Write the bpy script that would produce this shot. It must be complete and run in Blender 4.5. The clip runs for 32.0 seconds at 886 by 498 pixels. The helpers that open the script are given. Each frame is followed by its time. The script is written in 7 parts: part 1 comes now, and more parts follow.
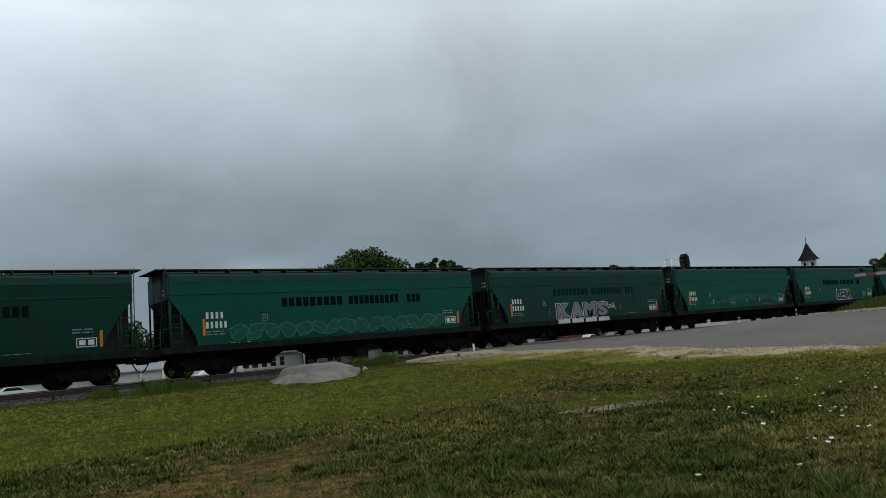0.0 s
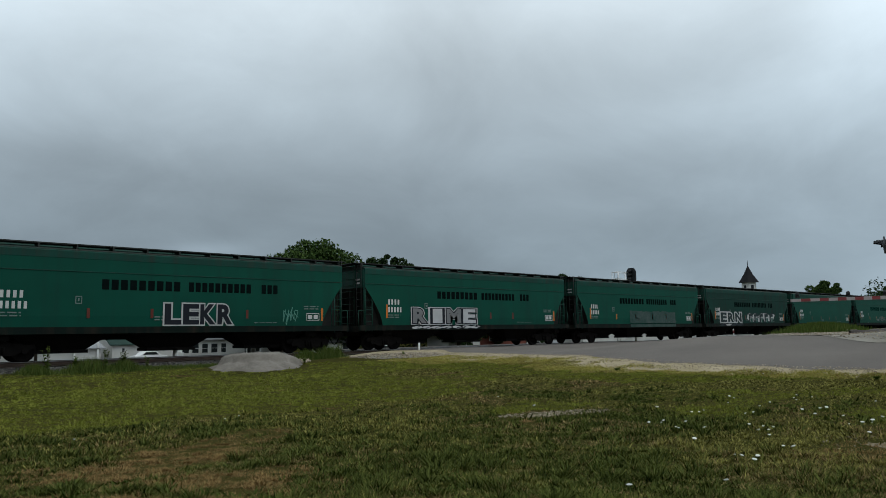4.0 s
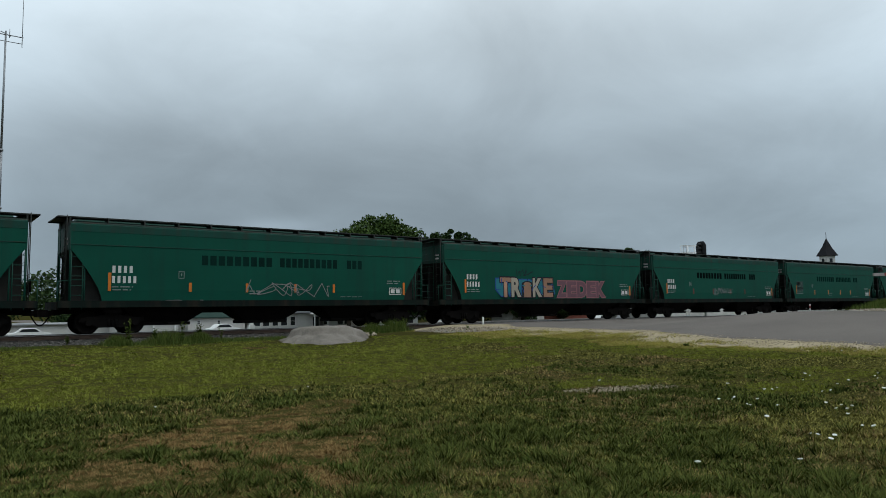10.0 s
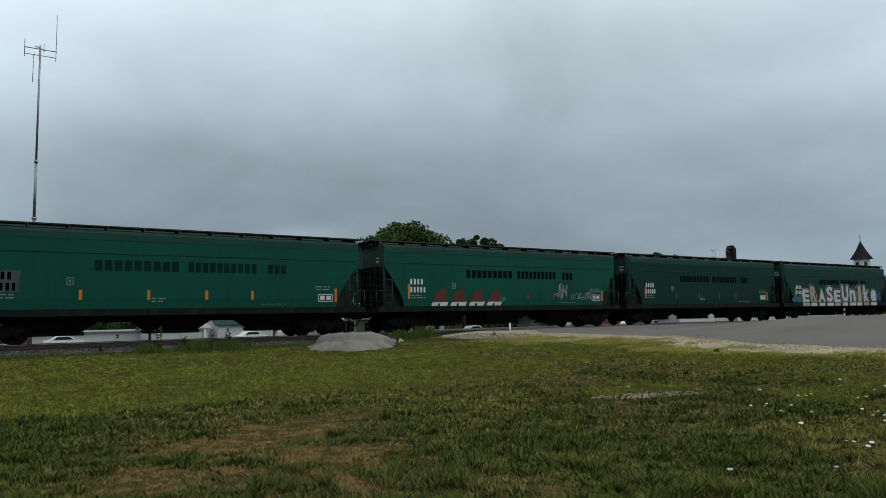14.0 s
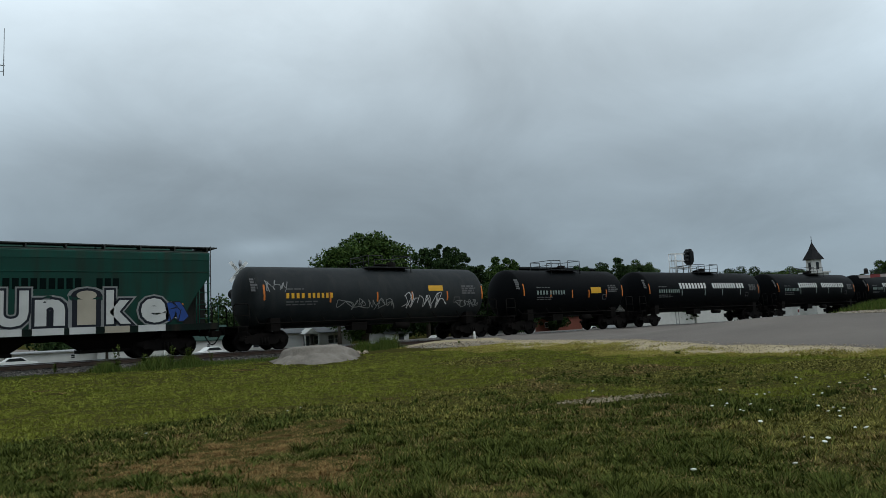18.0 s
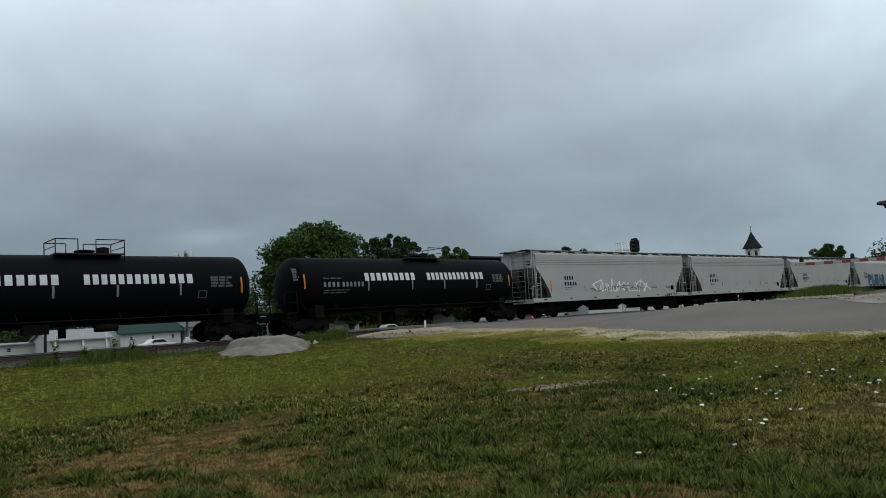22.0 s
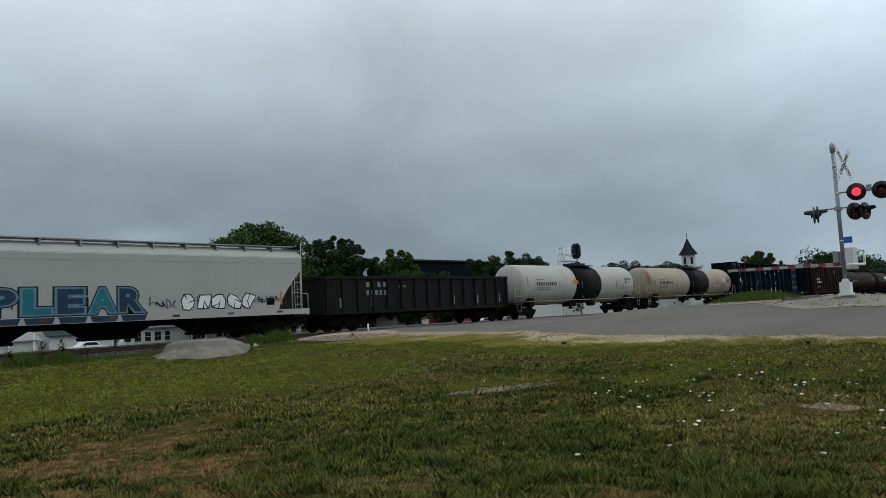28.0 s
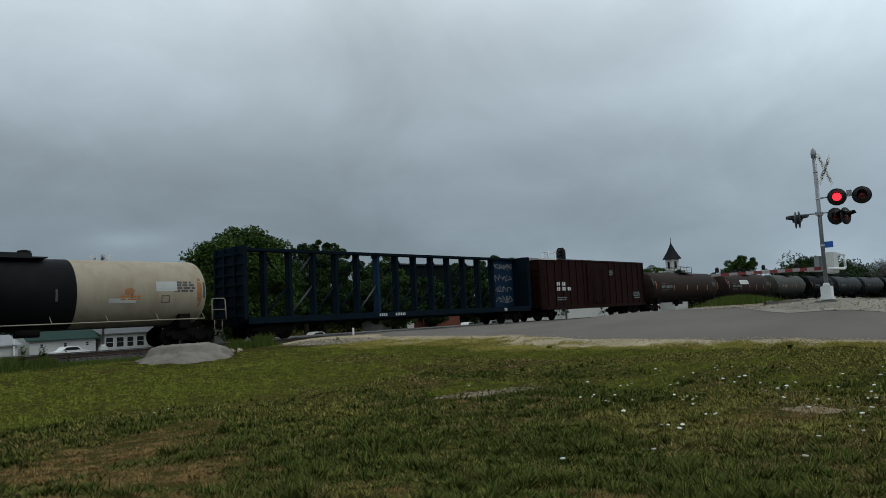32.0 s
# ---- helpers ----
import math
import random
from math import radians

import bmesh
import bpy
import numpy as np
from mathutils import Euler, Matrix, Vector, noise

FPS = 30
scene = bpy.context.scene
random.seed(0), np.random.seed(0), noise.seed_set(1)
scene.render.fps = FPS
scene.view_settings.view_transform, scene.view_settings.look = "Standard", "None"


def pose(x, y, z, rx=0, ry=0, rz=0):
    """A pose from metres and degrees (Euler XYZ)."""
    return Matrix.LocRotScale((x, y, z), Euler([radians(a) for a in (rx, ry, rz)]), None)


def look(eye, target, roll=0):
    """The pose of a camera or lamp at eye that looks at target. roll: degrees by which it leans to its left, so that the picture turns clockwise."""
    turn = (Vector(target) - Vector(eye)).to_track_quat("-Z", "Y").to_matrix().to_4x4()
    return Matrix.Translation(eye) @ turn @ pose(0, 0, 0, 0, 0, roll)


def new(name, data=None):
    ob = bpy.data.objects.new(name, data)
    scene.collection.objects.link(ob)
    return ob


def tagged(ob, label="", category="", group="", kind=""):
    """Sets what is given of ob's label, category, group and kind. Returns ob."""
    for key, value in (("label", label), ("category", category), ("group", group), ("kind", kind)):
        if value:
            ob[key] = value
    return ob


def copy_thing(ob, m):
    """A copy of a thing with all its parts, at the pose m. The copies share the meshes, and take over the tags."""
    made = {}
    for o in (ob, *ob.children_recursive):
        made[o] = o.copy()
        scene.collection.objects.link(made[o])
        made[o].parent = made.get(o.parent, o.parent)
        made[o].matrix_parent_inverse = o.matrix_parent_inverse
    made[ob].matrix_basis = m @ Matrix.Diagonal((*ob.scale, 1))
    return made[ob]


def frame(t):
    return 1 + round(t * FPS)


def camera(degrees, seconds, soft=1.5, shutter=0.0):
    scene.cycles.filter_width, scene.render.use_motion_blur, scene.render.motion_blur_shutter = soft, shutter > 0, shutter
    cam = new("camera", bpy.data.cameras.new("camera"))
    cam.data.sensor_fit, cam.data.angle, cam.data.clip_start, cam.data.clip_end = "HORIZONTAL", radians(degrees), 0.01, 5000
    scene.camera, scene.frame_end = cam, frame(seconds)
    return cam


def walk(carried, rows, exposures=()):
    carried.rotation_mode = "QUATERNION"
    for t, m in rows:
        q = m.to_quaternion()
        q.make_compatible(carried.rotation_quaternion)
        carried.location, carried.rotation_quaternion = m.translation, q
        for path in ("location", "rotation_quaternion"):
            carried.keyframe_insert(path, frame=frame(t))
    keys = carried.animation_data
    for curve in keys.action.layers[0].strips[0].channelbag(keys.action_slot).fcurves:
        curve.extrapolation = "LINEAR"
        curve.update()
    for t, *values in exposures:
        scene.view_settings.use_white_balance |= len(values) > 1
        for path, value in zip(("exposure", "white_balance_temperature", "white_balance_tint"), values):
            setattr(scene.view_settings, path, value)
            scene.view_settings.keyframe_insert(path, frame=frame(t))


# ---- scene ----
# World: the track runs along x, the train comes from +x and rolls to -x. Eye over the lawn at the origin.
EYE = 1.6
RAIL = 0.74            # top of rail
TRACK_Y = 32.9         # centre of the main track
SPEED = 15.3           # train, metres a second
HEAD = 8.68            # where the first coupling stands at the start

cam = camera(64.0, 32.0, 0.65)
TURNS = [
    (0.0, -37.58, 7.10, 4.60),
    (0.5, -37.39, 6.81, 4.30),
    (1.0, -37.68, 7.16, 4.09),
    (1.5, -38.62, 6.81, 4.35),
    (2.0, -38.24, 7.36, 3.24),
    (2.5, -36.55, 6.65, 3.22),
    (3.0, -39.73, 5.67, 1.41),
    (3.5, -42.15, 6.77, 1.11),
    (5.5, -36.72, 7.87, 0.63),
    (6.0, -34.44, 9.10, 1.32),
    (6.5, -35.28, 7.89, 1.36),
    (7.0, -32.34, 4.48, 2.27),
    (7.5, -33.18, 4.62, 1.86),
    (8.0, -37.13, 5.82, 1.01),
    (8.5, -37.45, 5.30, 1.80),
    (9.0, -37.41, 5.04, 0.96),
    (9.5, -36.35, 5.01, 0.80),
    (10.0, -36.75, 4.81, 0.73),
    (10.5, -36.47, 4.07, 0.93),
    (11.0, -36.14, 4.89, 0.71),
    (11.5, -36.06, 4.85, 0.50),
    (12.0, -35.31, 4.78, 0.52),
    (12.5, -35.50, 5.04, 0.27),
    (13.0, -34.96, 4.86, -0.13),
    (13.5, -34.78, 4.86, 0.97),
    (14.0, -34.62, 5.35, 1.00),
    (14.5, -34.58, 4.99, 0.83),
    (16.5, -37.60, 6.19, 2.32),
    (17.0, -39.23, 6.43, 2.95),
    (17.5, -39.11, 6.72, 3.15),
    (18.0, -37.48, 6.03, 2.56),
    (18.5, -38.00, 5.24, 2.89),
    (19.0, -39.53, 5.53, 3.36),
    (19.5, -38.52, 5.25, 2.80),
    (20.0, -38.64, 5.12, 2.81),
    (20.5, -39.02, 4.92, 3.16),
    (21.0, -39.50, 5.86, 2.65),
    (21.5, -40.68, 4.90, 2.81),
    (22.0, -41.45, 4.98, 3.04),
    (22.5, -42.35, 5.73, 2.61),
    (23.0, -41.30, 5.89, 2.14),
    (23.5, -40.61, 4.96, 2.57),
    (24.0, -40.25, 5.20, 2.83),
    (24.5, -40.74, 5.52, 1.78),
    (25.0, -42.45, 5.36, 2.97),
    (25.5, -43.50, 4.90, 2.71),
    (26.0, -44.51, 6.00, 2.96),
    (26.5, -44.20, 6.41, 3.03),
    (28.5, -47.10, 5.04, 1.98),
    (29.0, -48.81, 6.67, 1.09),
    (29.5, -48.29, 7.61, 1.06),
    (30.0, -48.48, 7.58, 1.48),
    (30.5, -49.38, 7.92, 2.22),
    (31.0, -49.28, 7.98, 2.31),
    (31.5, -48.29, 6.84, 2.39),
    (32.0, -47.18, 5.29, 2.80),
]
walk(cam, [(t, pose(0, 0, EYE, 90 + pitch, roll, yaw)) for t, yaw, pitch, roll in TURNS],
     [(0, -0.08), (2, -0.1), (3, 0.06), (3.5, 0.04), (5.5, -0.2), (6, -0.25), (6.5, -0.1), (7, 0.08), (10, 0.1), (14, 0.08), (17, 0.0), (19, 0.06), (22, 0.05), (26, -0.03), (28.5, 0.02), (29, -0.11), (30, -0.2), (31, -0.23), (32, -0.12)])

# ---- light ----
def make_world():
    w = bpy.data.worlds.new("overcast_sky")
    scene.world = w
    w.use_nodes = True
    nt = w.node_tree
    nt.nodes.clear()
    N, L = nt.nodes.new, nt.links.new
    out, bg = N("ShaderNodeOutputWorld"), N("ShaderNodeBackground")
    co, sep = N("ShaderNodeTexCoord"), N("ShaderNodeSeparateXYZ")
    L(co.outputs["Generated"], sep.inputs[0])
    def op(kind, a, b=None):
        n = N("ShaderNodeMath"); n.operation = kind
        for k, v in enumerate((a, b)):
            if v is None:
                continue
            if isinstance(v, (int, float)):
                n.inputs[k].default_value = v
            else:
                L(v, n.inputs[k])
        return n.outputs[0]
    up = op("MAXIMUM", sep.outputs["Z"], 0.0)
    # brightness of the deck in stops: slate near the horizon, lighter aloft
    lift = N("ShaderNodeValToRGB")
    stops = SKY_STOPS
    e = lift.color_ramp.elements
    e[0].position, e[0].color = stops[0][0], (*[(stops[0][1] + 1) / 2] * 3, 1)
    e[1].position, e[1].color = stops[-1][0], (*[(stops[-1][1] + 1) / 2] * 3, 1)
    for q, s in stops[1:-1]:
        k = e.new(q); k.color = (*[(s + 1) / 2] * 3, 1)
    L(up, lift.inputs["Fac"])
    rise = op("SUBTRACT", op("MULTIPLY", lift.outputs["Color"], 2.0), 1.0)
    # lighter towards both sides
    side = op("ADD", op("MULTIPLY", sep.outputs["X"], 0.755), op("MULTIPLY", sep.outputs["Y"], -0.656))
    side = op("MINIMUM", op("MAXIMUM", side, -0.62), 0.62)
    wide = op("ADD", op("MULTIPLY", op("MULTIPLY", side, side), 1.25), op("MULTIPLY", side, 0.22))
    # cloud texture: the direction projected on a flat layer
    comb = N("ShaderNodeCombineXYZ")
    far_z = op("ADD", up, 0.42)
    for axis in "XY":
        L(op("DIVIDE", sep.outputs[axis], far_z), comb.inputs[axis])
    turn = N("ShaderNodeMapping"); turn.inputs["Rotation"].default_value = (0, 0, radians(20)); turn.inputs["Scale"].default_value = (0.8, 1.3, 1)
    turn.inputs["Location"].default_value = CLOUD_SHIFT
    L(comb.outputs[0], turn.inputs["Vector"])
    big, fine = N("ShaderNodeTexNoise"), N("ShaderNodeTexNoise")
    for n, scale, detail, rough, warp in ((big, 1.1, 2, 0.45, 0.4), (fine, 2.6, 7, 0.58, 0.4)):
        n.inputs["Scale"].default_value, n.inputs["Detail"].default_value = scale, detail
        n.inputs["Roughness"].default_value, n.inputs["Distortion"].default_value = rough, warp
        L(turn.outputs[0] if n is big else comb.outputs[0], n.inputs["Vector"])
    cloud = op("ADD", op("MULTIPLY", op("SUBTRACT", big.outputs["Fac"], 0.5), 1.5), op("MULTIPLY", op("SUBTRACT", fine.outputs["Fac"], 0.5), 0.8))
    # a darker bank of cloud low over the houses
    bank = N("ShaderNodeVectorMath"); bank.operation = "DOT_PRODUCT"; bank.inputs[1].default_value = (0.300, 0.944, 0.135)
    L(co.outputs["Generated"], bank.inputs[0])
    dark = N("ShaderNodeMapRange"); dark.interpolation_type = "SMOOTHSTEP"
    for k, v in (("From Min", 0.965), ("From Max", 1.0), ("To Min", 0.0), ("To Max", -0.22)):
        dark.inputs[k].default_value = v
    L(bank.outputs["Value"], dark.inputs["Value"])
    cloud = op("ADD", cloud, dark.outputs[0])
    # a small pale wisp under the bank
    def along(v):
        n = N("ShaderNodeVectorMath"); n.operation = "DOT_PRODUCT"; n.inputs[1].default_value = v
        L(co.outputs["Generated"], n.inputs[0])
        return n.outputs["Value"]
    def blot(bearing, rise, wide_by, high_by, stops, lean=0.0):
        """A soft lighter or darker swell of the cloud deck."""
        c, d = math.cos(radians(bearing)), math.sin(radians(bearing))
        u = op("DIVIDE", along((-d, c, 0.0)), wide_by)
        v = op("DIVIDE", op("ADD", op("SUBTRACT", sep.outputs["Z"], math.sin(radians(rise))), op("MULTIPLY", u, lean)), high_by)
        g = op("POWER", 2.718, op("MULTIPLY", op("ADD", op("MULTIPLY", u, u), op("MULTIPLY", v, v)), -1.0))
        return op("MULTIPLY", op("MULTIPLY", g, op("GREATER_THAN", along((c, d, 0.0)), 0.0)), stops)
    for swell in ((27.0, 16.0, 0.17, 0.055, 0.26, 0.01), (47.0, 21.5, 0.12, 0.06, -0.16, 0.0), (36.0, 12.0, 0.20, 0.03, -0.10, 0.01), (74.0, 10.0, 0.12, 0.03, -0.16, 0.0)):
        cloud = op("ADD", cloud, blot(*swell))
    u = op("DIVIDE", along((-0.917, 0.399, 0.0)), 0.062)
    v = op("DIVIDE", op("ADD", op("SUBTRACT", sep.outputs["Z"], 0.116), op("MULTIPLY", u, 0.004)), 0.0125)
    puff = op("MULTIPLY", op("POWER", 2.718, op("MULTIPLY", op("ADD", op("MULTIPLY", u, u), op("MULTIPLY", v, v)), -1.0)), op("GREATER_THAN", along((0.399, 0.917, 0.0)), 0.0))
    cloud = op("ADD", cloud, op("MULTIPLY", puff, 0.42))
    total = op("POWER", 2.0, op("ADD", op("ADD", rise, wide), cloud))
    # a share of clear sky behind the deck
    sky = N("ShaderNodeTexSky"); sky.sky_type = "NISHITA"; sky.sun_disc = False
    sky.sun_elevation, sky.sun_rotation = radians(50), radians(40)
    dim = N("ShaderNodeVectorMath"); dim.operation = "SCALE"; dim.inputs["Scale"].default_value = 0.05
    L(sky.outputs[0], dim.inputs[0])
    tint = N("ShaderNodeValToRGB")
    tint.color_ramp.elements[0].position, tint.color_ramp.elements[0].color = 0.08, (*SKY_LOW, 1)
    tint.color_ramp.elements[1].position, tint.color_ramp.elements[1].color = 0.42, (*SKY_COLOUR, 1)
    L(up, tint.inputs["Fac"])
    deck = N("ShaderNodeVectorMath"); deck.operation = "SCALE"
    L(tint.outputs["Color"], deck.inputs[0])
    L(total, deck.inputs["Scale"])
    both = N("ShaderNodeMix"); both.data_type = "RGBA"; both.inputs["Factor"].default_value = 0.04
    L(deck.outputs[0], both.inputs["A"]); L(dim.outputs[0], both.inputs["B"])
    L(both.outputs["Result"], bg.inputs["Color"])
    bg.inputs["Strength"].default_value = SKY_STRENGTH
    L(bg.outputs[0], out.inputs["Surface"])


CLOUD_SHIFT = (0.4, 0.2, 0.0)
SKY_STOPS = [(0.0, -0.62), (0.06, -0.67), (0.12, -0.58), (0.2, -0.26), (0.3, 0.30), (0.43, 0.78), (0.7, 0.8)]
SKY_COLOUR = (0.396, 0.458, 0.499)
SKY_LOW = (0.352, 0.451, 0.528)
SKY_STRENGTH = 1.0
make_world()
sun = new("sun", bpy.data.lights.new("sun", "SUN"))
sun.data.energy, sun.data.angle, sun.data.color = 0.6, radians(25), (1.0, 0.96, 0.9)
sun.matrix_world = look((0, 0, 60), (-18, 30, 0))
scene.view_settings.exposure = 0.0

# ---- materials ----
def mat(name, a, b=None, rough=0.7, metal=0.0, scale=3.0, fine=40.0, bump=0.15, streak=0.0, streak_colour=(0.05, 0.03, 0.02), island=0.0, per_object=0.0, emit=0.0, coat=0.0, spec=0.2, stretch=(1, 1, 1)):
    """A worn surface: two colours mixed by broad and fine noise, with relief; streak: vertical runs of dirt."""
    m = bpy.data.materials.new(name)
    m.use_nodes = True
    nt = m.node_tree
    N, L = nt.nodes.new, nt.links.new
    bs = nt.nodes["Principled BSDF"]
    b = b or tuple(c * 0.7 for c in a)
    co, mp = N("ShaderNodeTexCoord"), N("ShaderNodeMapping")
    mp.inputs["Scale"].default_value = stretch
    L(co.outputs["Object"], mp.inputs["Vector"])
    n1, n2 = N("ShaderNodeTexNoise"), N("ShaderNodeTexNoise")
    n1.inputs["Scale"].default_value, n1.inputs["Detail"].default_value = scale, 5
    n2.inputs["Scale"].default_value, n2.inputs["Detail"].default_value = fine, 3
    L(mp.outputs[0], n1.inputs["Vector"]); L(mp.outputs[0], n2.inputs["Vector"])
    f = N("ShaderNodeMix"); f.data_type = "FLOAT"; f.inputs["Factor"].default_value = 0.35
    L(n1.outputs["Fac"], f.inputs["A"]); L(n2.outputs["Fac"], f.inputs["B"])
    fac = f.outputs[0]
    if island or per_object:
        src = N("ShaderNodeNewGeometry").outputs["Random Per Island"] if island else N("ShaderNodeObjectInfo").outputs["Random"]
        g = N("ShaderNodeMix"); g.data_type = "FLOAT"; g.inputs["Factor"].default_value = island or per_object
        L(fac, g.inputs["A"]); L(src, g.inputs["B"])
        fac = g.outputs[0]
    r = N("ShaderNodeMapRange")
    r.inputs["From Min"].default_value, r.inputs["From Max"].default_value = (0.3, 0.7) if not (island or per_object) else (0.15, 0.85)
    L(fac, r.inputs["Value"])
    c = N("ShaderNodeMix"); c.data_type = "RGBA"
    c.inputs["A"].default_value, c.inputs["B"].default_value = (*a, 1), (*b, 1)
    L(r.outputs[0], c.inputs["Factor"])
    colour = c.outputs["Result"]
    if streak:
        ms = N("ShaderNodeMapping"); ms.inputs["Scale"].default_value = (2.6, 2.6, 0.22)
        L(co.outputs["Object"], ms.inputs["Vector"])
        ns = N("ShaderNodeTexNoise"); ns.inputs["Scale"].default_value, ns.inputs["Detail"].default_value = 1.0, 5
        L(ms.outputs[0], ns.inputs["Vector"])
        rs = N("ShaderNodeMapRange"); rs.inputs["From Min"].default_value, rs.inputs["From Max"].default_value, rs.inputs["To Max"].default_value = 0.48, 0.78, streak
        L(ns.outputs["Fac"], rs.inputs["Value"])
        c2 = N("ShaderNodeMix"); c2.data_type = "RGBA"; c2.inputs["B"].default_value = (*streak_colour, 1)
        L(rs.outputs[0], c2.inputs["Factor"]); L(colour, c2.inputs["A"])
        colour = c2.outputs["Result"]
    L(colour, bs.inputs["Base Color"])
    bs.inputs["Roughness"].default_value, bs.inputs["Metallic"].default_value = rough, metal
    bs.inputs["Specular IOR Level"].default_value = spec
    if coat:
        bs.inputs["Coat Weight"].default_value = coat
    if emit:
        L(colour, bs.inputs["Emission Color"]); bs.inputs["Emission Strength"].default_value = emit
    if bump:
        bp = N("ShaderNodeBump"); bp.inputs["Strength"].default_value, bp.inputs["Distance"].default_value = bump, 0.02
        L(n2.outputs["Fac"], bp.inputs["Height"]); L(bp.outputs[0], bs.inputs["Normal"])
    return m


M = {}
M["green"] = mat("green_car_paint", (0.004, 0.072, 0.047), (0.004, 0.050, 0.033), 0.6, scale=0.4, spec=0.08, streak=0.35, streak_colour=(0.012, 0.03, 0.024))
M["green_worn"] = mat("darkened_green_car_paint", (0.005, 0.036, 0.025), (0.005, 0.024, 0.017), 0.65, scale=0.4, spec=0.07, streak=0.45, streak_colour=(0.014, 0.024, 0.018))
M["green_dirty"] = mat("grimy_green_car_paint", (0.007, 0.050, 0.037), (0.012, 0.029, 0.022), 0.7, scale=0.5, spec=0.08, streak=0.6, streak_colour=(0.020, 0.016, 0.012))
M["chord"] = mat("stained_green_roof_edge", (0.007, 0.068, 0.050), (0.014, 0.036, 0.028), 0.7, scale=0.7, spec=0.1, streak=0.5, streak_colour=(0.05, 0.022, 0.015))
# sills and end platforms: far darker green than the sides, with brown runs
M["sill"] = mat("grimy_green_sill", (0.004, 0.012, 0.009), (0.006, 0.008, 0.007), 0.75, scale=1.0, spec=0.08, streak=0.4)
M["green_end"] = mat("green_end_paint", (0.006, 0.066, 0.044), (0.005, 0.042, 0.029), 0.55, scale=1.0, streak=0.5)
M["rust_band"] = mat("rusty_roof_edge", (0.026, 0.030, 0.024), (0.012, 0.034, 0.027), 0.75, scale=0.7, streak=0.45, streak_colour=(0.06, 0.026, 0.018))
M["white"] = mat("grey_white_car_paint", (0.375, 0.375, 0.345), (0.325, 0.325, 0.30), 0.8, scale=0.5, streak=0.10, streak_colour=(0.28, 0.25, 0.21), spec=0.06)
M["white_end"] = mat("dusty_white_paint", (0.42, 0.42, 0.40), (0.30, 0.29, 0.27), 0.6, scale=1.0, streak=0.6, streak_colour=(0.12, 0.10, 0.08))
# running gear and underframes: grime, with the shade under the cars in the colour
M["under"] = mat("grimy_shade_black_steel", (0.0065, 0.006, 0.0056), (0.012, 0.010, 0.009), 0.9, scale=2.0, spec=0.04)
# end slopes: near-black on green cars, dark grey on white ones
M["slope"] = mat("near_black_slope_sheet", (0.010, 0.011, 0.010), (0.020, 0.019, 0.016), 0.8, scale=1.5)
M["slope_white"] = mat("dark_grey_slope_sheet", (0.10, 0.095, 0.085), (0.17, 0.16, 0.15), 0.7, scale=1.5)
# wheels: the shade under the cars is put into this base too
M["wheel"] = mat("worn_shade_black_wheel", (0.006, 0.0053, 0.005), (0.011, 0.009, 0.008), 0.8, scale=5, spec=0.04)
M["grate"] = mat("dark_grating", (0.025, 0.028, 0.026), (0.04, 0.04, 0.036), 0.6, 0.4)
M["grate_white"] = mat("galvanised_grating", (0.30, 0.31, 0.30), (0.2, 0.2, 0.19), 0.5, 0.5)
M["black_tank"] = mat("black_tank_paint", (0.0024, 0.0030, 0.0035), (0.0038, 0.0044, 0.0050), 0.6, scale=0.8, streak=0.3, streak_colour=(0.006, 0.006, 0.0065), spec=0.03)
M["grey_tank"] = mat("dusty_dark_grey_tank", (0.0125, 0.0155, 0.017), (0.025, 0.028, 0.029), 0.6, scale=0.8, streak=0.45, streak_colour=(0.042, 0.041, 0.037), spec=0.08)
M["brown_tank"] = mat("rusty_brown_tank", (0.020, 0.015, 0.0135), (0.034, 0.021, 0.0165), 0.7, scale=0.8, streak=0.5, streak_colour=(0.055, 0.022, 0.014), spec=0.06)
M["cream_tank"] = mat("white_tank_paint", (0.42, 0.41, 0.375), (0.35, 0.34, 0.30), 0.55, scale=0.7, streak=0.35, streak_colour=(0.27, 0.22, 0.16), spec=0.12)
M["buff_tank"] = mat("cream_tank_paint", (0.36, 0.315, 0.235), (0.29, 0.245, 0.175), 0.55, scale=0.7, streak=0.5, streak_colour=(0.24, 0.15, 0.085), spec=0.12)
M["black_band"] = mat("black_band_paint", (0.0055, 0.0058, 0.0062), (0.010, 0.010, 0.010), 0.6, spec=0.05)
M["olive_tank"] = mat("olive_grey_tank", (0.036, 0.040, 0.032), (0.055, 0.056, 0.047), 0.6, scale=0.8, streak=0.4, spec=0.08)
M["gondola"] = mat("black_gondola_steel", (0.007, 0.007, 0.0075), (0.014, 0.012, 0.011), 0.75, scale=1.0, streak=0.4, streak_colour=(0.018, 0.014, 0.012), spec=0.12)
M["blue_car"] = mat("faded_blue_paint", (0.0045, 0.012, 0.019), (0.004, 0.0085, 0.013), 0.85, scale=1.0, streak=0.3, streak_colour=(0.010, 0.010, 0.010), spec=0.04)
M["light_blue"] = mat("light_blue_paint", (0.007, 0.026, 0.06), (0.006, 0.02, 0.042), 0.7, streak=0.3, spec=0.08)
M["box_brown"] = mat("oxide_brown_paint", (0.022, 0.0062, 0.0048), (0.013, 0.0048, 0.0040), 0.75, scale=0.8, streak=0.5, streak_colour=(0.012, 0.008, 0.007), spec=0.06)
M["ink_white"] = mat("stencil_white", (0.62, 0.62, 0.60), (0.45, 0.45, 0.43), 0.8, bump=0, spec=0.15)
M["ink_dim"] = mat("faded_stencil_white", (0.20, 0.24, 0.22), (0.12, 0.16, 0.15), 0.8, bump=0, spec=0.15)
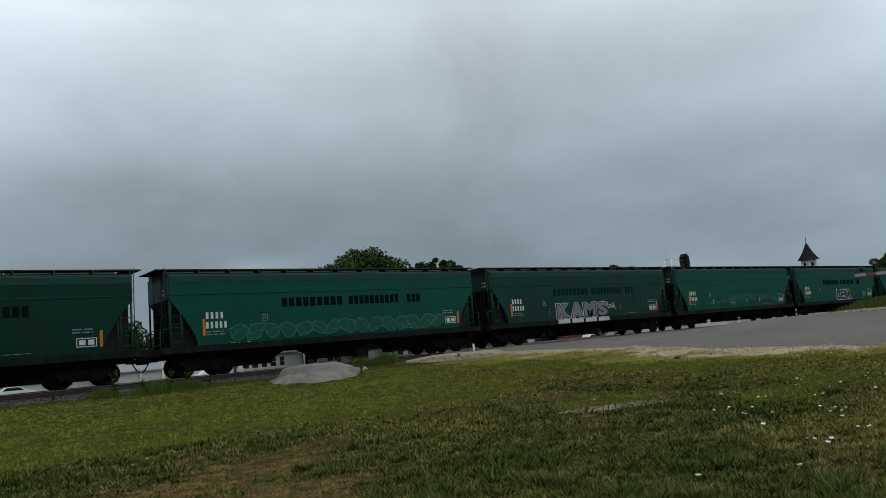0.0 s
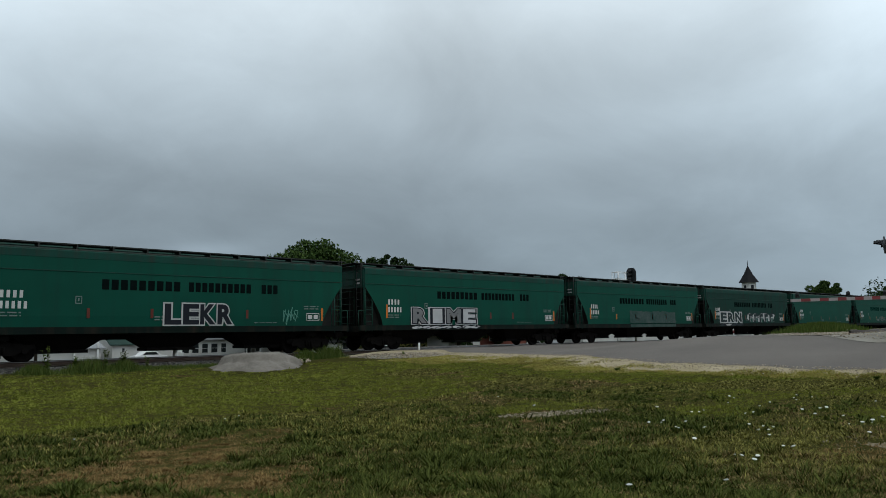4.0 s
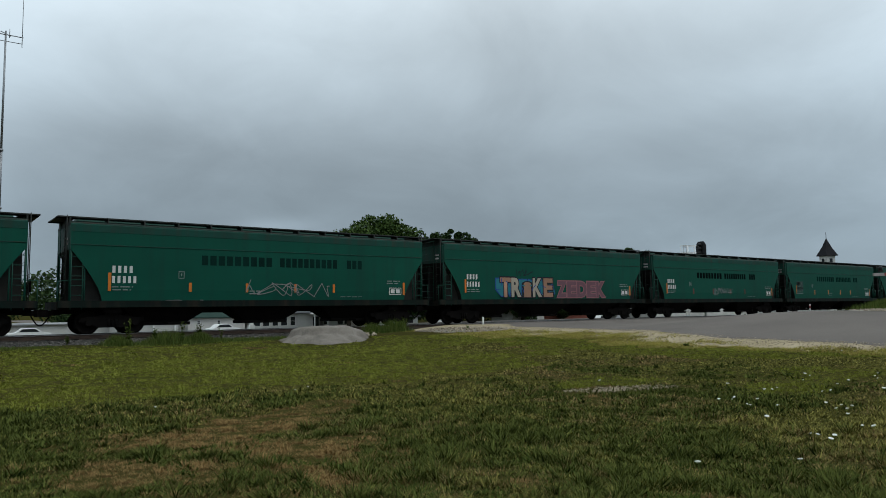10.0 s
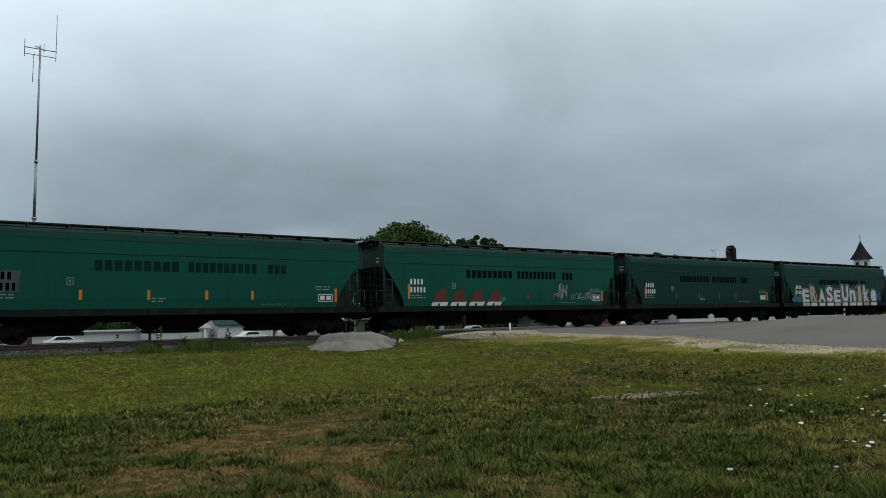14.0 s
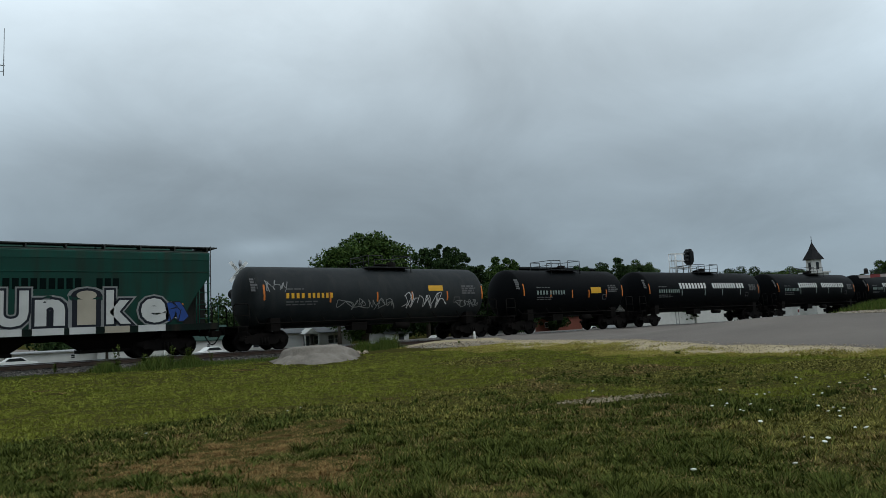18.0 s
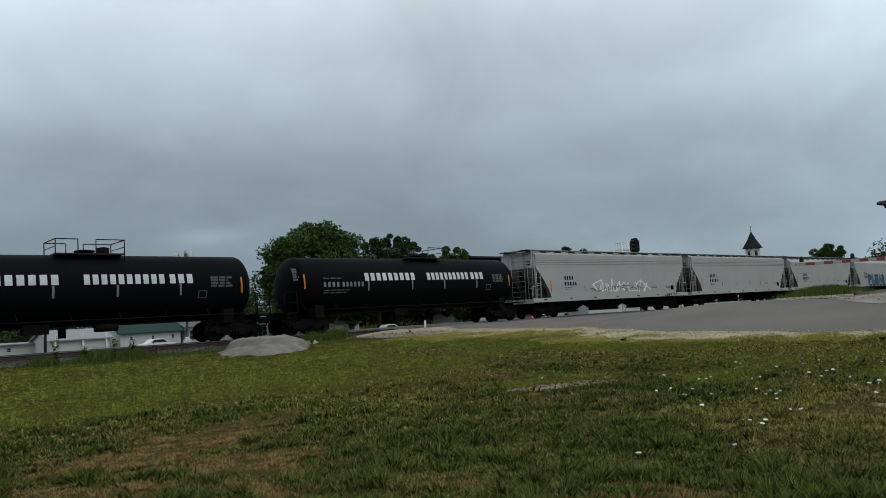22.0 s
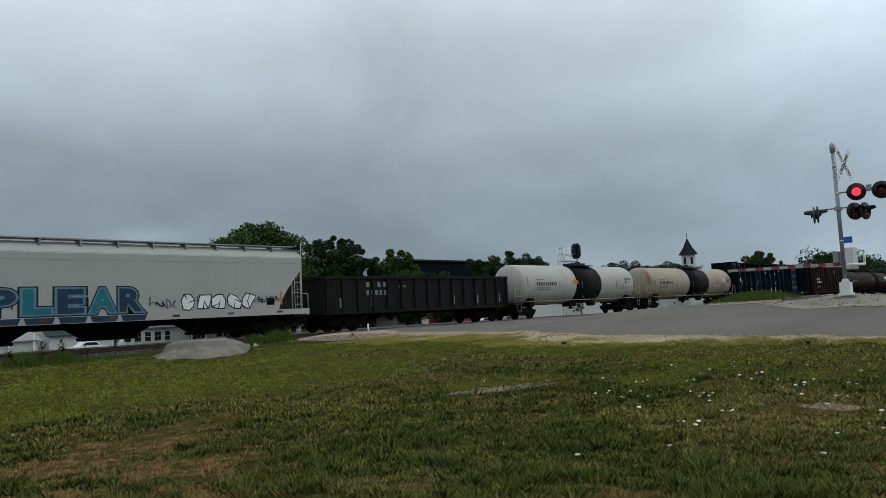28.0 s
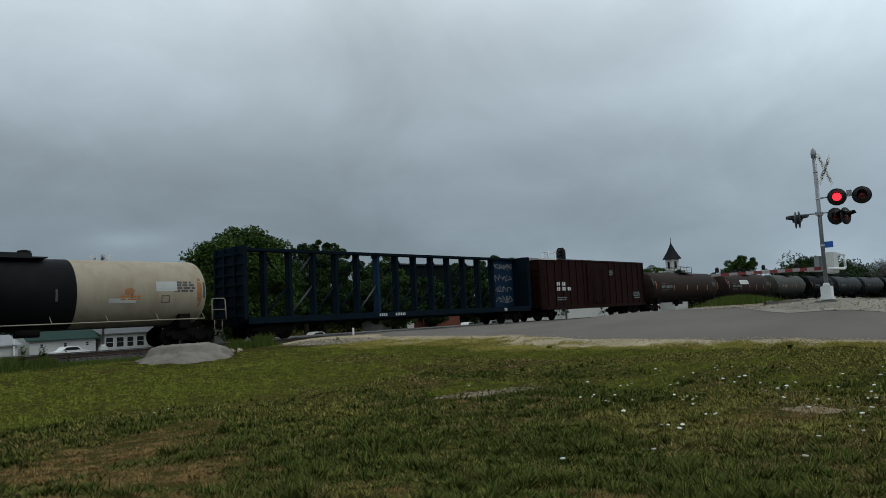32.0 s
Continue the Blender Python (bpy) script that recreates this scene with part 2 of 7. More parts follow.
M["ink_black"] = mat("stencil_black", (0.003, 0.006, 0.006), (0.005, 0.010, 0.009), 0.95, bump=0, spec=0.0)
M["ink_faded"] = mat("worn_stencil_black", (0.005, 0.016, 0.013), (0.006, 0.028, 0.022), 0.95, scale=1.2, bump=0, spec=0.0)
M["ink_grey"] = mat("stencil_grey", (0.10, 0.10, 0.10), (0.07, 0.07, 0.07), 0.8, bump=0, spec=0.15)
M["buff"] = mat("rolled_over_paint", (0.075, 0.098, 0.090), (0.016, 0.052, 0.042), 0.8, scale=1.1, fine=6, bump=0, spec=0.1)
M["orange"] = mat("orange_reflector", (0.55, 0.17, 0.02), (0.42, 0.12, 0.02), 0.4, bump=0)
M["dull_red"] = mat("dull_red_reflector", (0.14, 0.035, 0.02), (0.08, 0.02, 0.014), 0.5, bump=0)
M["amber"] = mat("amber_placard", (0.62, 0.34, 0.02), (0.5, 0.26, 0.02), 0.5, bump=0)
M["rail"] = mat("rail_steel", (0.05, 0.035, 0.028), (0.09, 0.06, 0.045), 0.5, 0.5)
M["railhead"] = mat("polished_rail_head", (0.42, 0.42, 0.42), (0.3, 0.3, 0.3), 0.3, 1.0)
M["tie"] = mat("creosoted_tie", (0.04, 0.034, 0.028), (0.075, 0.06, 0.05), 0.85, per_object=0.5, stretch=(6, 1, 6))
# ballast: base darkened for dirt and for the shadow under the train
M["ballast"] = mat("shadowed_grey_ballast", (0.020, 0.020, 0.018), (0.050, 0.047, 0.042), 0.95, scale=1.2, fine=14, bump=1.0, spec=0.1)
M["soil"] = mat("lawn_soil", (0.032, 0.034, 0.009), (0.052, 0.045, 0.014), 0.95, scale=0.35, fine=18, bump=0.6, spec=0.0)
M["asphalt"] = mat("worn_grey_asphalt", (0.122, 0.108, 0.097), (0.168, 0.149, 0.133), 0.95, scale=0.35, fine=60, bump=0.4, spec=0.04)
M["gravel"] = mat("pale_gravel", (0.18, 0.16, 0.13), (0.31, 0.285, 0.24), 0.95, scale=0.8, fine=12, bump=1.0, spec=0.05)
M["shoulder"] = mat("stony_grass_verge", (0.40, 0.335, 0.235), (0.265, 0.22, 0.125), 0.95, scale=1.5, fine=10, bump=1.0, spec=0.0)
M["stone"] = mat("gravel_stones", (0.18, 0.145, 0.10), (0.40, 0.335, 0.245), 0.9, island=0.8, bump=0.2)
M["ballast_stone"] = mat("dark_ballast_stone", (0.020, 0.019, 0.017), (0.15, 0.14, 0.125), 0.9, island=0.8, bump=0.2, spec=0.1)
M["mound"] = mat("packed_grey_rubble", (0.225, 0.20, 0.172), (0.125, 0.110, 0.092), 0.95, scale=1.6, fine=11, bump=1.0)
M["concrete"] = mat("weathered_concrete", (0.235, 0.225, 0.20), (0.16, 0.153, 0.137), 0.9, scale=1.5, fine=25, bump=0.5)
M["blade"] = mat("grass_blade", (0.024, 0.027, 0.007), (0.315, 0.285, 0.078), 0.8, scale=0.3, fine=3, bump=0, island=0.75, spec=0.0)
M["blade_deep"] = mat("lush_grass_blade", (0.010, 0.017, 0.004), (0.125, 0.146, 0.036), 0.8, scale=0.4, fine=3, bump=0, island=0.75, spec=0.0)
M["blade_olive"] = mat("tired_olive_grass", (0.036, 0.027, 0.011), (0.365, 0.265, 0.112), 0.8, bump=0, island=0.8, spec=0.0)
M["blade_dry"] = mat("dry_grass_blade", (0.33, 0.215, 0.092), (0.13, 0.080, 0.031), 0.8, bump=0, island=0.5, spec=0.0)
M["blade_yellow"] = mat("yellow_green_grass", (0.132, 0.150, 0.024), (0.205, 0.212, 0.039), 0.8, scale=0.6, fine=3, bump=0, island=0.2, spec=0.0)
M["blade_straw"] = mat("sunburnt_verge_grass", (0.26, 0.235, 0.055), (0.42, 0.35, 0.11), 0.8, scale=0.8, fine=3, bump=0, island=0.45, spec=0.0)
M["bare_soil"] = mat("bare_stony_soil", (0.30, 0.25, 0.18), (0.12, 0.092, 0.056), 0.95, scale=3.5, fine=22, bump=1.0, spec=0.0)
M["clover"] = mat("low_broad_leaf", (0.018, 0.034, 0.008), (0.060, 0.092, 0.016), 0.8, bump=0, island=0.8, spec=0.0)
M["weed"] = mat("weed_leaf", (0.05, 0.085, 0.018), (0.10, 0.12, 0.03), 0.8, bump=0, island=0.8, spec=0.0)
M["petal"] = mat("white_flower", (0.75, 0.75, 0.70), (0.62, 0.62, 0.56), 0.7, bump=0)
M["leaf"] = mat("tree_leaf", (0.020, 0.046, 0.010), (0.062, 0.100, 0.020), 0.7, bump=0, island=0.8, spec=0.1)
M["leaf_dark"] = mat("dark_tree_leaf", (0.013, 0.030, 0.009), (0.034, 0.060, 0.016), 0.7, bump=0, island=0.8, spec=0.1)
M["bark"] = mat("tree_bark", (0.07, 0.055, 0.042), (0.04, 0.032, 0.025), 0.9, fine=15, bump=0.8)
M["twig"] = mat("grey_twig", (0.15, 0.14, 0.135), (0.10, 0.095, 0.09), 0.9, bump=0)
M["galv"] = mat("galvanised_steel", (0.30, 0.31, 0.32), (0.20, 0.21, 0.22), 0.45, 0.6, scale=2)
M["signal_grey"] = mat("dark_grey_signal_back", (0.06, 0.062, 0.066), (0.035, 0.036, 0.04), 0.5)
M["alu"] = mat("silver_paint", (0.5, 0.51, 0.52), (0.4, 0.41, 0.42), 0.45, 0.3)
M["black"] = mat("black_signal_paint", (0.012, 0.012, 0.013), (0.02, 0.02, 0.02), 0.5)
M["red_dark"] = mat("unlit_red_lens", (0.16, 0.012, 0.012), (0.09, 0.008, 0.008), 0.15, bump=0, coat=0.6)
M["red_lit"] = mat("lit_red_lens", (1.0, 0.03, 0.05), (0.95, 0.02, 0.03), 0.2, bump=0, emit=2.2)
M["red_paint"] = mat("red_reflective", (0.20, 0.035, 0.035), (0.14, 0.025, 0.025), 0.6)
M["arm_white"] = mat("dusty_white_reflective", (0.33, 0.29, 0.28), (0.25, 0.22, 0.21), 0.6)
M["white_paint"] = mat("white_paint", (0.74, 0.74, 0.72), (0.62, 0.62, 0.6), 0.5)
M["blue_sign"] = mat("blue_sign_face", (0.03, 0.12, 0.42), (0.025, 0.09, 0.33), 0.4, bump=0)
M["siding"] = mat("white_clapboard", (0.56, 0.55, 0.52), (0.46, 0.45, 0.42), 0.7, scale=1)
M["shingle"] = mat("dark_shingle", (0.016, 0.016, 0.018), (0.03, 0.029, 0.03), 0.9, fine=12, bump=0.6, spec=0.04)
M["tar"] = mat("tarred_dark_cladding", (0.006, 0.008, 0.008), (0.011, 0.013, 0.013), 0.95, fine=8, bump=0.4, spec=0.02)
M["shingle_green"] = mat("dark_green_shingle", (0.022, 0.045, 0.038), (0.035, 0.06, 0.05), 0.85, fine=12, bump=0.6, spec=0.05)
M["shingle_grey"] = mat("grey_shingle", (0.13, 0.135, 0.135), (0.09, 0.095, 0.10), 0.85, fine=12, bump=0.6)
M["brick"] = mat("red_brick_wall", (0.19, 0.06, 0.04), (0.13, 0.042, 0.03), 0.85, fine=9, bump=0.6)
M["glass"] = mat("dark_window_glass", (0.015, 0.018, 0.02), (0.025, 0.028, 0.03), 0.08, bump=0)
M["trim"] = mat("light_trim", (0.6, 0.6, 0.58), (0.5, 0.5, 0.48), 0.6)
M["tan"] = mat("tan_paint", (0.30, 0.26, 0.2), (0.24, 0.2, 0.15), 0.7)
M["grey_wall"] = mat("grey_panel", (0.26, 0.27, 0.27), (0.2, 0.205, 0.21), 0.7)
M["tyre"] = mat("tyre_rubber", (0.018, 0.018, 0.018), (0.028, 0.027, 0.026), 0.85)
for key, col in (("silver", (0.5, 0.5, 0.5)), ("teal", (0.02, 0.16, 0.20)), ("pink", (0.27, 0.12, 0.13)), ("peach", (0.30, 0.17, 0.11)), ("pewter", (0.19, 0.19, 0.19)), ("red", (0.25, 0.02, 0.02)), ("sky", (0.11, 0.22, 0.29)), ("cobalt", (0.02, 0.06, 0.24)), ("sand", (0.36, 0.32, 0.25)), ("mint", (0.10, 0.28, 0.22)), ("wash", (0.50, 0.50, 0.48)), ("night", (0.01, 0.012, 0.018)), ("green_grey", (0.03, 0.13, 0.10)), ("mauve", (0.15, 0.075, 0.09)), ("rust", (0.34, 0.15, 0.07)), ("ghost", (0.80, 0.79, 0.76)), ("haze", (0.21, 0.215, 0.21)), ("moss", (0.03, 0.13, 0.097)), ("bottle", (0.006, 0.072, 0.052)), ("slate", (0.014, 0.030, 0.030)), ("oxblood", (0.10, 0.022, 0.018)), ("navy", (0.02, 0.045, 0.075)), ("steel", (0.36, 0.385, 0.385))):
    M["spray_" + key] = mat("spray_paint_" + key, col, tuple(c * 0.75 for c in col), 0.7, scale=1.5, bump=0, spec=0.2)

# ---- builders ----
def mesh_of(bm, name, mats):
    me = bpy.data.meshes.new(name)
    bm.to_mesh(me)
    bm.free()
    for m in (mats if isinstance(mats, (list, tuple)) else [mats]):
        me.materials.append(M[m])
    return me


def part(name, bm, material, parent, label=""):
    """One mesh object under a thing or a part. bm: a bmesh, or a mesh that is shared."""
    me = bm if isinstance(bm, bpy.types.Mesh) else mesh_of(bm, name, material)
    ob = new(name, me)
    ob.parent = parent
    if label:
        tagged(ob, label)
    return ob


def thing(name, m, label, category, group="", kind=""):
    ob = new(name)
    ob.matrix_basis = m
    return tagged(ob, label, category, group, kind)


def box(bm, x0, x1, y0, y1, z0, z1, mi=0, m=None):
    v = [bm.verts.new((x, y, z)) for z in (z0, z1) for y in (y0, y1) for x in (x0, x1)]
    if m is not None:
        for q in v:
            q.co = m @ q.co
    for f in ((0, 2, 3, 1), (4, 5, 7, 6), (0, 1, 5, 4), (2, 6, 7, 3), (0, 4, 6, 2), (1, 3, 7, 5)):
        bm.faces.new([v[i] for i in f]).material_index = mi
    return v


def rod(bm, p, q, r, n=6, r2=None, mi=0, smooth=True):
    """A round bar from p to q."""
    p, q = Vector(p), Vector(q)
    turn = (q - p).to_track_quat("Z", "Y").to_matrix()
    rings = []
    for c, rr in ((p, r), (q, r if r2 is None else r2)):
        rings.append([bm.verts.new(c + turn @ Vector((rr * math.cos(2 * math.pi * i / n), rr * math.sin(2 * math.pi * i / n), 0))) for i in range(n)])
    for i in range(n):
        f = bm.faces.new((rings[0][i], rings[0][(i + 1) % n], rings[1][(i + 1) % n], rings[1][i]))
        f.material_index, f.smooth = mi, smooth
    bm.faces.new(rings[0][::-1]).material_index = mi
    bm.faces.new(rings[1]).material_index = mi


def pipe(bm, pts, r, n=6):
    for a, b in zip(pts, pts[1:]):
        rod(bm, a, b, r, n)


def prism(bm, outline, axis, lo, hi, mi=0):
    """A flat outline in the other two axes, swept along axis from lo to hi."""
    def at(u, v, w):
        return (w, u, v) if axis == "x" else (u, w, v) if axis == "y" else (u, v, w)
    a = [bm.verts.new(at(u, v, lo)) for u, v in outline]
    b = [bm.verts.new(at(u, v, hi)) for u, v in outline]
    n = len(outline)
    faces = [bm.faces.new(a), bm.faces.new(b[::-1])]
    for i in range(n):
        faces.append(bm.faces.new((a[i], b[i], b[(i + 1) % n], a[(i + 1) % n])))
    for f in faces:
        f.material_index = mi
    bmesh.ops.recalc_face_normals(bm, faces=faces)
    return faces


def lathe(bm, profile, n=32, axis="x", centre=(0, 0, 0), mi=0, smooth=True):
    """Profile of (along, radius) turned round an axis."""
    rings = []
    for s, r in profile:
        ring = []
        for i in range(n):
            a = 2 * math.pi * i / n
            u, v = r * math.cos(a), r * math.sin(a)
            p = (s, u, v) if axis == "x" else (u, s, v) if axis == "y" else (u, v, s)
            ring.append(bm.verts.new(Vector(p) + Vector(centre)))
        rings.append(ring)
    faces = []
    for a, b in zip(rings, rings[1:]):
        for i in range(n):
            faces.append(bm.faces.new((a[i], a[(i + 1) % n], b[(i + 1) % n], b[i])))
    faces += [bm.faces.new(rings[0]), bm.faces.new(rings[-1])]
    for f in faces:
        f.smooth, f.material_index = smooth, mi
    bmesh.ops.recalc_face_normals(bm, faces=faces)


def raw_mesh(name, verts, faces, mats, indices=None, smooth=False):
    me = bpy.data.meshes.new(name)
    me.from_pydata([tuple(v) for v in verts], [], [tuple(f) for f in faces])
    for m in (mats if isinstance(mats, (list, tuple)) else [mats]):
        me.materials.append(M[m])
    if indices is not None:
        me.polygons.foreach_set("material_index", list(indices))
    if smooth:
        me.polygons.foreach_set("use_smooth", [True] * len(me.polygons))
    me.update()
    return me


SHARED = {}


def shared(key, build, mats):
    """A mesh made once and used by many objects."""
    if key not in SHARED:
        bm = bmesh.new()
        build(bm)
        SHARED[key] = mesh_of(bm, key.split("/")[0], mats)
    return SHARED[key]

# ---- land ----
def ease(a, b, x):
    s = np.clip((np.asarray(x, float) - a) / (b - a), 0, 1)
    return s * s * (3 - 2 * s)


def land_z(x, y):
    """Height of the land: a lawn that climbs gently to the road, a berm beyond it, the track bed."""
    x, y = np.asarray(x, float), np.asarray(y, float)
    z = 0.2 * ease(8, 28, y) + 0.25 * ease(10, 21, x)
    near = 1 - ease(13, 27, y)
    z = z + np.clip((x - 20.6) * 0.125, 0, 1.0) * near * ease(-30, -8, y) * (1 - ease(48, 90, x))
    z = z + 0.24 * np.exp(-(((x - 28.2) / 1.8) ** 2 + ((y - 7.3) / 1.8) ** 2))
    z = z + 0.45 * np.exp(-(((x - 62) / 8) ** 2 + ((y - 22.5) / 3.5) ** 2))
    bed = ease(27.2, 30, y) * (1 - ease(37, 42, y))
    z = z * (1 - bed) + (RAIL - 0.36) * bed
    z = z * (1 - ease(40, 60, y)) - 1.5 * ease(42, 85, y)
    z = z + 0.14 * ease(22, 28, y) * (1 - ease(28.6, 30, y)) * (1 - ease(18, 22, x))
    return z + 0.02 * np.sin(x * 0.9 + 1.3 * np.sin(y * 0.5)) * np.cos(y * 0.8)


def spaced(stops):
    out = []
    for a, b, step in stops:
        out += list(np.arange(a, b, step))
    return np.array(out + [stops[-1][1]])


def sheet(name, xs, ys, zfun, material, hold=None):
    X, Y = np.meshgrid(xs, ys)
    Z = zfun(X, Y)
    verts = np.stack([X, Y, Z], -1).reshape(-1, 3)
    nx, faces = len(xs), []
    for j in range(len(ys) - 1):
        for i in range(nx - 1):
            k = j * nx + i
            if hold is None or hold(0.5 * (X[j, i] + X[j + 1, i + 1]), 0.5 * (Y[j, i] + Y[j + 1, i + 1])):
                faces.append((k, k + 1, k + nx + 1, k + nx))
    return raw_mesh(name, verts, faces, material, smooth=True)


gx = spaced([(-2500, -300, 200), (-300, -40, 20), (-40, -6, 2), (-6, 40, 0.5), (40, 110, 2), (110, 300, 20), (300, 2500, 200)])
gy = spaced([(-2500, -300, 200), (-300, -30, 20), (-30, 0, 2), (0, 45, 0.5), (45, 110, 3), (110, 300, 20), (300, 2500, 200)])
ground = tagged(new("ground", sheet("ground", gx, gy, land_z, "soil")), "mown green lawn with dry brown patches, running out to the horizon", "ground", kind="structure")

ROAD_Y = [-40, 4, 8, 12.5, 15.7, 18.6, 24.7, 29.0, 31, 36, 70, 400]
ROAD_L = [20.4, 21.35, 21.8, 22.0, 22.5, 23.6, 25.6, 25.2, 24.2, 24.2, 26, 34]
ROAD_R = [26.0, 26.2, 27.0, 30.0, 34.6, 39.4, 56, 72, 74, 42, 37, 46]
# width of the stony verge beside the road
VERGE_Y = [-40, 4, 9, 11, 13, 17, 21, 24, 26.5, 31]
VERGE_W = [0.9, 0.9, 1.2, 2.0, 2.7, 3.0, 3.9, 5.6, 6.4, 5.0]


def strip(name, ys, left, right, n, lift, material):
    verts, faces = [], []
    for j, y in enumerate(ys):
        a, b = left(y), right(y)
        for i in range(n + 1):
            x = a + (b - a) * i / n
            verts.append((x, y, float(land_z(x, y)) + lift(y)))
    for j in range(len(ys) - 1):
        for i in range(n):
            k = j * (n + 1) + i
            faces.append((k, k + 1, k + n + 2, k + n + 1))
    return raw_mesh(name, verts, faces, material, smooth=True)


def road_lift(y):
    return 0.030 + 0.11 * float(ease(22, 26, y)) * (1 - float(ease(28.5, 30, y))) + (0.32 * float(ease(27.2, 30, y)) * (1 - float(ease(37, 42, y))))


road = tagged(new("road", strip("road", np.concatenate([np.arange(-40, 50, 0.75), np.arange(50, 401, 25)]), lambda y: float(np.interp(y, ROAD_Y, ROAD_L)) + 0.25 * math.sin(y * 1.7) * math.sin(y * 0.6), lambda y: float(np.interp(y, ROAD_Y, ROAD_R)), 40, road_lift, "asphalt")), "worn grey asphalt road that crosses the railway", "road", kind="structure")


def shoulder_edge(y):
    return float(np.interp(y, ROAD_Y, ROAD_L))


def verge_edge(y):
    y = np.asarray(y, float)
    w = np.interp(y, VERGE_Y, VERGE_W)
    return np.interp(y, ROAD_Y, ROAD_L) - w * (1 + 0.14 * np.sin(y * 0.9) + 0.10 * np.sin(y * 2.3 + 1)) - 0.25 * np.sin(y * 4.3 + 2)


def verge_lift(x, y):
    """Height of the stony verge over the land: nothing at the lawn, level with the asphalt at the road."""
    x, y = np.asarray(x, float), np.asarray(y, float)
    a, b = verge_edge(y), np.interp(y, ROAD_Y, ROAD_L)
    f = np.clip((x - a) / (b - a), 0, 1)
    rise = 0.030 + 0.11 * ease(22, 26, y) * (1 - ease(28.5, 30, y)) + 0.32 * ease(27.2, 30, y) * (1 - ease(37, 42, y))
    return np.where(x < a, 0.0, 0.008 + (rise - 0.012) * f * f * (3 - 2 * f))


def shoulder_mesh():
    verts, faces, n = [], [], 18
    ys = np.arange(-10, 31, 0.2)
    for y in ys:
        a, b = float(verge_edge(y)), shoulder_edge(y) + 0.5
        for i in range(n + 1):
            x = a + (b - a) * i / n
            verts.append((x, y, float(land_z(x, y) + verge_lift(x, y)) + 0.012 * noise.noise((x * 3, y * 3, 0)) * (i < n - 4)))
    for j in range(len(ys) - 1):
        for i in range(n):
            k = j * (n + 1) + i
            faces.append((k, k + 1, k + n + 2, k + n + 1))
    return raw_mesh("gravel_shoulder", verts, faces, "shoulder", smooth=True)


shoulder = tagged(new("gravel_shoulder", shoulder_mesh()), "stony verge with thin grass between lawn and road", "gravel", kind="structure")
berm = tagged(new("gravel_berm", strip("gravel_berm", np.arange(-8, 22, 0.5), lambda y: float(np.interp(y, ROAD_Y, ROAD_R)) - 0.4 + 0.3 * math.sin(y * 1.3), lambda y: 46.0, 24, lambda y: 0.042, "gravel")), "pale gravel bank beside the road", "gravel", kind="structure")


# ---- track ----
def ballast_mesh():
    bm = bmesh.new()
    prof = [(TRACK_Y - 5.0, RAIL - 0.52), (TRACK_Y - 4.2, RAIL - 0.33), (TRACK_Y - 3.4, RAIL - 0.29), (TRACK_Y - 2.6, RAIL - 0.26), (TRACK_Y - 1.9, RAIL - 0.2), (TRACK_Y + 1.9, RAIL - 0.2), (TRACK_Y + 2.6, RAIL - 0.34), (TRACK_Y + 3.4, RAIL - 0.62)]
    xs = list(spaced([(-900, -40, 40), (-40, 110, 0.7), (110, 1500, 60)]))
    rows = []
    for x in xs:
        rows.append([bm.verts.new((x, y + 0.12 * noise.noise((x * 0.9, y * 2, 0)), z + 0.05 * noise.noise((x * 1.7, y * 3, 3)))) for y, z in prof])
    for a, b in zip(rows, rows[1:]):
        for i in range(len(prof) - 1):
            f = bm.faces.new((a[i], b[i], b[i + 1], a[i + 1]))
            f.smooth = True
    bmesh.ops.recalc_face_normals(bm, faces=bm.faces)
    return mesh_of(bm, "ballast", "ballast")


track = thing("railway_track", pose(0, 0, 0), "main railway track with dark ties on grey ballast", "railway track", kind="structure")
part("ballast", ballast_mesh(), None, track, "grey crushed stone ballast")


def rail_bm(x0, x1, y, head=False):
    bm = bmesh.new()
    if head:
        box(bm, x0, x1, y - 0.036, y + 0.036, RAIL - 0.012, RAIL)
    else:
        prism(bm, [(y - 0.07, RAIL - 0.18), (y + 0.07, RAIL - 0.18), (y + 0.07, RAIL - 0.165), (y + 0.012, RAIL - 0.14), (y + 0.012, RAIL - 0.05), (y + 0.037, RAIL - 0.035), (y + 0.037, RAIL - 0.012), (y - 0.037, RAIL - 0.012), (y - 0.037, RAIL - 0.035), (y - 0.012, RAIL - 0.05), (y - 0.012, RAIL - 0.14), (y - 0.07, RAIL - 0.165)], "x", x0, x1)
    return bm


for side in (-1, 1):
    r = part("rail", rail_bm(-900, 1500, TRACK_Y + side * 0.7525), "rail", track)
    part("rail_head", rail_bm(-900, 1500, TRACK_Y + side * 0.7525, True), "railhead", r, "bright worn running surface")

# ---- railway cars: x along the train, origin on the rail at the car's middle, -y faces the lawn ----
CAR_Y = -1.58


def truck_frame(bm):
    for s in (-1, 1):
        y = s * 1.0
        prism(bm, [(-1.25, 0.52), (-1.2, 0.66), (-0.55, 0.72), (-0.3, 0.80), (0.3, 0.80), (0.55, 0.72), (1.2, 0.66), (1.25, 0.52), (0.95, 0.46), (0.5, 0.26), (-0.5, 0.26), (-0.95, 0.46)], "y", y - 0.07, y + 0.07)
        for k in (-0.15, 0, 0.15):
            rod(bm, (k, y - s * -0.09, 0.32), (k, y + s * 0.09, 0.6), 0.05)
        for k in (-0.89, 0.89):
            rod(bm, (k, y, 0.46), (k, y + s * 0.16, 0.46), 0.13, 10)
    box(bm, -0.22, 0.22, -1.05, 1.05, 0.5, 0.82)


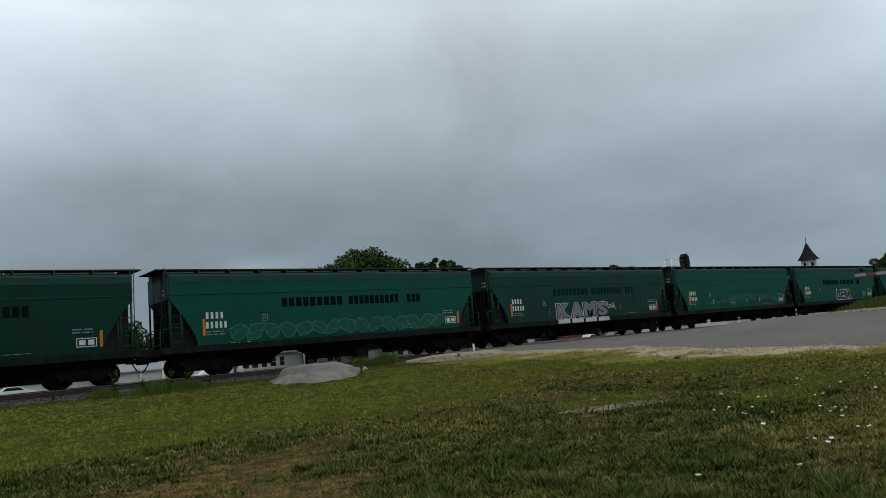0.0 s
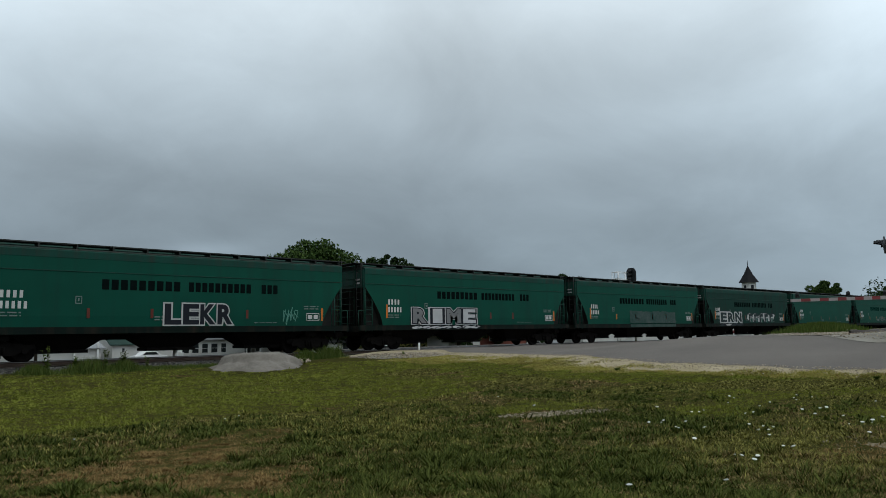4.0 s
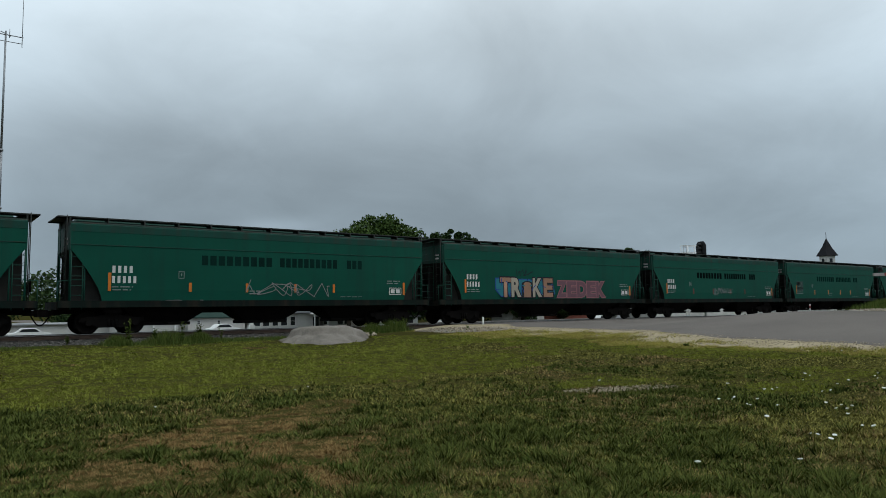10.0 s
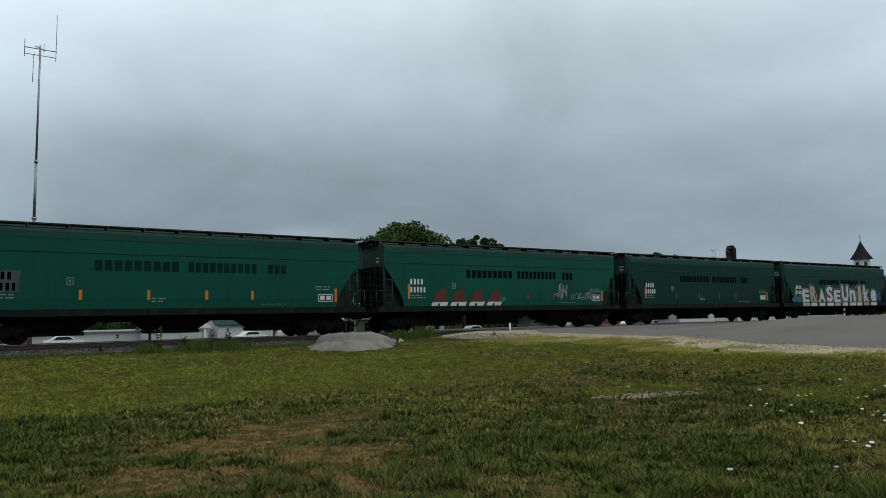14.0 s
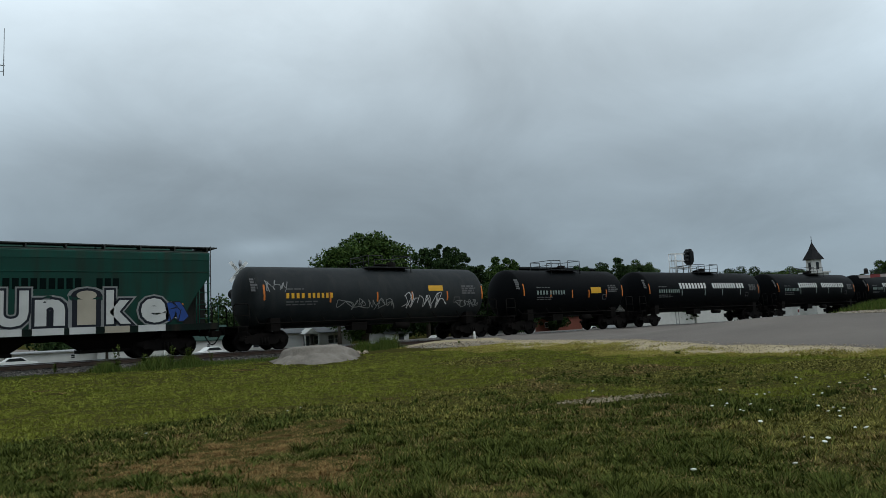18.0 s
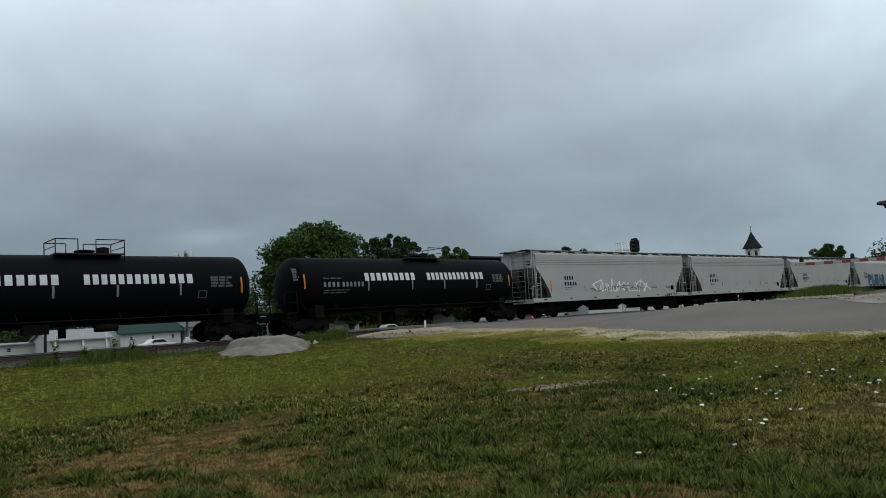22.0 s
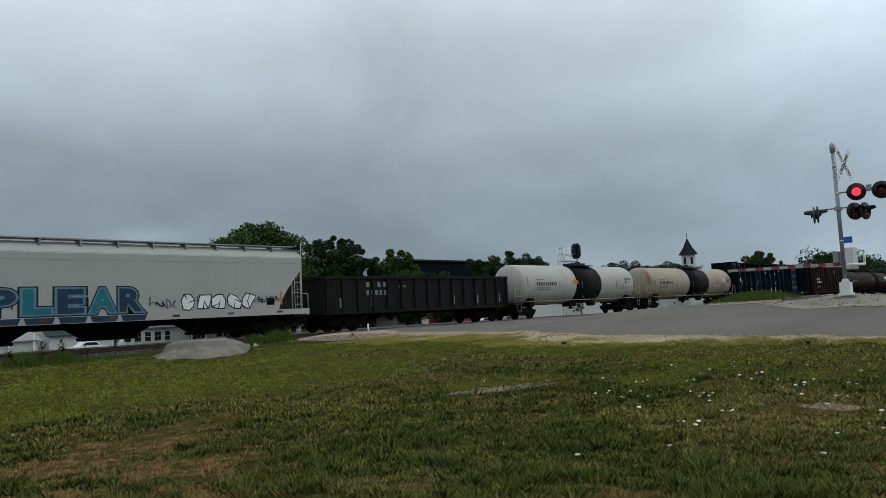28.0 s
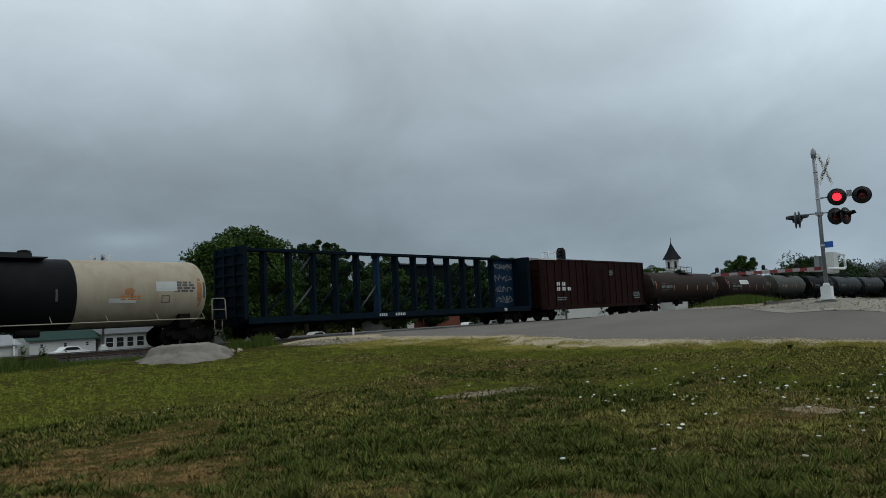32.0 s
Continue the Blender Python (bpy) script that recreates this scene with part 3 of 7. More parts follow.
def wheelset(bm):
    for s in (-1, 1):
        lathe(bm, [(s * 0.66, 0.20), (s * 0.67, 0.485), (s * 0.70, 0.485), (s * 0.71, 0.458), (s * 0.80, 0.455), (s * 0.805, 0.40), (s * 0.76, 0.36), (s * 0.77, 0.18), (s * 0.83, 0.15)], 24, "y")
    rod(bm, (0, -0.95, 0), (0, 0.95, 0), 0.085, 8)


def coupler_bm(bm):
    box(bm, -0.55, 0.1, -0.09, 0.09, 0.78, 0.98)
    prism(bm, [(0.05, -0.16), (0.32, -0.19), (0.38, -0.05), (0.26, 0.03), (0.36, 0.14), (0.28, 0.2), (0.05, 0.14)], "z", 0.72, 1.02)


def hose_bm(bm):
    pts = [(0.0 + 0.09 * i, 0.28, 0.82 - 0.45 * math.sin(math.pi * i / 8)) for i in range(9)]
    pipe(bm, pts, 0.028, 6)


def running_gear(car, length, inset=2.0):
    for s in (-1, 1):
        tr = part("truck", shared("truck", truck_frame, "under"), None, car, "grimy cast steel bogie, darkened for underside shade")
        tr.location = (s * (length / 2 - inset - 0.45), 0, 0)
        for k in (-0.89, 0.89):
            w = part("wheelset", shared("wheelset", wheelset, "wheel"), None, tr, "pair of worn steel wheels on an axle, darkened for underside shade")
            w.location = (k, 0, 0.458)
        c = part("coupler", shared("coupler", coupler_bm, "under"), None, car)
        c.location, c.rotation_euler = (s * (length / 2 - 0.12), 0, 0), (0, 0, 0 if s > 0 else math.pi)
    h = part("air_hose", shared("air_hose", hose_bm, "under"), None, car, "sagging black rubber brake hose")
    h.location = (length / 2 - 0.36, 0, 0)


def ladder_bm(bm, w, z0, z1, n):
    for x in (-w / 2, w / 2):
        rod(bm, (x, 0, z0), (x, 0, z1), 0.02, 6)
    for i in range(n):
        z = z0 + (z1 - z0) * (i + 0.5) / n
        rod(bm, (-w / 2, 0, z), (w / 2, 0, z), 0.014, 5)


def decal(name, cells, material, parent, face=None, label=""):
    """Flat paint on a car's near side. cells: (x0, x1, z0, z1). face(z): the side's y."""
    bm = bmesh.new()
    face = face or (lambda z: CAR_Y)
    if name == "car_mark" and len(cells) > 1:
        for cell in cells:
            decal(name, [cell], material, parent, face, label)
        return None
    for x0, x1, z0, z1 in cells:
        n = 1 if face(z0) == face(z1) else 3
        rows = []
        for i in range(n + 1):
            z = z0 + (z1 - z0) * i / n
            rows.append([bm.verts.new((x, face(z) - 0.006, z)) for x in (x0, x1)])
        for a, b in zip(rows, rows[1:]):
            bm.faces.new((a[0], a[1], b[1], b[0]))
    return part(name, bm, material, parent, label)


def word_cells(words, x, z, h, wide=0.72, gap=0.2, space=0.9):
    """A bar for each letter: words is a list of letter counts."""
    cells = []
    for n in words:
        for _ in range(n):
            cells.append((x, x + wide * h, z, z + h))
            x += (wide + gap) * h
        x += space * h
    return cells


def fit_word(n, x0, x1, z, h, gap=0.85):
    """n bars, one for each letter, from x0 to x1."""
    w = (x1 - x0) / (n + gap * (n - 1))
    return [(x0 + (1 + gap) * w * i, x0 + (1 + gap) * w * i + w, z, z + h) for i in range(n)]


def lines_cells(x, z, w, rows, h=0.09, pitch=0.16, seed=0):
    rng = random.Random(seed)
    cells = []
    for i in range(rows):
        a, end = x, x + w * rng.uniform(0.75, 1)
        while a < end:
            b = min(end, a + rng.uniform(0.18, 0.4))
            cells.append((a, b, z - i * pitch, z - i * pitch + h))
            a = b + 0.07
    return cells


def spray(parent, x0, x1, z0, z1, n, fills, outline, seed, face=None, label="", back=None, wide=0.64):
    """Bubble shapes of sprayed paint: each a rounded lump over a darker outline."""
    face = face or (lambda z: CAR_Y)
    rng = random.Random(seed)
    bm = None

    def finish(name, mats):
        part(name, mesh_of(bm, name, mats), None, parent, label or "sprayed bubble letter with dark outlines")

    def blob(cx, cz, rx, rz, lift, mi, jag, phase, lobes):
        pts = []
        k = 22
        for i in range(k):
            a = 2 * math.pi * i / k
            r = 1 + jag * math.sin(lobes * a + phase) + 0.5 * jag * math.sin((lobes + 2) * a + 2 * phase)
            sq = 1 / max(abs(math.cos(a)), abs(math.sin(a))) ** 0.8
            z = min(max(cz + rz * r * sq * math.sin(a), z0), z1)
            pts.append(bm.verts.new((cx + rx * r * sq * math.cos(a), face(z) - lift, z)))
        bm.faces.new(pts).material_index = mi

    step = (x1 - x0) / n
    cz, hz = (z0 + z1) / 2, (z1 - z0) / 2
    if back:
        for i in range(n + 1):
            bm = bmesh.new()
            blob(x0 + step * i, cz + rng.uniform(-0.1, 0.1) * hz, step * 0.85, hz * rng.uniform(0.75, 1.0), 0.005 + 0.0001 * i, 0, 0.06, rng.uniform(0, 6), 4)
            finish("graffiti_halo", ["spray_" + back])
    def shard(pts, lift, mi):
        vs = []
        for x, z in pts:
            z = min(max(z, z0), z1)
            vs.append(bm.verts.new((x, face(z) - lift, z)))
        bm.faces.new(vs).material_index = mi

    for i in range(n):
        bm = bmesh.new()
        fill = rng.choice(fills)
        cx, lean = x0 + step * (i + 0.5), rng.uniform(-0.25, 0.25) * step
        rise, k = rng.uniform(0.82, 0.97) * hz, rng.choice((6, 7, 8))
        turn = rng.uniform(0, 6.28)
        ring = []
        for j in range(k):
            ang = turn + 2 * math.pi * j / k
            far_out = rng.uniform(0.72, 1.05) if j % 2 else rng.uniform(0.95, 1.25)
            u, v = math.cos(ang) * far_out, max(-1, min(1, math.sin(ang) * 1.25 * far_out))
            ring.append((cx + wide * step * u + lean * v, cz + rise * v))
        mx, mz = sum(p[0] for p in ring) / k, sum(p[1] for p in ring) / k
        shard(ring, 0.006 + 0.0003 * i, 0)
        inner = [(mx + (x - mx) * (1 - 0.07 / max(0.2, abs(x - mx) + 0.15)), mz + (z - mz) * (1 - 0.07 / max(0.2, abs(z - mz) + 0.15))) for x, z in ring]
        shard(inner, 0.010 + 0.0003 * i, 1)
        for cut in range(2):
            p, q = inner[rng.randrange(k)], (mx + rng.uniform(-0.1, 0.1) * step, mz + rng.uniform(-0.3, 0.3) * hz)
            dx, dz = q[0] - p[0], q[1] - p[1]
            d = math.hypot(dx, dz) or 1
            w = 0.03
            shard([(p[0] - dz / d * w, p[1] + dx / d * w), (p[0] + dz / d * w, p[1] - dx / d * w), (q[0] + dz / d * w * 0.4, q[1] - dx / d * w * 0.4), (q[0] - dz / d * w * 0.4, q[1] + dx / d * w * 0.4)], 0.016 + 0.0004 * i + 0.002 * cut, 0)
        finish("graffiti_letter", ["spray_" + outline, "spray_" + fill])


def sprayed_word(parent, word, x0, x1, z0, z1, fills, outline, label, lower=(), halo=None):
    """A big sprayed word on a car's flat side: each letter a fill over a wider outline."""
    step = (x1 - x0) / len(word)
    for i, ch in enumerate(word):
        made = []
        layers = [(0.05, 0.012, outline), (0.0, 0.017, fills[i % len(fills)])]
        if halo:
            layers.insert(0, (0.085, 0.0075, halo))
        for offset, lift, key in layers:
            cu = bpy.data.curves.new("sprayed_letter", "FONT")
            cu.body, cu.size, cu.offset, cu.resolution_u = ch, 1.0, 0.045 + offset, 3
            ob = bpy.data.objects.new("sprayed_letter", cu)
            scene.collection.objects.link(ob)
            me = bpy.data.meshes.new_from_object(ob)
            bpy.data.objects.remove(ob)
            co = np.array([v.co[:] for v in me.vertices])
            made.append((me, co, lift, key))
        lo, hi = made[0][1].min(0), made[0][1].max(0)
        top = z1 if i not in lower else z0 + (z1 - z0) * 0.8
        letter = None
        for me, co, lift, key in made:
            u, v = (co[:, 0] - lo[0]) / (hi[0] - lo[0]), (co[:, 1] - lo[1]) / (hi[1] - lo[1])
            for vert, uu, vv in zip(me.vertices, u, v):
                vert.co = (x0 + step * (i - 0.05 + 1.10 * uu), CAR_Y - lift - 0.0004 * i, z0 + (top - z0) * vv)
            me.materials.clear()
            me.materials.append(M["spray_" + key])
            if letter is None:
                letter = part("graffiti_letter", me, None, parent, label)
            else:
                part("letter_fill", me, None, letter)


def scrawl(parent, x0, x1, z0, z1, strokes, ink, seed, face=None, width=0.035, label="thin sprayed scribble"):
    """Loose single-line scribble."""
    face = face or (lambda z: CAR_Y)
    rng = random.Random(seed)
    bm = bmesh.new()
    joint = None
    for s in range(strokes):
        cx = x0 + (x1 - x0) * (s + 0.5) / strokes
        hw, cz, hz = (x1 - x0) / strokes * 0.75, (z0 + z1) / 2, (z1 - z0) / 2
        # one hand-written stroke: a curve through a few turning points
        turns, up = [joint] if joint else [], rng.choice((-1, 1))
        for k in range(rng.choice((3, 4, 5, 6))):
            up = -up if rng.random() < 0.75 else up
            turns.append((cx + hw * rng.uniform(-1, 1), cz + up * hz * rng.uniform(0.15, 1)))
        joint = turns[-1]
        turns = [turns[0]] + turns + [turns[-1]]
        last = None
        for i in range(19):
            q = i / 18 * (len(turns) - 3.001)
            k, f = int(q), q - int(q)
            p = tuple(0.5 * (2 * b + (c - a) * f + (2 * a - 5 * b + 4 * c - d) * f * f + (3 * b - a - 3 * c + d) * f ** 3) for a, b, c, d in zip(*turns[k:k + 4]))
            if last:
                dx, dz = p[0] - last[0], p[1] - last[1]
                d = math.hypot(dx, dz) or 1
                nx, nz = -dz / d * width / 2, dx / d * width / 2
                v = [bm.verts.new((x, face(min(max(z, z0), z1)) - 0.008 - 0.0009 * s - 0.00004 * i, min(max(z, z0), z1))) for x, z in ((last[0] + nx, last[1] + nz), (last[0] - nx, last[1] - nz), (p[0] - nx, p[1] - nz), (p[0] + nx, p[1] + nz))]
                bm.faces.new(v)
            last = p
    return part("graffiti", mesh_of(bm, "graffiti", ["spray_" + ink]), None, parent, label)


# covered hopper
def hopper(name, length, paint, label, marks=5, company=True, seed=0, ink="ink_white", dirty="", ribs=True):
    car = thing(name, pose(0, TRACK_Y, RAIL), label, "freight car", "cars of the train")
    white = paint == "white"
    skin = dirty or paint
    a = length / 2 - 0.75          # end of the roof
    cut = 1.45 if white else 1.2                     # run of the end slope
    top, eave, sill = (4.62, 4.28 if ribs else 3.98, 1.36) if white else (4.74, 4.40, 1.36)
    key = f"/{paint}/{length:.2f}/{ribs}"

    def reach(z):
        return a - cut * (1 - min(1.0, max(z - sill, 0) / (3.42 - sill)) ** 1.4)

    def body(bm):
        # curved side sheets, closed by the slopes at each end
        prof = [(1.34, -1.575), (1.8, -1.577), (2.8, -1.58), (3.6, -1.58), (eave, -1.578)] if white else [(1.34, -1.53), (1.8, -1.565), (2.8, -1.58), (3.6, -1.58), (eave, -1.575)]
        prof += [(z, -y) for z, y in reversed(prof)]
        dense = []
        for (z0, y0), (z1, y1) in zip(prof, prof[1:]):
            dense.append((z0, y0))
            for zz in sorted((1.6, 2.0, 2.4, 2.9, 3.15, 3.42), reverse=z1 < z0):
                if min(z0, z1) < zz < max(z0, z1):
                    f = (zz - z0) / (z1 - z0)
                    dense.append((zz, y0 + (y1 - y0) * f))
        dense.append(prof[-1])
        l = [bm.verts.new((-reach(z), y, z)) for z, y in dense]
        r = [bm.verts.new((reach(z), y, z)) for z, y in dense]
        n = len(dense)
        for i in range(n - 1):
            bm.faces.new((l[i], l[i + 1], r[i + 1], r[i]))
        half = n // 2
        for row in (l, r):
            for i in range(half):
                j = n - 1 - i
                if i + 1 < j - 1 or i + 1 <= j - 1:
                    f = bm.faces.new((row[i], row[i + 1], row[j - 1], row[j])) if i + 1 != j - 1 else bm.faces.new((row[i], row[i + 1], row[j]))
                    # faces up to 3.43 take the darker slope colour, those above the end paint
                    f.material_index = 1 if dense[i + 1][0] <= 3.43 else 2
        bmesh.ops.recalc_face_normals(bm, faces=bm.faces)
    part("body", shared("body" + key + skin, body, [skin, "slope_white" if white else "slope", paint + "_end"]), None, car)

    def roof(bm):
        prism(bm, [(-1.51, eave), (-1.56, eave + 0.07), (-1.0, top - 0.12), (1.0, top - 0.12), (1.56, eave + 0.07), (1.51, eave)], "x", -a - 0.02, a + 0.02)
    part("roof", shared("roof" + key, roof, "white" if white else "rust_band"), None, car, "" if white else "rust-streaked roof edge")

    def fascia(bm):
        prism(bm, [(-1.50, eave - 0.30), (-1.587, eave - 0.26), (-1.587, eave + 0.02), (-1.545, eave + 0.07), (-1.50, eave + 0.07)], "x", -a, a)

    def rib(bm):
        prism(bm, [(-1.55, -0.03), (-1.603, -0.012), (-1.603, 0.012), (-1.55, 0.03)], "x", -a + 0.02, a - 0.02)
    for turned in (0, math.pi):
        part("top_chord", shared("top_chord" + key, fascia, paint if white else "chord"), None, car).rotation_euler = (0, 0, turned)
        for z in ((3.66, 3.79, 3.92) if white and ribs else () if white else (3.61,)):
            o = part("side_rib", shared("side_rib" + key, rib, paint if white else "chord"), None, car, "pressed rib under the eave")
            o.location, o.rotation_euler = (0, 0, z), (0, 0, turned)

    def walkway(bm):
        for s in (-1, 1):
            box(bm, -a - 0.45, a + 0.45, s * 0.95 - 0.33, s * 0.95 + 0.33, top - 0.02, top + 0.03)
            k = -a
            while k <= a:
                box(bm, k - 0.03, k + 0.03, min(s * 0.7, s * 1.3), max(s * 0.7, s * 1.3), top - 0.30, top - 0.02)
                k += 2 * a / 12
        for s in (-1, 1):
            box(bm, s * (a + 0.1) - 0.35, s * (a + 0.1) + 0.35, -1.28, 1.28, top - 0.02, top + 0.025)
    part("running_board", shared("running_board" + key, walkway, "grate_white" if white else "grate"), None, car, "expanded steel roof walkway")

    def hatch(bm):
        prism(bm, [(-0.42, top - 0.1), (-0.38, top + 0.02), (-0.2, top + 0.06), (0.2, top + 0.06), (0.38, top + 0.02), (0.42, top - 0.1)], "x", -a * 0.235, a * 0.235)
    for k in range(4):
        part("hatch_cover", shared("hatch_cover" + key, hatch, "white_end" if white else "green_end"), None, car).location = (a * (-0.72 + 0.48 * k), 0, 0)

    def sill_bm(bm):
        box(bm, -length / 2 + 0.35, length / 2 - 0.35, -0.05, 0.05, 1.08, 1.36)

    def end_deck(bm):
        box(bm, -0.52, 0.55, -1.5, 1.5, 1.22, 1.28)
        box(bm, 0.46, 0.58, -1.505, 1.505, 1.02, 1.32)
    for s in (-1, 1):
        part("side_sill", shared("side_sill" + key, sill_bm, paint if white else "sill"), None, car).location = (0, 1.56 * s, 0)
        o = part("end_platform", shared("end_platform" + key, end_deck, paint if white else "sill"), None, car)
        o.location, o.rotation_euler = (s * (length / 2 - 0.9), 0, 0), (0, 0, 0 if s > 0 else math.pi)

    def centre(bm):
        box(bm, -length / 2 + 0.4, length / 2 - 0.4, -0.32, 0.32, 0.82, 1.15)
        for s in (-1, 1):
            box(bm, s * (length / 2 - 2.45) - 0.3, s * (length / 2 - 2.45) + 0.3, -1.3, 1.3, 0.84, 1.2)
            box(bm, s * (length / 2 - 2.2) - 0.04, s * (length / 2 - 2.2) + 0.04, -1.2, 1.2, 1.2, 2.9)
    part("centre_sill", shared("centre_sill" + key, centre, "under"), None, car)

    def web(bm):
        prism(bm, [(a - 0.06, 1.2)] + [(reach(z) - 0.04, z) for z in (3.4, 2.9, 2.4, 1.9, 1.5)] + [(a - cut, 1.2)], "y", -0.05, 0.05)
        for q in (-1.2, 1.2):
            prism(bm, [(a - 0.10, 1.2)] + [(reach(z) - 0.06, z) for z in (3.35, 2.9, 2.4, 1.9, 1.5)] + [(a - cut, 1.2)], "y", q - 0.03, q + 0.03)
        box(bm, a - 1.31, a - 1.19, -1.3, 1.3, 1.2, 2.2)

    def post_bm(bm):
        rod(bm, (0, 0, 1.3), (0, 0, eave), 0.045, 6)
        rod(bm, (-0.53, 0, 1.3), (-0.53, 0, 2.75), 0.03, 6)
        rod(bm, (-0.53, 0, 2.2), (0, 0, 2.2), 0.02, 6)

    def grab(bm):
        for q in (-0.6, 0.6):
            pipe(bm, [(0, q, 1.3), (0, q, top)], 0.022)
        for i in range(9):
            rod(bm, (0, -0.6, 1.5 + i * 0.35), (0, 0.6, 1.5 + i * 0.35), 0.012, 5)

    def side_grab(bm):
        pipe(bm, [(0.4, 0, 1.3), (0.4, 0, 2.15), (0.0, 0, 2.15)], 0.02)
    for s in (-1, 1):
        for name, build, at, paint_key in (("end_web", web, (0, 0, 0), "slope"), ("end_ladder", grab, (a + 0.05, 0, 0), paint + "_end")):
            o = part(name, shared(name + key, build, paint_key), None, car)
            o.location, o.rotation_euler = (s * at[0], 0, 0), (0, 0, 0 if s > 0 else math.pi)
        for q in (-1.45, 1.45):
            o = part("corner_post", shared("corner_post" + key, post_bm, paint + "_end"), None, car)
            o.location, o.rotation_euler = (s * (a - 0.02), q, 0), (0, 0, 0 if s > 0 else math.pi)
        o = part("side_grab_iron", shared("side_grab_iron" + key, side_grab, paint + "_end"), None, car)
        o.location, o.rotation_euler = (s * a, -1.5, 0), (0, 0, 0 if s > 0 else math.pi)

    for q in (3.62, 3.82):
        bm = bmesh.new()
        box(bm, -a - 0.035, -a - 0.028, -1.1, -0.75, q, q + 0.09)
        part("end_mark", bm, "ink_black" if white else "ink_white", car)

    def outlet(bm):
        lo, hi = (1.0, 0.5), (2.2, 1.45)
        v = [bm.verts.new((sx * p[0], sy * p[1], z)) for p, z in ((lo, 0.42), (hi, 1.34)) for sx, sy in ((-1, -1), (1, -1), (1, 1), (-1, 1))]
        for f in ((3, 2, 1, 0), (4, 5, 6, 7), (0, 1, 5, 4), (1, 2, 6, 5), (2, 3, 7, 6), (3, 0, 4, 7)):
            bm.faces.new([v[i] for i in f])
        box(bm, -1.1, 1.1, -0.62, 0.62, 0.30, 0.44)
        rod(bm, (0, -1.3, 0.4), (0, 1.3, 0.4), 0.05)
    span = 2 * (a - cut) - 0.6
    for k in range(3):
        part("discharge_outlet", shared("discharge_outlet", outlet, "under"), None, car, "hopper discharge gate, blackened for underside shade").location = (span * (k - 1) / 3.05, 0, 0)

    # end posts, ladders, brake wheel
    for s in (-1, 1):
        l = part("ladder", shared(f"ladder/{white}", lambda bm: ladder_bm(bm, 0.42, 1.0, 3.3, 6), "white_end" if white else "green_end"), None, car)
        l.location = (s * (a - 0.25), -1.56, 0)
        l2 = part("end_ladder", shared(f"end_ladder/{white}", lambda bm: ladder_bm(bm, 0.42, 1.1, 4.8, 10), "white_end" if white else "grate"), None, car)
        l2.location, l2.rotation_euler = (s * (a + 0.12), -1.15, 0), (0, 0, math.pi / 2)
    def wheel(bm):
        lathe(bm, [(-0.02, 0.27), (0.02, 0.27), (0.02, 0.23), (-0.02, 0.23)], 16, "x")
        for i in range(3):
            rod(bm, (0, -0.25 * math.cos(i * 1.05), -0.25 * math.sin(i * 1.05)), (0, 0.25 * math.cos(i * 1.05), 0.25 * math.sin(i * 1.05)), 0.015, 5)
        box(bm, -0.12, -0.02, -0.12, 0.12, -0.35, 0.12)
    part("brake_wheel", shared("brake_wheel", wheel, "under"), None, car).location = (a + 0.35, 0.3, 2.0)
    running_gear(car, length)

    # paint: bars for the marks, amber strips, small print
    x = -a + 1.95
    if white:
        decal("car_mark", fit_word(4, x + 1.3, x + 2.25, 2.55, 0.27), "ink_black", car, label="black stencilled mark")
        decal("car_mark", fit_word(marks, x + 1.3, x + 1.35 + 0.25 * marks, 2.14, 0.27), "ink_black", car, label="black stencilled mark")
        for k, (px, pz) in enumerate(((x + 1.3, 1.98), (a * 0.5, 1.9), (a * 0.72, 1.85))):
            decal("small_print", lines_cells(px, pz, 0.9, 2, 0.045, 0.1, seed=seed + k), "ink_grey", car)
        decal("data_panel", [(a * 0.8, a * 0.8 + 0.45, 1.6, 1.95)], "ink_black", car)
    else:
        decal("car_mark", fit_word(4, -6.68, -5.9, 2.5, 0.29), ink, car, label="white stencilled mark")
        decal("car_mark", fit_word(5, -6.68, -5.75, 2.08, 0.29), ink, car, label="white stencilled mark")
        for k, (px, pz, pw, pn, ph) in enumerate(((-6.68, 1.9, 0.95, 2, 0.05), (6.55, 2.3, 0.95, 2, 0.05), (-a * 0.1, 1.75, 0.6, 2, 0.05), (a * 0.45, 1.5, 1.6, 1, 0.025))):
            decal("small_print", lines_cells(px, pz, pw, pn, ph, 0.12, seed=seed + k), "ink_dim", car)
        decal("data_panel", [(6.7, 7.45, 1.62, 1.65), (6.7, 7.45, 1.95, 1.98), (6.7, 6.73, 1.65, 1.95), (7.42, 7.45, 1.65, 1.95), (6.8, 7.03, 1.7, 1.9), (7.12, 7.35, 1.7, 1.9)], ink, car)
        decal("class_mark", [(-4.03, -3.78, 2.3, 2.33), (-4.03, -3.78, 2.58, 2.61), (-4.03, -4.0, 2.33, 2.58), (-3.81, -3.78, 2.33, 2.58), (-3.93, -3.88, 2.4, 2.52)], "ink_dim", car)
    if company:
        for n, x0, x1 in ((9, -3.04, 0.24), (10, 0.63, 3.65), (3, 4.2, 5.06)):
            for cell in fit_word(n, x0, x1, 2.90, 0.43, 0.32):
                decal("letter_bar", [cell], "ink_black" if company is True else "ink_faded", car)
    if white:
        for k in range(7):
            q = -a + 0.9 + k * (2 * a - 2.2) / 6
            decal("sill_reflector", [(q, q + 0.34, 1.19, 1.29)], "dull_red" if k % 2 == 0 else "ink_grey", car, lambda z: -1.612)
    strips = [(-a + 1.7, 1.75, 2.5), (a * 0.885, 1.6, 2.25)] + [(a * k, 1.72, 2.12) for k in (-0.42, -0.12, 0.16, 0.4)]
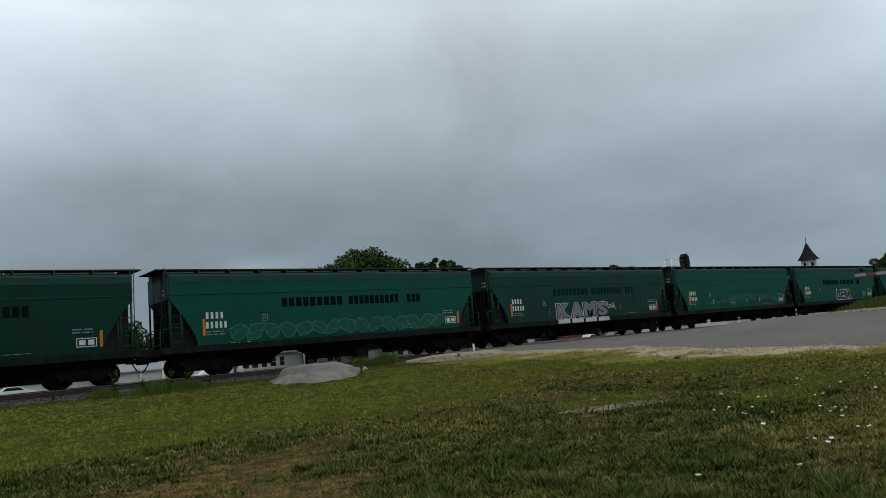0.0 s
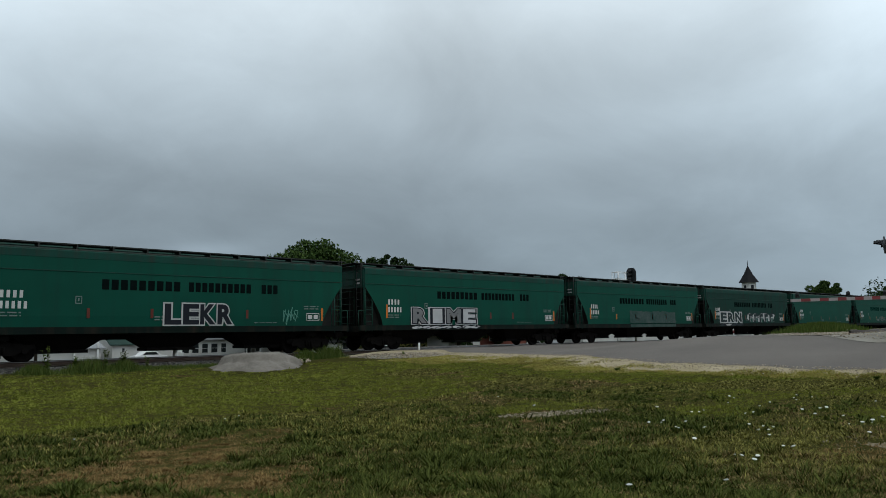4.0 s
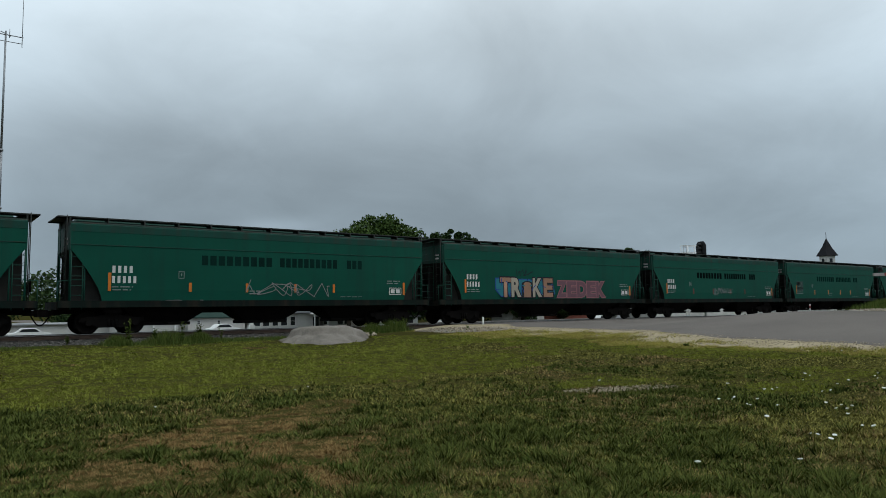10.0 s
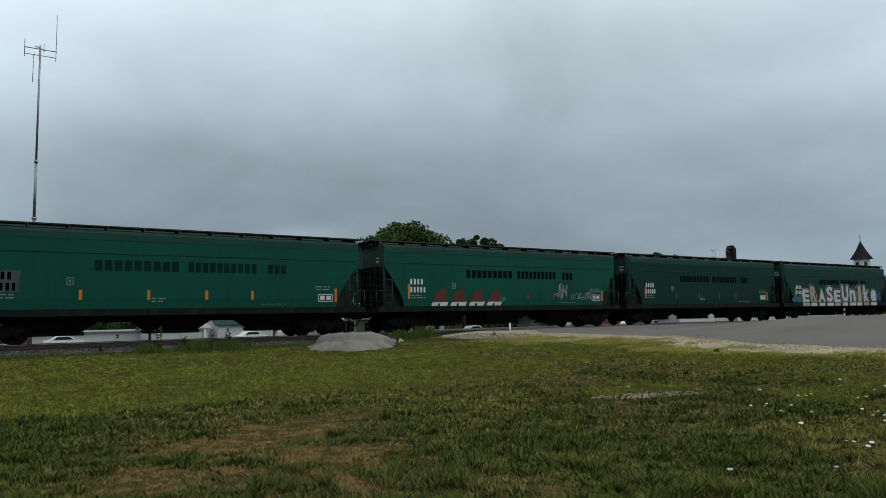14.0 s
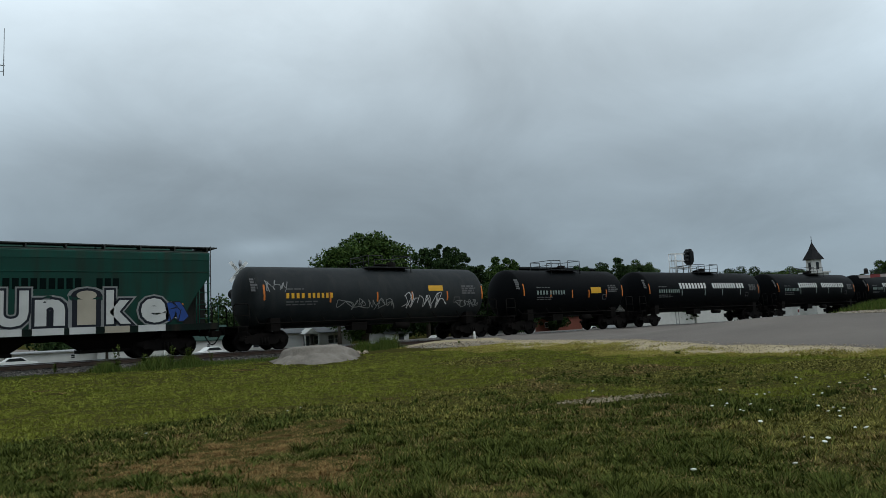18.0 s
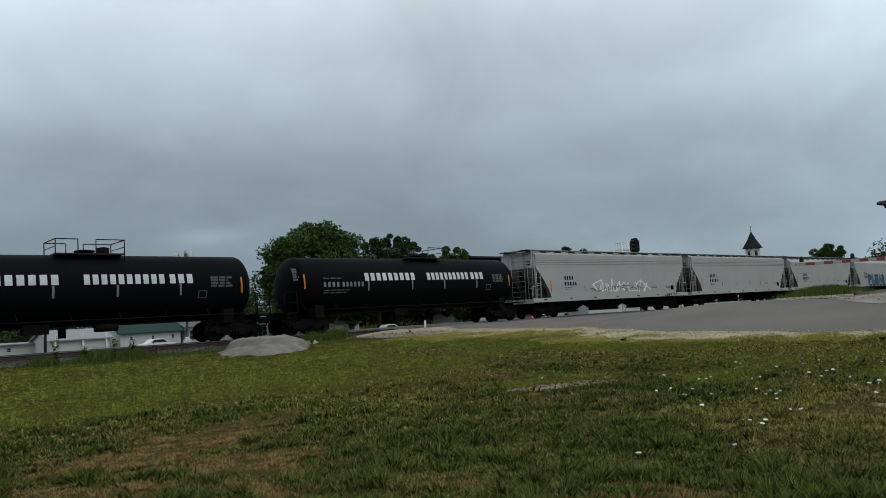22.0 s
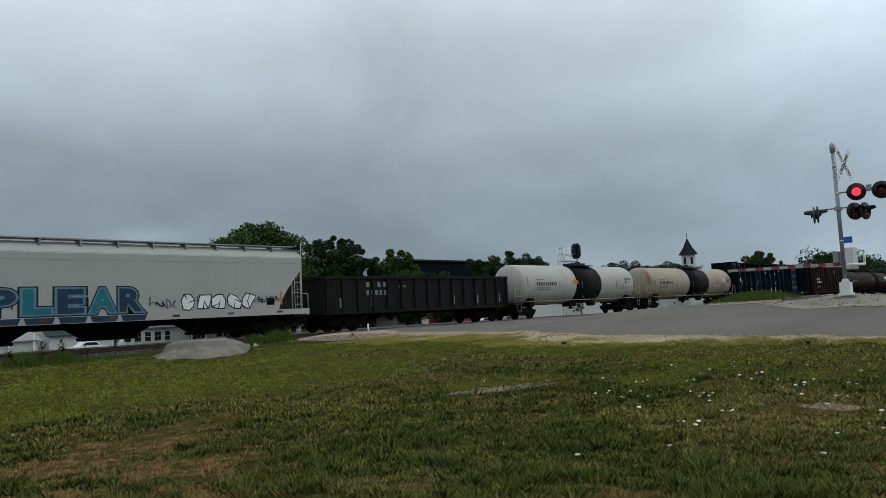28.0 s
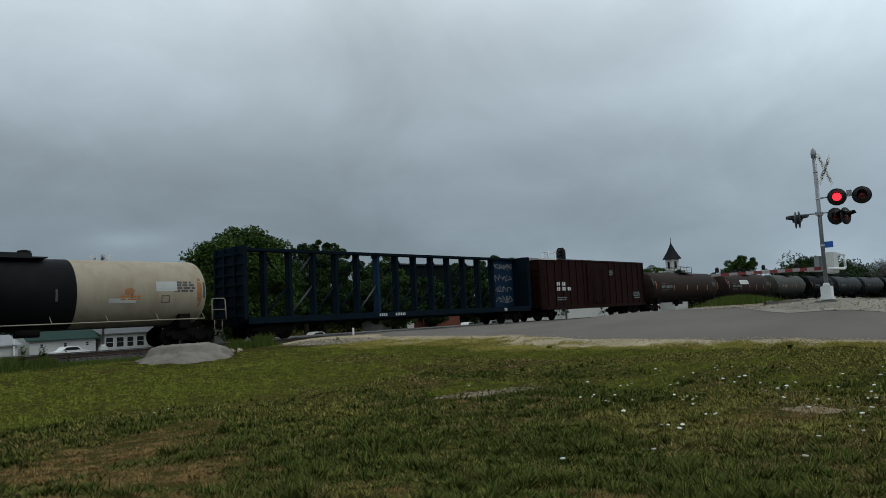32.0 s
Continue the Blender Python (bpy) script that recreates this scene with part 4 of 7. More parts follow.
    for p, z0, z1 in strips:
        plain = white and abs(p) < a * 0.8
        decal("reflector", [(p, p + (0.07 if plain else 0.12), z0, z1)], "ink_grey" if plain else "dull_red" if abs(p) < a * 0.8 and seed % 3 else "orange", car)
    return car


# tank car
def tank(name, length, paint, label, radius=1.52, marks=(4, 6), company=False, band=None, band_at=0.0, seed=0, ink="ink_white", dome=True):
    car = thing(name, pose(0, TRACK_Y, RAIL), label, "freight car", "cars of the train")
    zc = 1.0 + radius
    half = length / 2 - 1.05
    key = f"/{paint}/{length:.2f}/{band}/{band_at}"

    def face(z):
        return -math.sqrt(max(radius ** 2 - (z - zc) ** 2, 0.02)) - 0.002

    def shell(bm):
        k = 8
        left = [(-half + 0.62 * (1 - math.cos(i / k * math.pi / 2)), max(radius * math.sin(i / k * math.pi / 2), 0.03)) for i in range(k + 1)]
        seams = [(x, radius) for x in (-half * 0.62, -half * 0.33, -0.06, half * 0.33, half * 0.62)]
        prof = left + seams + [(-x, r) for x, r in reversed(left)]
        lathe(bm, prof, 40, "x", (0, 0, zc))
    part("tank_shell", shared("tank_shell" + key, shell, [paint]), None, car)
    if band:
        def ring(bm):
            lathe(bm, [(-band, radius - 0.03), (-band, radius + 0.007), (band, radius + 0.007), (band, radius - 0.03)], 48, "x", (band_at, 0, zc))
        part("painted_band", shared("painted_band" + key, ring, "black_band"), None, car, "broad black band round the tank")

    rail_paint = "tan" if band else "under"

    def saddle(bm):
        prism(bm, [(-1.35, 0.86), (1.35, 0.86), (1.35, 1.5), (0.9, 1.5), (0, 1.2), (-0.9, 1.5), (-1.35, 1.5)], "x", -1.35, -0.85)
        box(bm, -1.25, 1.0, -0.34, 0.34, 0.82, 1.16)
        box(bm, 0.25, 0.95, -1.45, 1.45, 1.12, 1.18)

    def end_rail(bm):
        pipe(bm, [(-0.35, 0, 1.15), (-0.35, 0, 2.1), (-0.28, 0, 2.18), (0.28, 0, 2.18), (0.35, 0, 2.1), (0.40, 0, 1.15)], 0.028)
        rod(bm, (-0.35, 0, 1.65), (0.37, 0, 1.65), 0.02)

    def step_bm(bm):
        pipe(bm, [(-0.2, 0, 1.15), (-0.2, 0, 0.6), (0.2, 0, 0.6), (0.2, 0, 1.15)], 0.02)

    def long_rail(bm):
        pipe(bm, [(-half + 0.5, -1.5, 1.25), (half - 0.5, -1.5, 1.25)], 0.03)
        k = -half + 0.5
        while k < half:
            rod(bm, (k, -1.5, 1.25), (k, -1.2, 1.55), 0.02, 5)
            k += (2 * half - 1) / 8
    for s in (-1, 1):
        o = part("saddle", shared("saddle", saddle, "under"), None, car, "stub sill and saddle")
        o.location, o.rotation_euler = (s * (length / 2 - 1.35), 0, 0), (0, 0, 0 if s > 0 else math.pi)
        for q in (-1, 1):
            part("end_handrail", shared("end_handrail/" + rail_paint, end_rail, rail_paint), None, car).location = (s * (length / 2 - 0.76), q * 1.42, 0)
        part("sill_step", shared("sill_step/" + rail_paint, step_bm, rail_paint), None, car).location = (s * (length / 2 - 0.8), -1.44, 0)
    part("side_handrail", shared("side_handrail" + key, long_rail, rail_paint), None, car)

    def bottom(bm):
        lathe(bm, [(0.55, 0.16), (0.95, 0.16), (0.98, 0.26), (1.24, 0.26)], 12, "z")
        pipe(bm, [(-half + 2, -0.9, 1.0), (half - 2, -0.9, 1.0)], 0.03)
        box(bm, -1.6, -0.7, -1.0, -0.3, 0.75, 1.15)
        rod(bm, (1.0, -1.0, 0.9), (1.9, -1.0, 0.9), 0.17, 10)
    part("bottom_outlet", shared("bottom_outlet" + key, bottom, "under"), None, car)

    if dome:
        ztop = zc + radius
        low = bool(band)

        def platform(bm):
            box(bm, -1.35, 1.35, -0.95, 0.95, ztop - 0.04, ztop + 0.02)
            if low:
                box(bm, -0.9, 0.9, -0.5, 0.5, ztop + 0.02, ztop + 0.22)
                return
            for x in (-1.35, 1.35):
                for y in (-0.95, 0.95):
                    rod(bm, (x, y, ztop - 0.3), (x, y, ztop + 0.6), 0.024)
            for y in (-0.95, 0.95):
                rod(bm, (-1.35, y, ztop + 0.6), (-0.5, y, ztop + 0.6), 0.024)
                rod(bm, (0.2, y, ztop + 0.6), (1.35, y, ztop + 0.6), 0.024)
                rod(bm, (-0.5, y, ztop), (-0.5, y, ztop + 0.6), 0.022)
                rod(bm, (0.2, y, ztop), (0.2, y, ztop + 0.6), 0.022)
            for x in (-1.35, 1.35):
                rod(bm, (x, -0.95, ztop + 0.6), (x, 0.95, ztop + 0.6), 0.024)
                rod(bm, (x, -0.95, ztop + 0.3), (x, 0.95, ztop + 0.3), 0.018)
        part("top_platform", shared("top_platform" + key, platform, "black"), None, car, "dark top platform with pipe railing").location = (0.9 if length > 14 else -0.1, 0, 0)

        def nozzle(bm):
            lathe(bm, [(ztop - 0.1, 0.34), (ztop + 0.14, 0.34), (ztop + 0.14, 0.42), (ztop + 0.2, 0.42), (ztop + 0.24, 0.2)], 16, "z")
            lathe(bm, [(ztop - 0.1, 0.26), (ztop + 0.36, 0.26), (ztop + 0.4, 0.05)], 12, "z", (0.8, 0.2, 0))
        part("manway", shared("manway" + key, nozzle, "under"), None, car, "bolted manway and valve housing").location = (0.9 if length > 14 else -0.1, 0, 0)
    running_gear(car, length, 1.55)

    x = -half + 1.9
    dim = "ink_grey"
    ink = "ink_dim" if ink == "ink_white" else ink
    decal("car_mark", fit_word(marks[0], x, x + 0.95, zc - 0.12, 0.25), ink, car, face, "stencilled mark")
    decal("car_mark", fit_word(marks[1], x + 1.15, x + 2.5, zc - 0.12, 0.25), ink, car, face, "stencilled mark")
    for k, (px, pz, pw, pn) in enumerate(((x, zc + 0.3, 1.2, 1), (x, zc - 0.32, 1.7, 2), (half - 2.0, zc + 0.38, 1.1, 4), (-half + 0.15, zc + 0.75, 0.35, 5))[:3 if band else 4]):
        decal("small_print", lines_cells(px, pz, pw, pn, 0.06 if k < 2 else 0.1, 0.13, seed=seed + k), dim if k != 3 else "ink_grey", car, face)
    decal("class_mark", [(half - 2.6, half - 2.2, zc - 0.5, zc - 0.46), (half - 2.6, half - 2.2, zc - 0.2, zc - 0.16), (half - 2.6, half - 2.56, zc - 0.46, zc - 0.2), (half - 2.24, half - 2.2, zc - 0.46, zc - 0.2)], dim, car, face)
    if company:
        for n, x0, x1 in ((9, -3.63, -0.16), (10, 0.78, 4.05), (3, 4.28, 5.31)):
            for cell in fit_word(n, x0, x1, zc + 0.18, 0.42, 0.5):
                decal("letter_bar", [cell], "ink_white", car, face)
    for p, z in ((-half + 0.75, zc - 0.2), (-half * 0.425, zc - 0.35), (-half * 0.05, zc - 0.35), (half * 0.25, zc - 0.35), (half * 0.577, zc - 0.35), (half - 0.55, zc - 0.3)):
        decal("reflector", [(p, p + 0.09, z, z + (0.5 if abs(p) < half * 0.6 else 0.75))], "ink_grey" if band else "orange" if abs(p) > half * 0.6 or not company else "ink_dim", car, face)
    return car


def gondola(name, length):
    car = thing(name, pose(0, TRACK_Y, RAIL), "black steel gondola car with ribbed sides", "freight car", "cars of the train")
    a = length / 2 - 0.7

    for name, dims in (("floor_plate", (-a, a, -1.45, 1.45, 1.0, 1.15)), ("side_wall", (-a, a, -1.55, -1.45, 1.0, 3.0)), ("side_wall", (-a, a, 1.45, 1.55, 1.0, 3.0)), ("end_wall", (-a - 0.06, -a, -1.54, 1.54, 1.0, 3.0)), ("end_wall", (a, a + 0.06, -1.54, 1.54, 1.0, 3.0))):
        bm = bmesh.new()
        box(bm, *dims)
        part(name, bm, "gondola", car)
    bm = bmesh.new()
    for s in (-1, 1):
        box(bm, -a - 0.08, a + 0.08, s * 1.56 - 0.08, s * 1.56 + 0.08, 2.92, 3.07)
        box(bm, -a - 0.08, a + 0.08, s * 1.56 - 0.06, s * 1.56 + 0.06, 0.95, 1.12)
        box(bm, s * (a + 0.05) - 0.06, s * (a + 0.05) + 0.06, -1.5, 1.5, 2.92, 3.07)
    part("top_chord", bm, "gondola", car)
    rib = bmesh.new()
    prism(rib, [(-0.09, -1.55), (-0.06, -1.70), (0.06, -1.70), (0.09, -1.55)], "z", 1.1, 2.93)
    me = mesh_of(rib, "rib", "gondola")
    for i in range(15):
        part("rib", me, None, car).location = (-a + 0.1 + (2 * a - 0.2) * i / 14, 0, 0)
    bm = bmesh.new()
    box(bm, -length / 2 + 0.4, length / 2 - 0.4, -0.35, 0.35, 0.8, 1.05)
    part("centre_sill", bm, "under", car)
    for s in (-1, 1):
        part("ladder", shared("gondola_ladder", lambda b: ladder_bm(b, 0.42, 0.8, 2.9, 6), "gondola"), None, car).location = (s * (a - 0.4), -1.72, 0)
    flat = lambda z: -1.56
    for cell in fit_word(4, -4.9, -3.4, 2.45, 0.27) + fit_word(5, -4.9, -3.4, 1.98, 0.27) + fit_word(4, -2.4, -1.8, 2.4, 0.12):
        decal("letter_bar", [cell], "ink_dim", car, flat)
    for i in range(7):
        decal("reflector", [(-a + 1.0 + 2.3 * i, -a + 1.12 + 2.3 * i, 1.3, 1.85)], "ink_dim", car, flat)
    running_gear(car, length, 1.9)
    return car


def centre_beam(name, length):
    car = thing(name, pose(0, TRACK_Y, RAIL), "empty blue centre-beam lumber car with bulkhead ends", "freight car", "cars of the train")
    a = length / 2 - 0.6
    bm = bmesh.new()
    box(bm, -a, a, -1.45, 1.45, 1.0, 1.18)
    box(bm, -a, a, -0.4, 0.4, 0.72, 1.0)
    for s in (-1, 1):
        box(bm, -a, a, s * 1.48 - 0.05, s * 1.48 + 0.05, 0.86, 1.2)
    part("deck", bm, "blue_car", car)
    for s in (-1, 1):
        def span(lo, hi):
            return min(s * lo, s * hi), max(s * lo, s * hi)
        bm = bmesh.new()
        box(bm, s * a - 0.05, s * a + 0.05, -1.45, 1.45, 1.1, 4.86)
        bulk = part("bulkhead", bm, "blue_car", car, "ribbed steel end bulkhead")
        for i in range(7):
            z = 1.25 + i * 0.53
            bm = bmesh.new()
            box(bm, *span(a + 0.05, a + 0.16), -1.43, 1.43, z, z + 0.12)
            part("rib", bm, "blue_car", bulk)
        for y in (-1.42, -0.5, 0.5, 1.42):
            bm = bmesh.new()
            box(bm, *span(a + 0.05, a + 0.19), y - 0.07, y + 0.07, 1.1, 4.86)
            part("stiffener", bm, "blue_car", bulk)
        if s < 0:
            continue
        bm = bmesh.new()
        box(bm, *span(a - 2.6, a - 0.06), -0.06, 0.06, 1.18, 4.74)
        panel = part("end_panel", bm, "light_blue", car, "slatted panel beside the bulkhead")
        for i in range(9):
            z = 1.4 + i * 0.36
            bm = bmesh.new()
            box(bm, *span(a - 2.6, a - 0.06), -0.1, -0.06, z, z + 0.06)
            part("slat", bm, "light_blue", panel)
    bm = bmesh.new()
    box(bm, -a, a, -0.32, 0.32, 4.72, 4.86)
    part("top_beam", bm, "blue_car", car)
    post = bmesh.new()
    box(post, -0.09, 0.09, -0.22, 0.22, 1.15, 4.74)
    me = mesh_of(post, "beam_post", "blue_car")
    # same post again in the lighter blue, used once
    post = bmesh.new()
    box(post, -0.09, 0.09, -0.22, 0.22, 1.15, 4.74)
    lit = mesh_of(post, "beam_post", "light_blue")
    n = 13
    for i in range(n):
        x = -a + 1.9 + (2 * a - 4.5) * i / (n - 1)
        part("beam_post", lit if i == 5 else me, None, car, "brighter blue post" if i == 5 else "").location = (x, 0, 0)
    for i in range(n - 1):
        x0, x1 = (-a + 1.9 + (2 * a - 4.5) * k / (n - 1) for k in (i, i + 1))
        high = ((x0, -0.1, 4.68), (x0 + 0.5, -0.1, 3.9)) if i % 2 == 0 else ((x1, 0, 4.64), (x0 + 0.6, 0, 3.5))
        for ends in (((x0, 0, 1.2), (x1, 0, 2.9)), high):
            bm = bmesh.new()
            rod(bm, *ends, 0.05)
            part("brace", bm, "signal_grey" if i in (1, 4) else "blue_car", car)
    flat = lambda z: -1.535
    for cell in fit_word(4, -3.2, -2.6, 0.95, 0.16) + fit_word(6, -1.9, -1.1, 0.95, 0.16) + fit_word(2, a - 3.2, a - 2.9, 0.92, 0.2):
        decal("letter_bar", [cell], "ink_white", car, flat)
    for z in (1.5, 2.3, 3.1, 3.9):
        scrawl(car, a - 2.4, a - 0.3, z, z + 0.55, 5, "haze", int(z * 10), lambda q: -0.11, 0.045, "pale sprayed scribble on the panel")
    running_gear(car, length, 1.9)
    return car


def boxcar(name, length):
    car = thing(name, pose(0, TRACK_Y, RAIL), "oxide-brown boxcar with a white roof end", "freight car", "cars of the train")
    a = length / 2 - 0.75
    bm = bmesh.new()
    box(bm, -a, a, -1.5, 1.5, 1.05, 4.75)
    part("body", bm, "box_brown", car)
    bm = bmesh.new()
    prism(bm, [(-1.56, 4.72), (-1.5, 4.82), (0, 5.02), (1.5, 4.82), (1.56, 4.72)], "x", -a - 0.04, a + 0.04)
    part("roof", bm, "box_brown", car)
    bm = bmesh.new()
    prism(bm, [(-1.575, 4.715), (-1.515, 4.83), (0, 5.032), (1.515, 4.83), (1.575, 4.715)], "x", -a - 0.06, -a + 2.4)
    part("roof_patch", bm, "white_end", car, "white painted end of the roof")
    rib = bmesh.new()
    box(rib, -0.05, 0.05, -1.56, -1.5, 1.1, 4.72)
    me = mesh_of(rib, "rib", "box_brown")
    for i in range(17):
        x = -a + 0.05 + (2 * a - 0.1) * i / 16
        if abs(x) > 1.7:
            part("rib", me, None, car).location = (x, 0, 0)
    door = bmesh.new()
    box(door, -1.6, 1.6, -1.60, -1.5, 1.2, 4.55)
    for i in range(5):
        box(door, -1.55, 1.55, -1.64, -1.6, 1.45 + i * 0.6, 1.55 + i * 0.6)
    d = part("door", door, "box_brown", car, "sliding plug door")
    bm = bmesh.new()
    for x in (-1.0, -0.6, 0.6, 1.0):
        rod(bm, (x, -1.67, 1.2), (x, -1.67, 4.2), 0.025)
    part("lock_rod", bm, "box_brown", d)
    bm = bmesh.new()
    box(bm, -a, a, -1.55, -1.45, 0.85, 1.1)
    box(bm, -a, a, 1.45, 1.55, 0.85, 1.1)
    box(bm, -length / 2 + 0.4, length / 2 - 0.4, -0.35, 0.35, 0.8, 1.05)
    part("side_sill", bm, "box_brown", car)
    for s in (-1, 1):
        bm = bmesh.new()
        for i in range(6):
            z = 1.4 + i * 0.5
            prism(bm, [(-1.45, z), (-1.45, z + 0.2), (1.45, z + 0.2), (1.45, z)], "x", min(s * a, s * (a + 0.08)), max(s * a, s * (a + 0.08)))
        part("end_corrugation", bm, "box_brown", car)
        part("ladder", shared("box_ladder", lambda b: ladder_bm(b, 0.42, 0.8, 4.4, 9), "box_brown"), None, car).location = (s * (a - 0.35), -1.60, 0)
    flat = lambda z: -1.575
    decal("lettering", word_cells([2, 2], -a + 2.2, 2.7, 0.28) + word_cells([2, 2, 2], -a + 2.2, 2.3, 0.28), "ink_white", car, flat, "white car mark")
    decal("small_print", lines_cells(-a + 2.2, 1.7, 1.7, 2, seed=3) + lines_cells(a - 2.3, 2.0, 1.4, 4, seed=4) + lines_cells(2.0, 3.9, 0.7, 3, seed=5), "ink_dim", car, flat)
    running_gear(car, length, 1.9)
    return car

# ---- the train: (start, end) along it, from the coupling that leads ----
PITCH = 18.567
TRAIN = []


def couple(car, start, end):
    TRAIN.append((car, (start + end) / 2))
    return car


LOOKS = {0: "", 1: "faint outline graffiti", 2: "big silver graffiti", 3: "thin scribbles", 4: "a black graffiti block", 5: "silver graffiti", 6: "a grey painted-over patch", 7: "white block graffiti", 8: "", 9: "small scribbles", 10: "peach and pink graffiti", 11: "a white scribble", 12: "a buffed mark", 13: "red and white graffiti", 14: "", 15: "huge white graffiti"}
greens = []
for i in range(16):
    named = False if i in (3, 8, 10) else "faded" if i in (2, 4, 9, 12) and i != 4 else True
    c = hopper("hopper_car", PITCH, "green", "dark green covered hopper car" + (" with " + LOOKS[i] if LOOKS[i] else " with a rust-stained roof edge"), 5, named, seed=i * 7, dirty="green_dirty" if i in (2, 7, 15) else "green_worn" if i in (0, 14) else "")
    couple(c, (i - 1) * PITCH, i * PITCH)
    greens.append(c)
spray(greens[1], -5.6, 6.6, 1.40, 2.25, 15, ["bottle"], "moss", 11, label="faint green outlined bubble letter", wide=0.56)
scrawl(greens[1], -5.9, -4.6, 1.15, 1.4, 5, "sand", 111)
sprayed_word(greens[2], "KAMS", -2.9, 2.2, 1.40, 2.42, ["pewter", "haze"], "night", "large silver graffiti letter with black outline", halo="silver")
for k in range(4):
    decal("graffiti_drip", [(-2.85 + 1.3 * k, -1.75 + 1.3 * k, 1.12, 1.38)], "spray_wash", greens[2], lambda z: -1.612, "white lower part of the letters")
scrawl(greens[2], 2.2, 3.0, 1.8, 2.3, 4, "silver", 113)
sprayed_word(greens[3], "ERNER", -0.95, 3.05, 1.90, 2.38, ["bottle"], "moss", "thin pale outlined graffiti letter")
sprayed_word(greens[3], "VER", 3.35, 5.4, 1.90, 2.34, ["bottle"], "moss", "thin pale outlined graffiti letter")
scrawl(greens[3], 5.6, 7.05, 1.7, 2.3, 6, "moss", 13, width=0.045)
scrawl(greens[3], -4.0, -1.7, 1.75, 2.0, 9, "moss", 131, width=0.03)
sprayed_word(greens[4], "LEKR", -0.46, 2.8, 1.38, 2.42, ["night"], "wash", "black graffiti letter edged in white")
scrawl(greens[4], 5.3, 6.2, 1.4, 2.3, 5, "mint", 114)
sprayed_word(greens[5], "RIME", -5.0, 0.2, 1.38, 2.40, ["pewter", "silver"], "night", "silver graffiti letter with black outline", halo="silver")
spray(greens[5], -5.0, 0.4, 1.10, 1.36, 7, ["silver"], "night", 151, lambda z: -1.612, "silver underline of the graffiti")
ragged = random.Random(66)
strokes = [-1.75 + 6.65 * k / 19 for k in range(20)]
decal("paint_patch", [(p, q, 1.42, 2.40 - 0.10 * ragged.random() - 0.05 * (k > 14)) for k, (p, q) in enumerate(zip(strokes, strokes[1:]))], "buff", greens[6], label="grey rolled-over paint patch")
decal("paint_patch", [(-1.75, 4.9, 1.12, 1.34)], "buff", greens[6], lambda z: -1.612, "grey rolled-over paint patch")
sprayed_word(greens[7], "ERN", -5.95, -1.7, 1.38, 2.45, ["slate"], "wash", "dark graffiti block letter edged in white", halo="silver")
spray(greens[7], -6.0, -1.6, 1.12, 1.36, 4, ["wash", "slate"], "night", 171, lambda z: -1.612, "white lower edge of the letters")
spray(greens[7], -0.5, 5.3, 1.38, 2.42, 5, ["wash"], "night", 18, label="white sprayed shape behind dark letters")
for k in range(5):
    q = -0.35 + 1.12 * k
    for x0, x1, z0, z1, key in ((0.12, 0.42, 1.45, 2.25, "slate"), (0.42, 0.9, 2.0, 2.3, "slate"), (0.5, 0.85, 1.42, 1.85, "bottle")):
        decal("graffiti_stroke", [(q + x0, q + x1, z0, z1)], "spray_" + key, greens[7], lambda z: CAR_Y - 0.014, "dark pointed stroke of the letters")
scrawl(greens[9], -1.0, 3.4, 1.5, 2.3, 7, "haze", 19)
scrawl(greens[9], -6.5, -1.0, 1.15, 1.38, 8, "haze", 119)
spray(greens[10], -4.5, 0.3, 1.45, 2.7, 6, ["teal"], "cobalt", 20, label="blue sprayed halo behind letters")
sprayed_word(greens[10], "TRiKE", -4.2, 0.2, 1.42, 2.72, ["peach", "sand"], "night", "peach graffiti letter with a dark outline", (2,))
sprayed_word(greens[10], "ZEDEK", 0.5, 5.1, 1.42, 2.55, ["mauve"], "pink", "dull mauve graffiti letter with pale outline")
scrawl(greens[10], -3.0, -1.6, 2.75, 3.15, 4, "night", 121)
scrawl(greens[11], -0.94, 1.59, 1.75, 2.2, 7, "haze", 22, width=0.035, label="white sprayed scribble")
decal("paint_patch", [(-6.75, -5.6, 2.0, 2.85)], "buff", greens[12], label="pale buffed paint patch")
for k in range(4):  # four slanting red blocks, each on a white foot
    q = -5.4 + 1.24 * k
    for name, pts, key, y in (("graffiti_letter", [(0.12, 1.62), (0.30, 2.05), (0.75, 2.28), (1.02, 2.22), (0.90, 1.98), (1.08, 1.62)], "oxblood", CAR_Y - 0.008), ("letter_foot", [(0.0, 1.37), (0.12, 1.58), (1.12, 1.58), (1.02, 1.37), (0.55, 1.37), (0.60, 1.5), (0.45, 1.5), (0.40, 1.37)], "wash", CAR_Y - 0.012)):
        bm = bmesh.new()
        prism(bm, [(q + x, z) for x, z in pts], "y", y, CAR_Y - 0.002)
        part(name, bm, "spray_" + key, greens[13], "dark red slanting graffiti letter" if key == "oxblood" else "white foot of the letter")
scrawl(greens[13], 3.6, 4.6, 1.6, 2.7, 4, "haze", 124, width=0.05)
scrawl(greens[13], 5.0, 7.2, 1.6, 2.2, 5, "haze", 125)
spray(greens[15], -7.3, -5.4, 1.36, 2.0, 3, ["cobalt", "teal"], "night", 24, label="dark blue sprayed patch")
spray(greens[15], 6.8, 7.8, 1.4, 2.4, 2, ["cobalt", "teal"], "night", 26, label="dark blue sprayed patch")
sprayed_word(greens[15], "ERASE", -5.9, 0.5, 1.3, 2.9, ["wash", "sand", "wash", "silver"], "night", "huge white graffiti letter with black outline", (0, 2, 4), halo="haze")
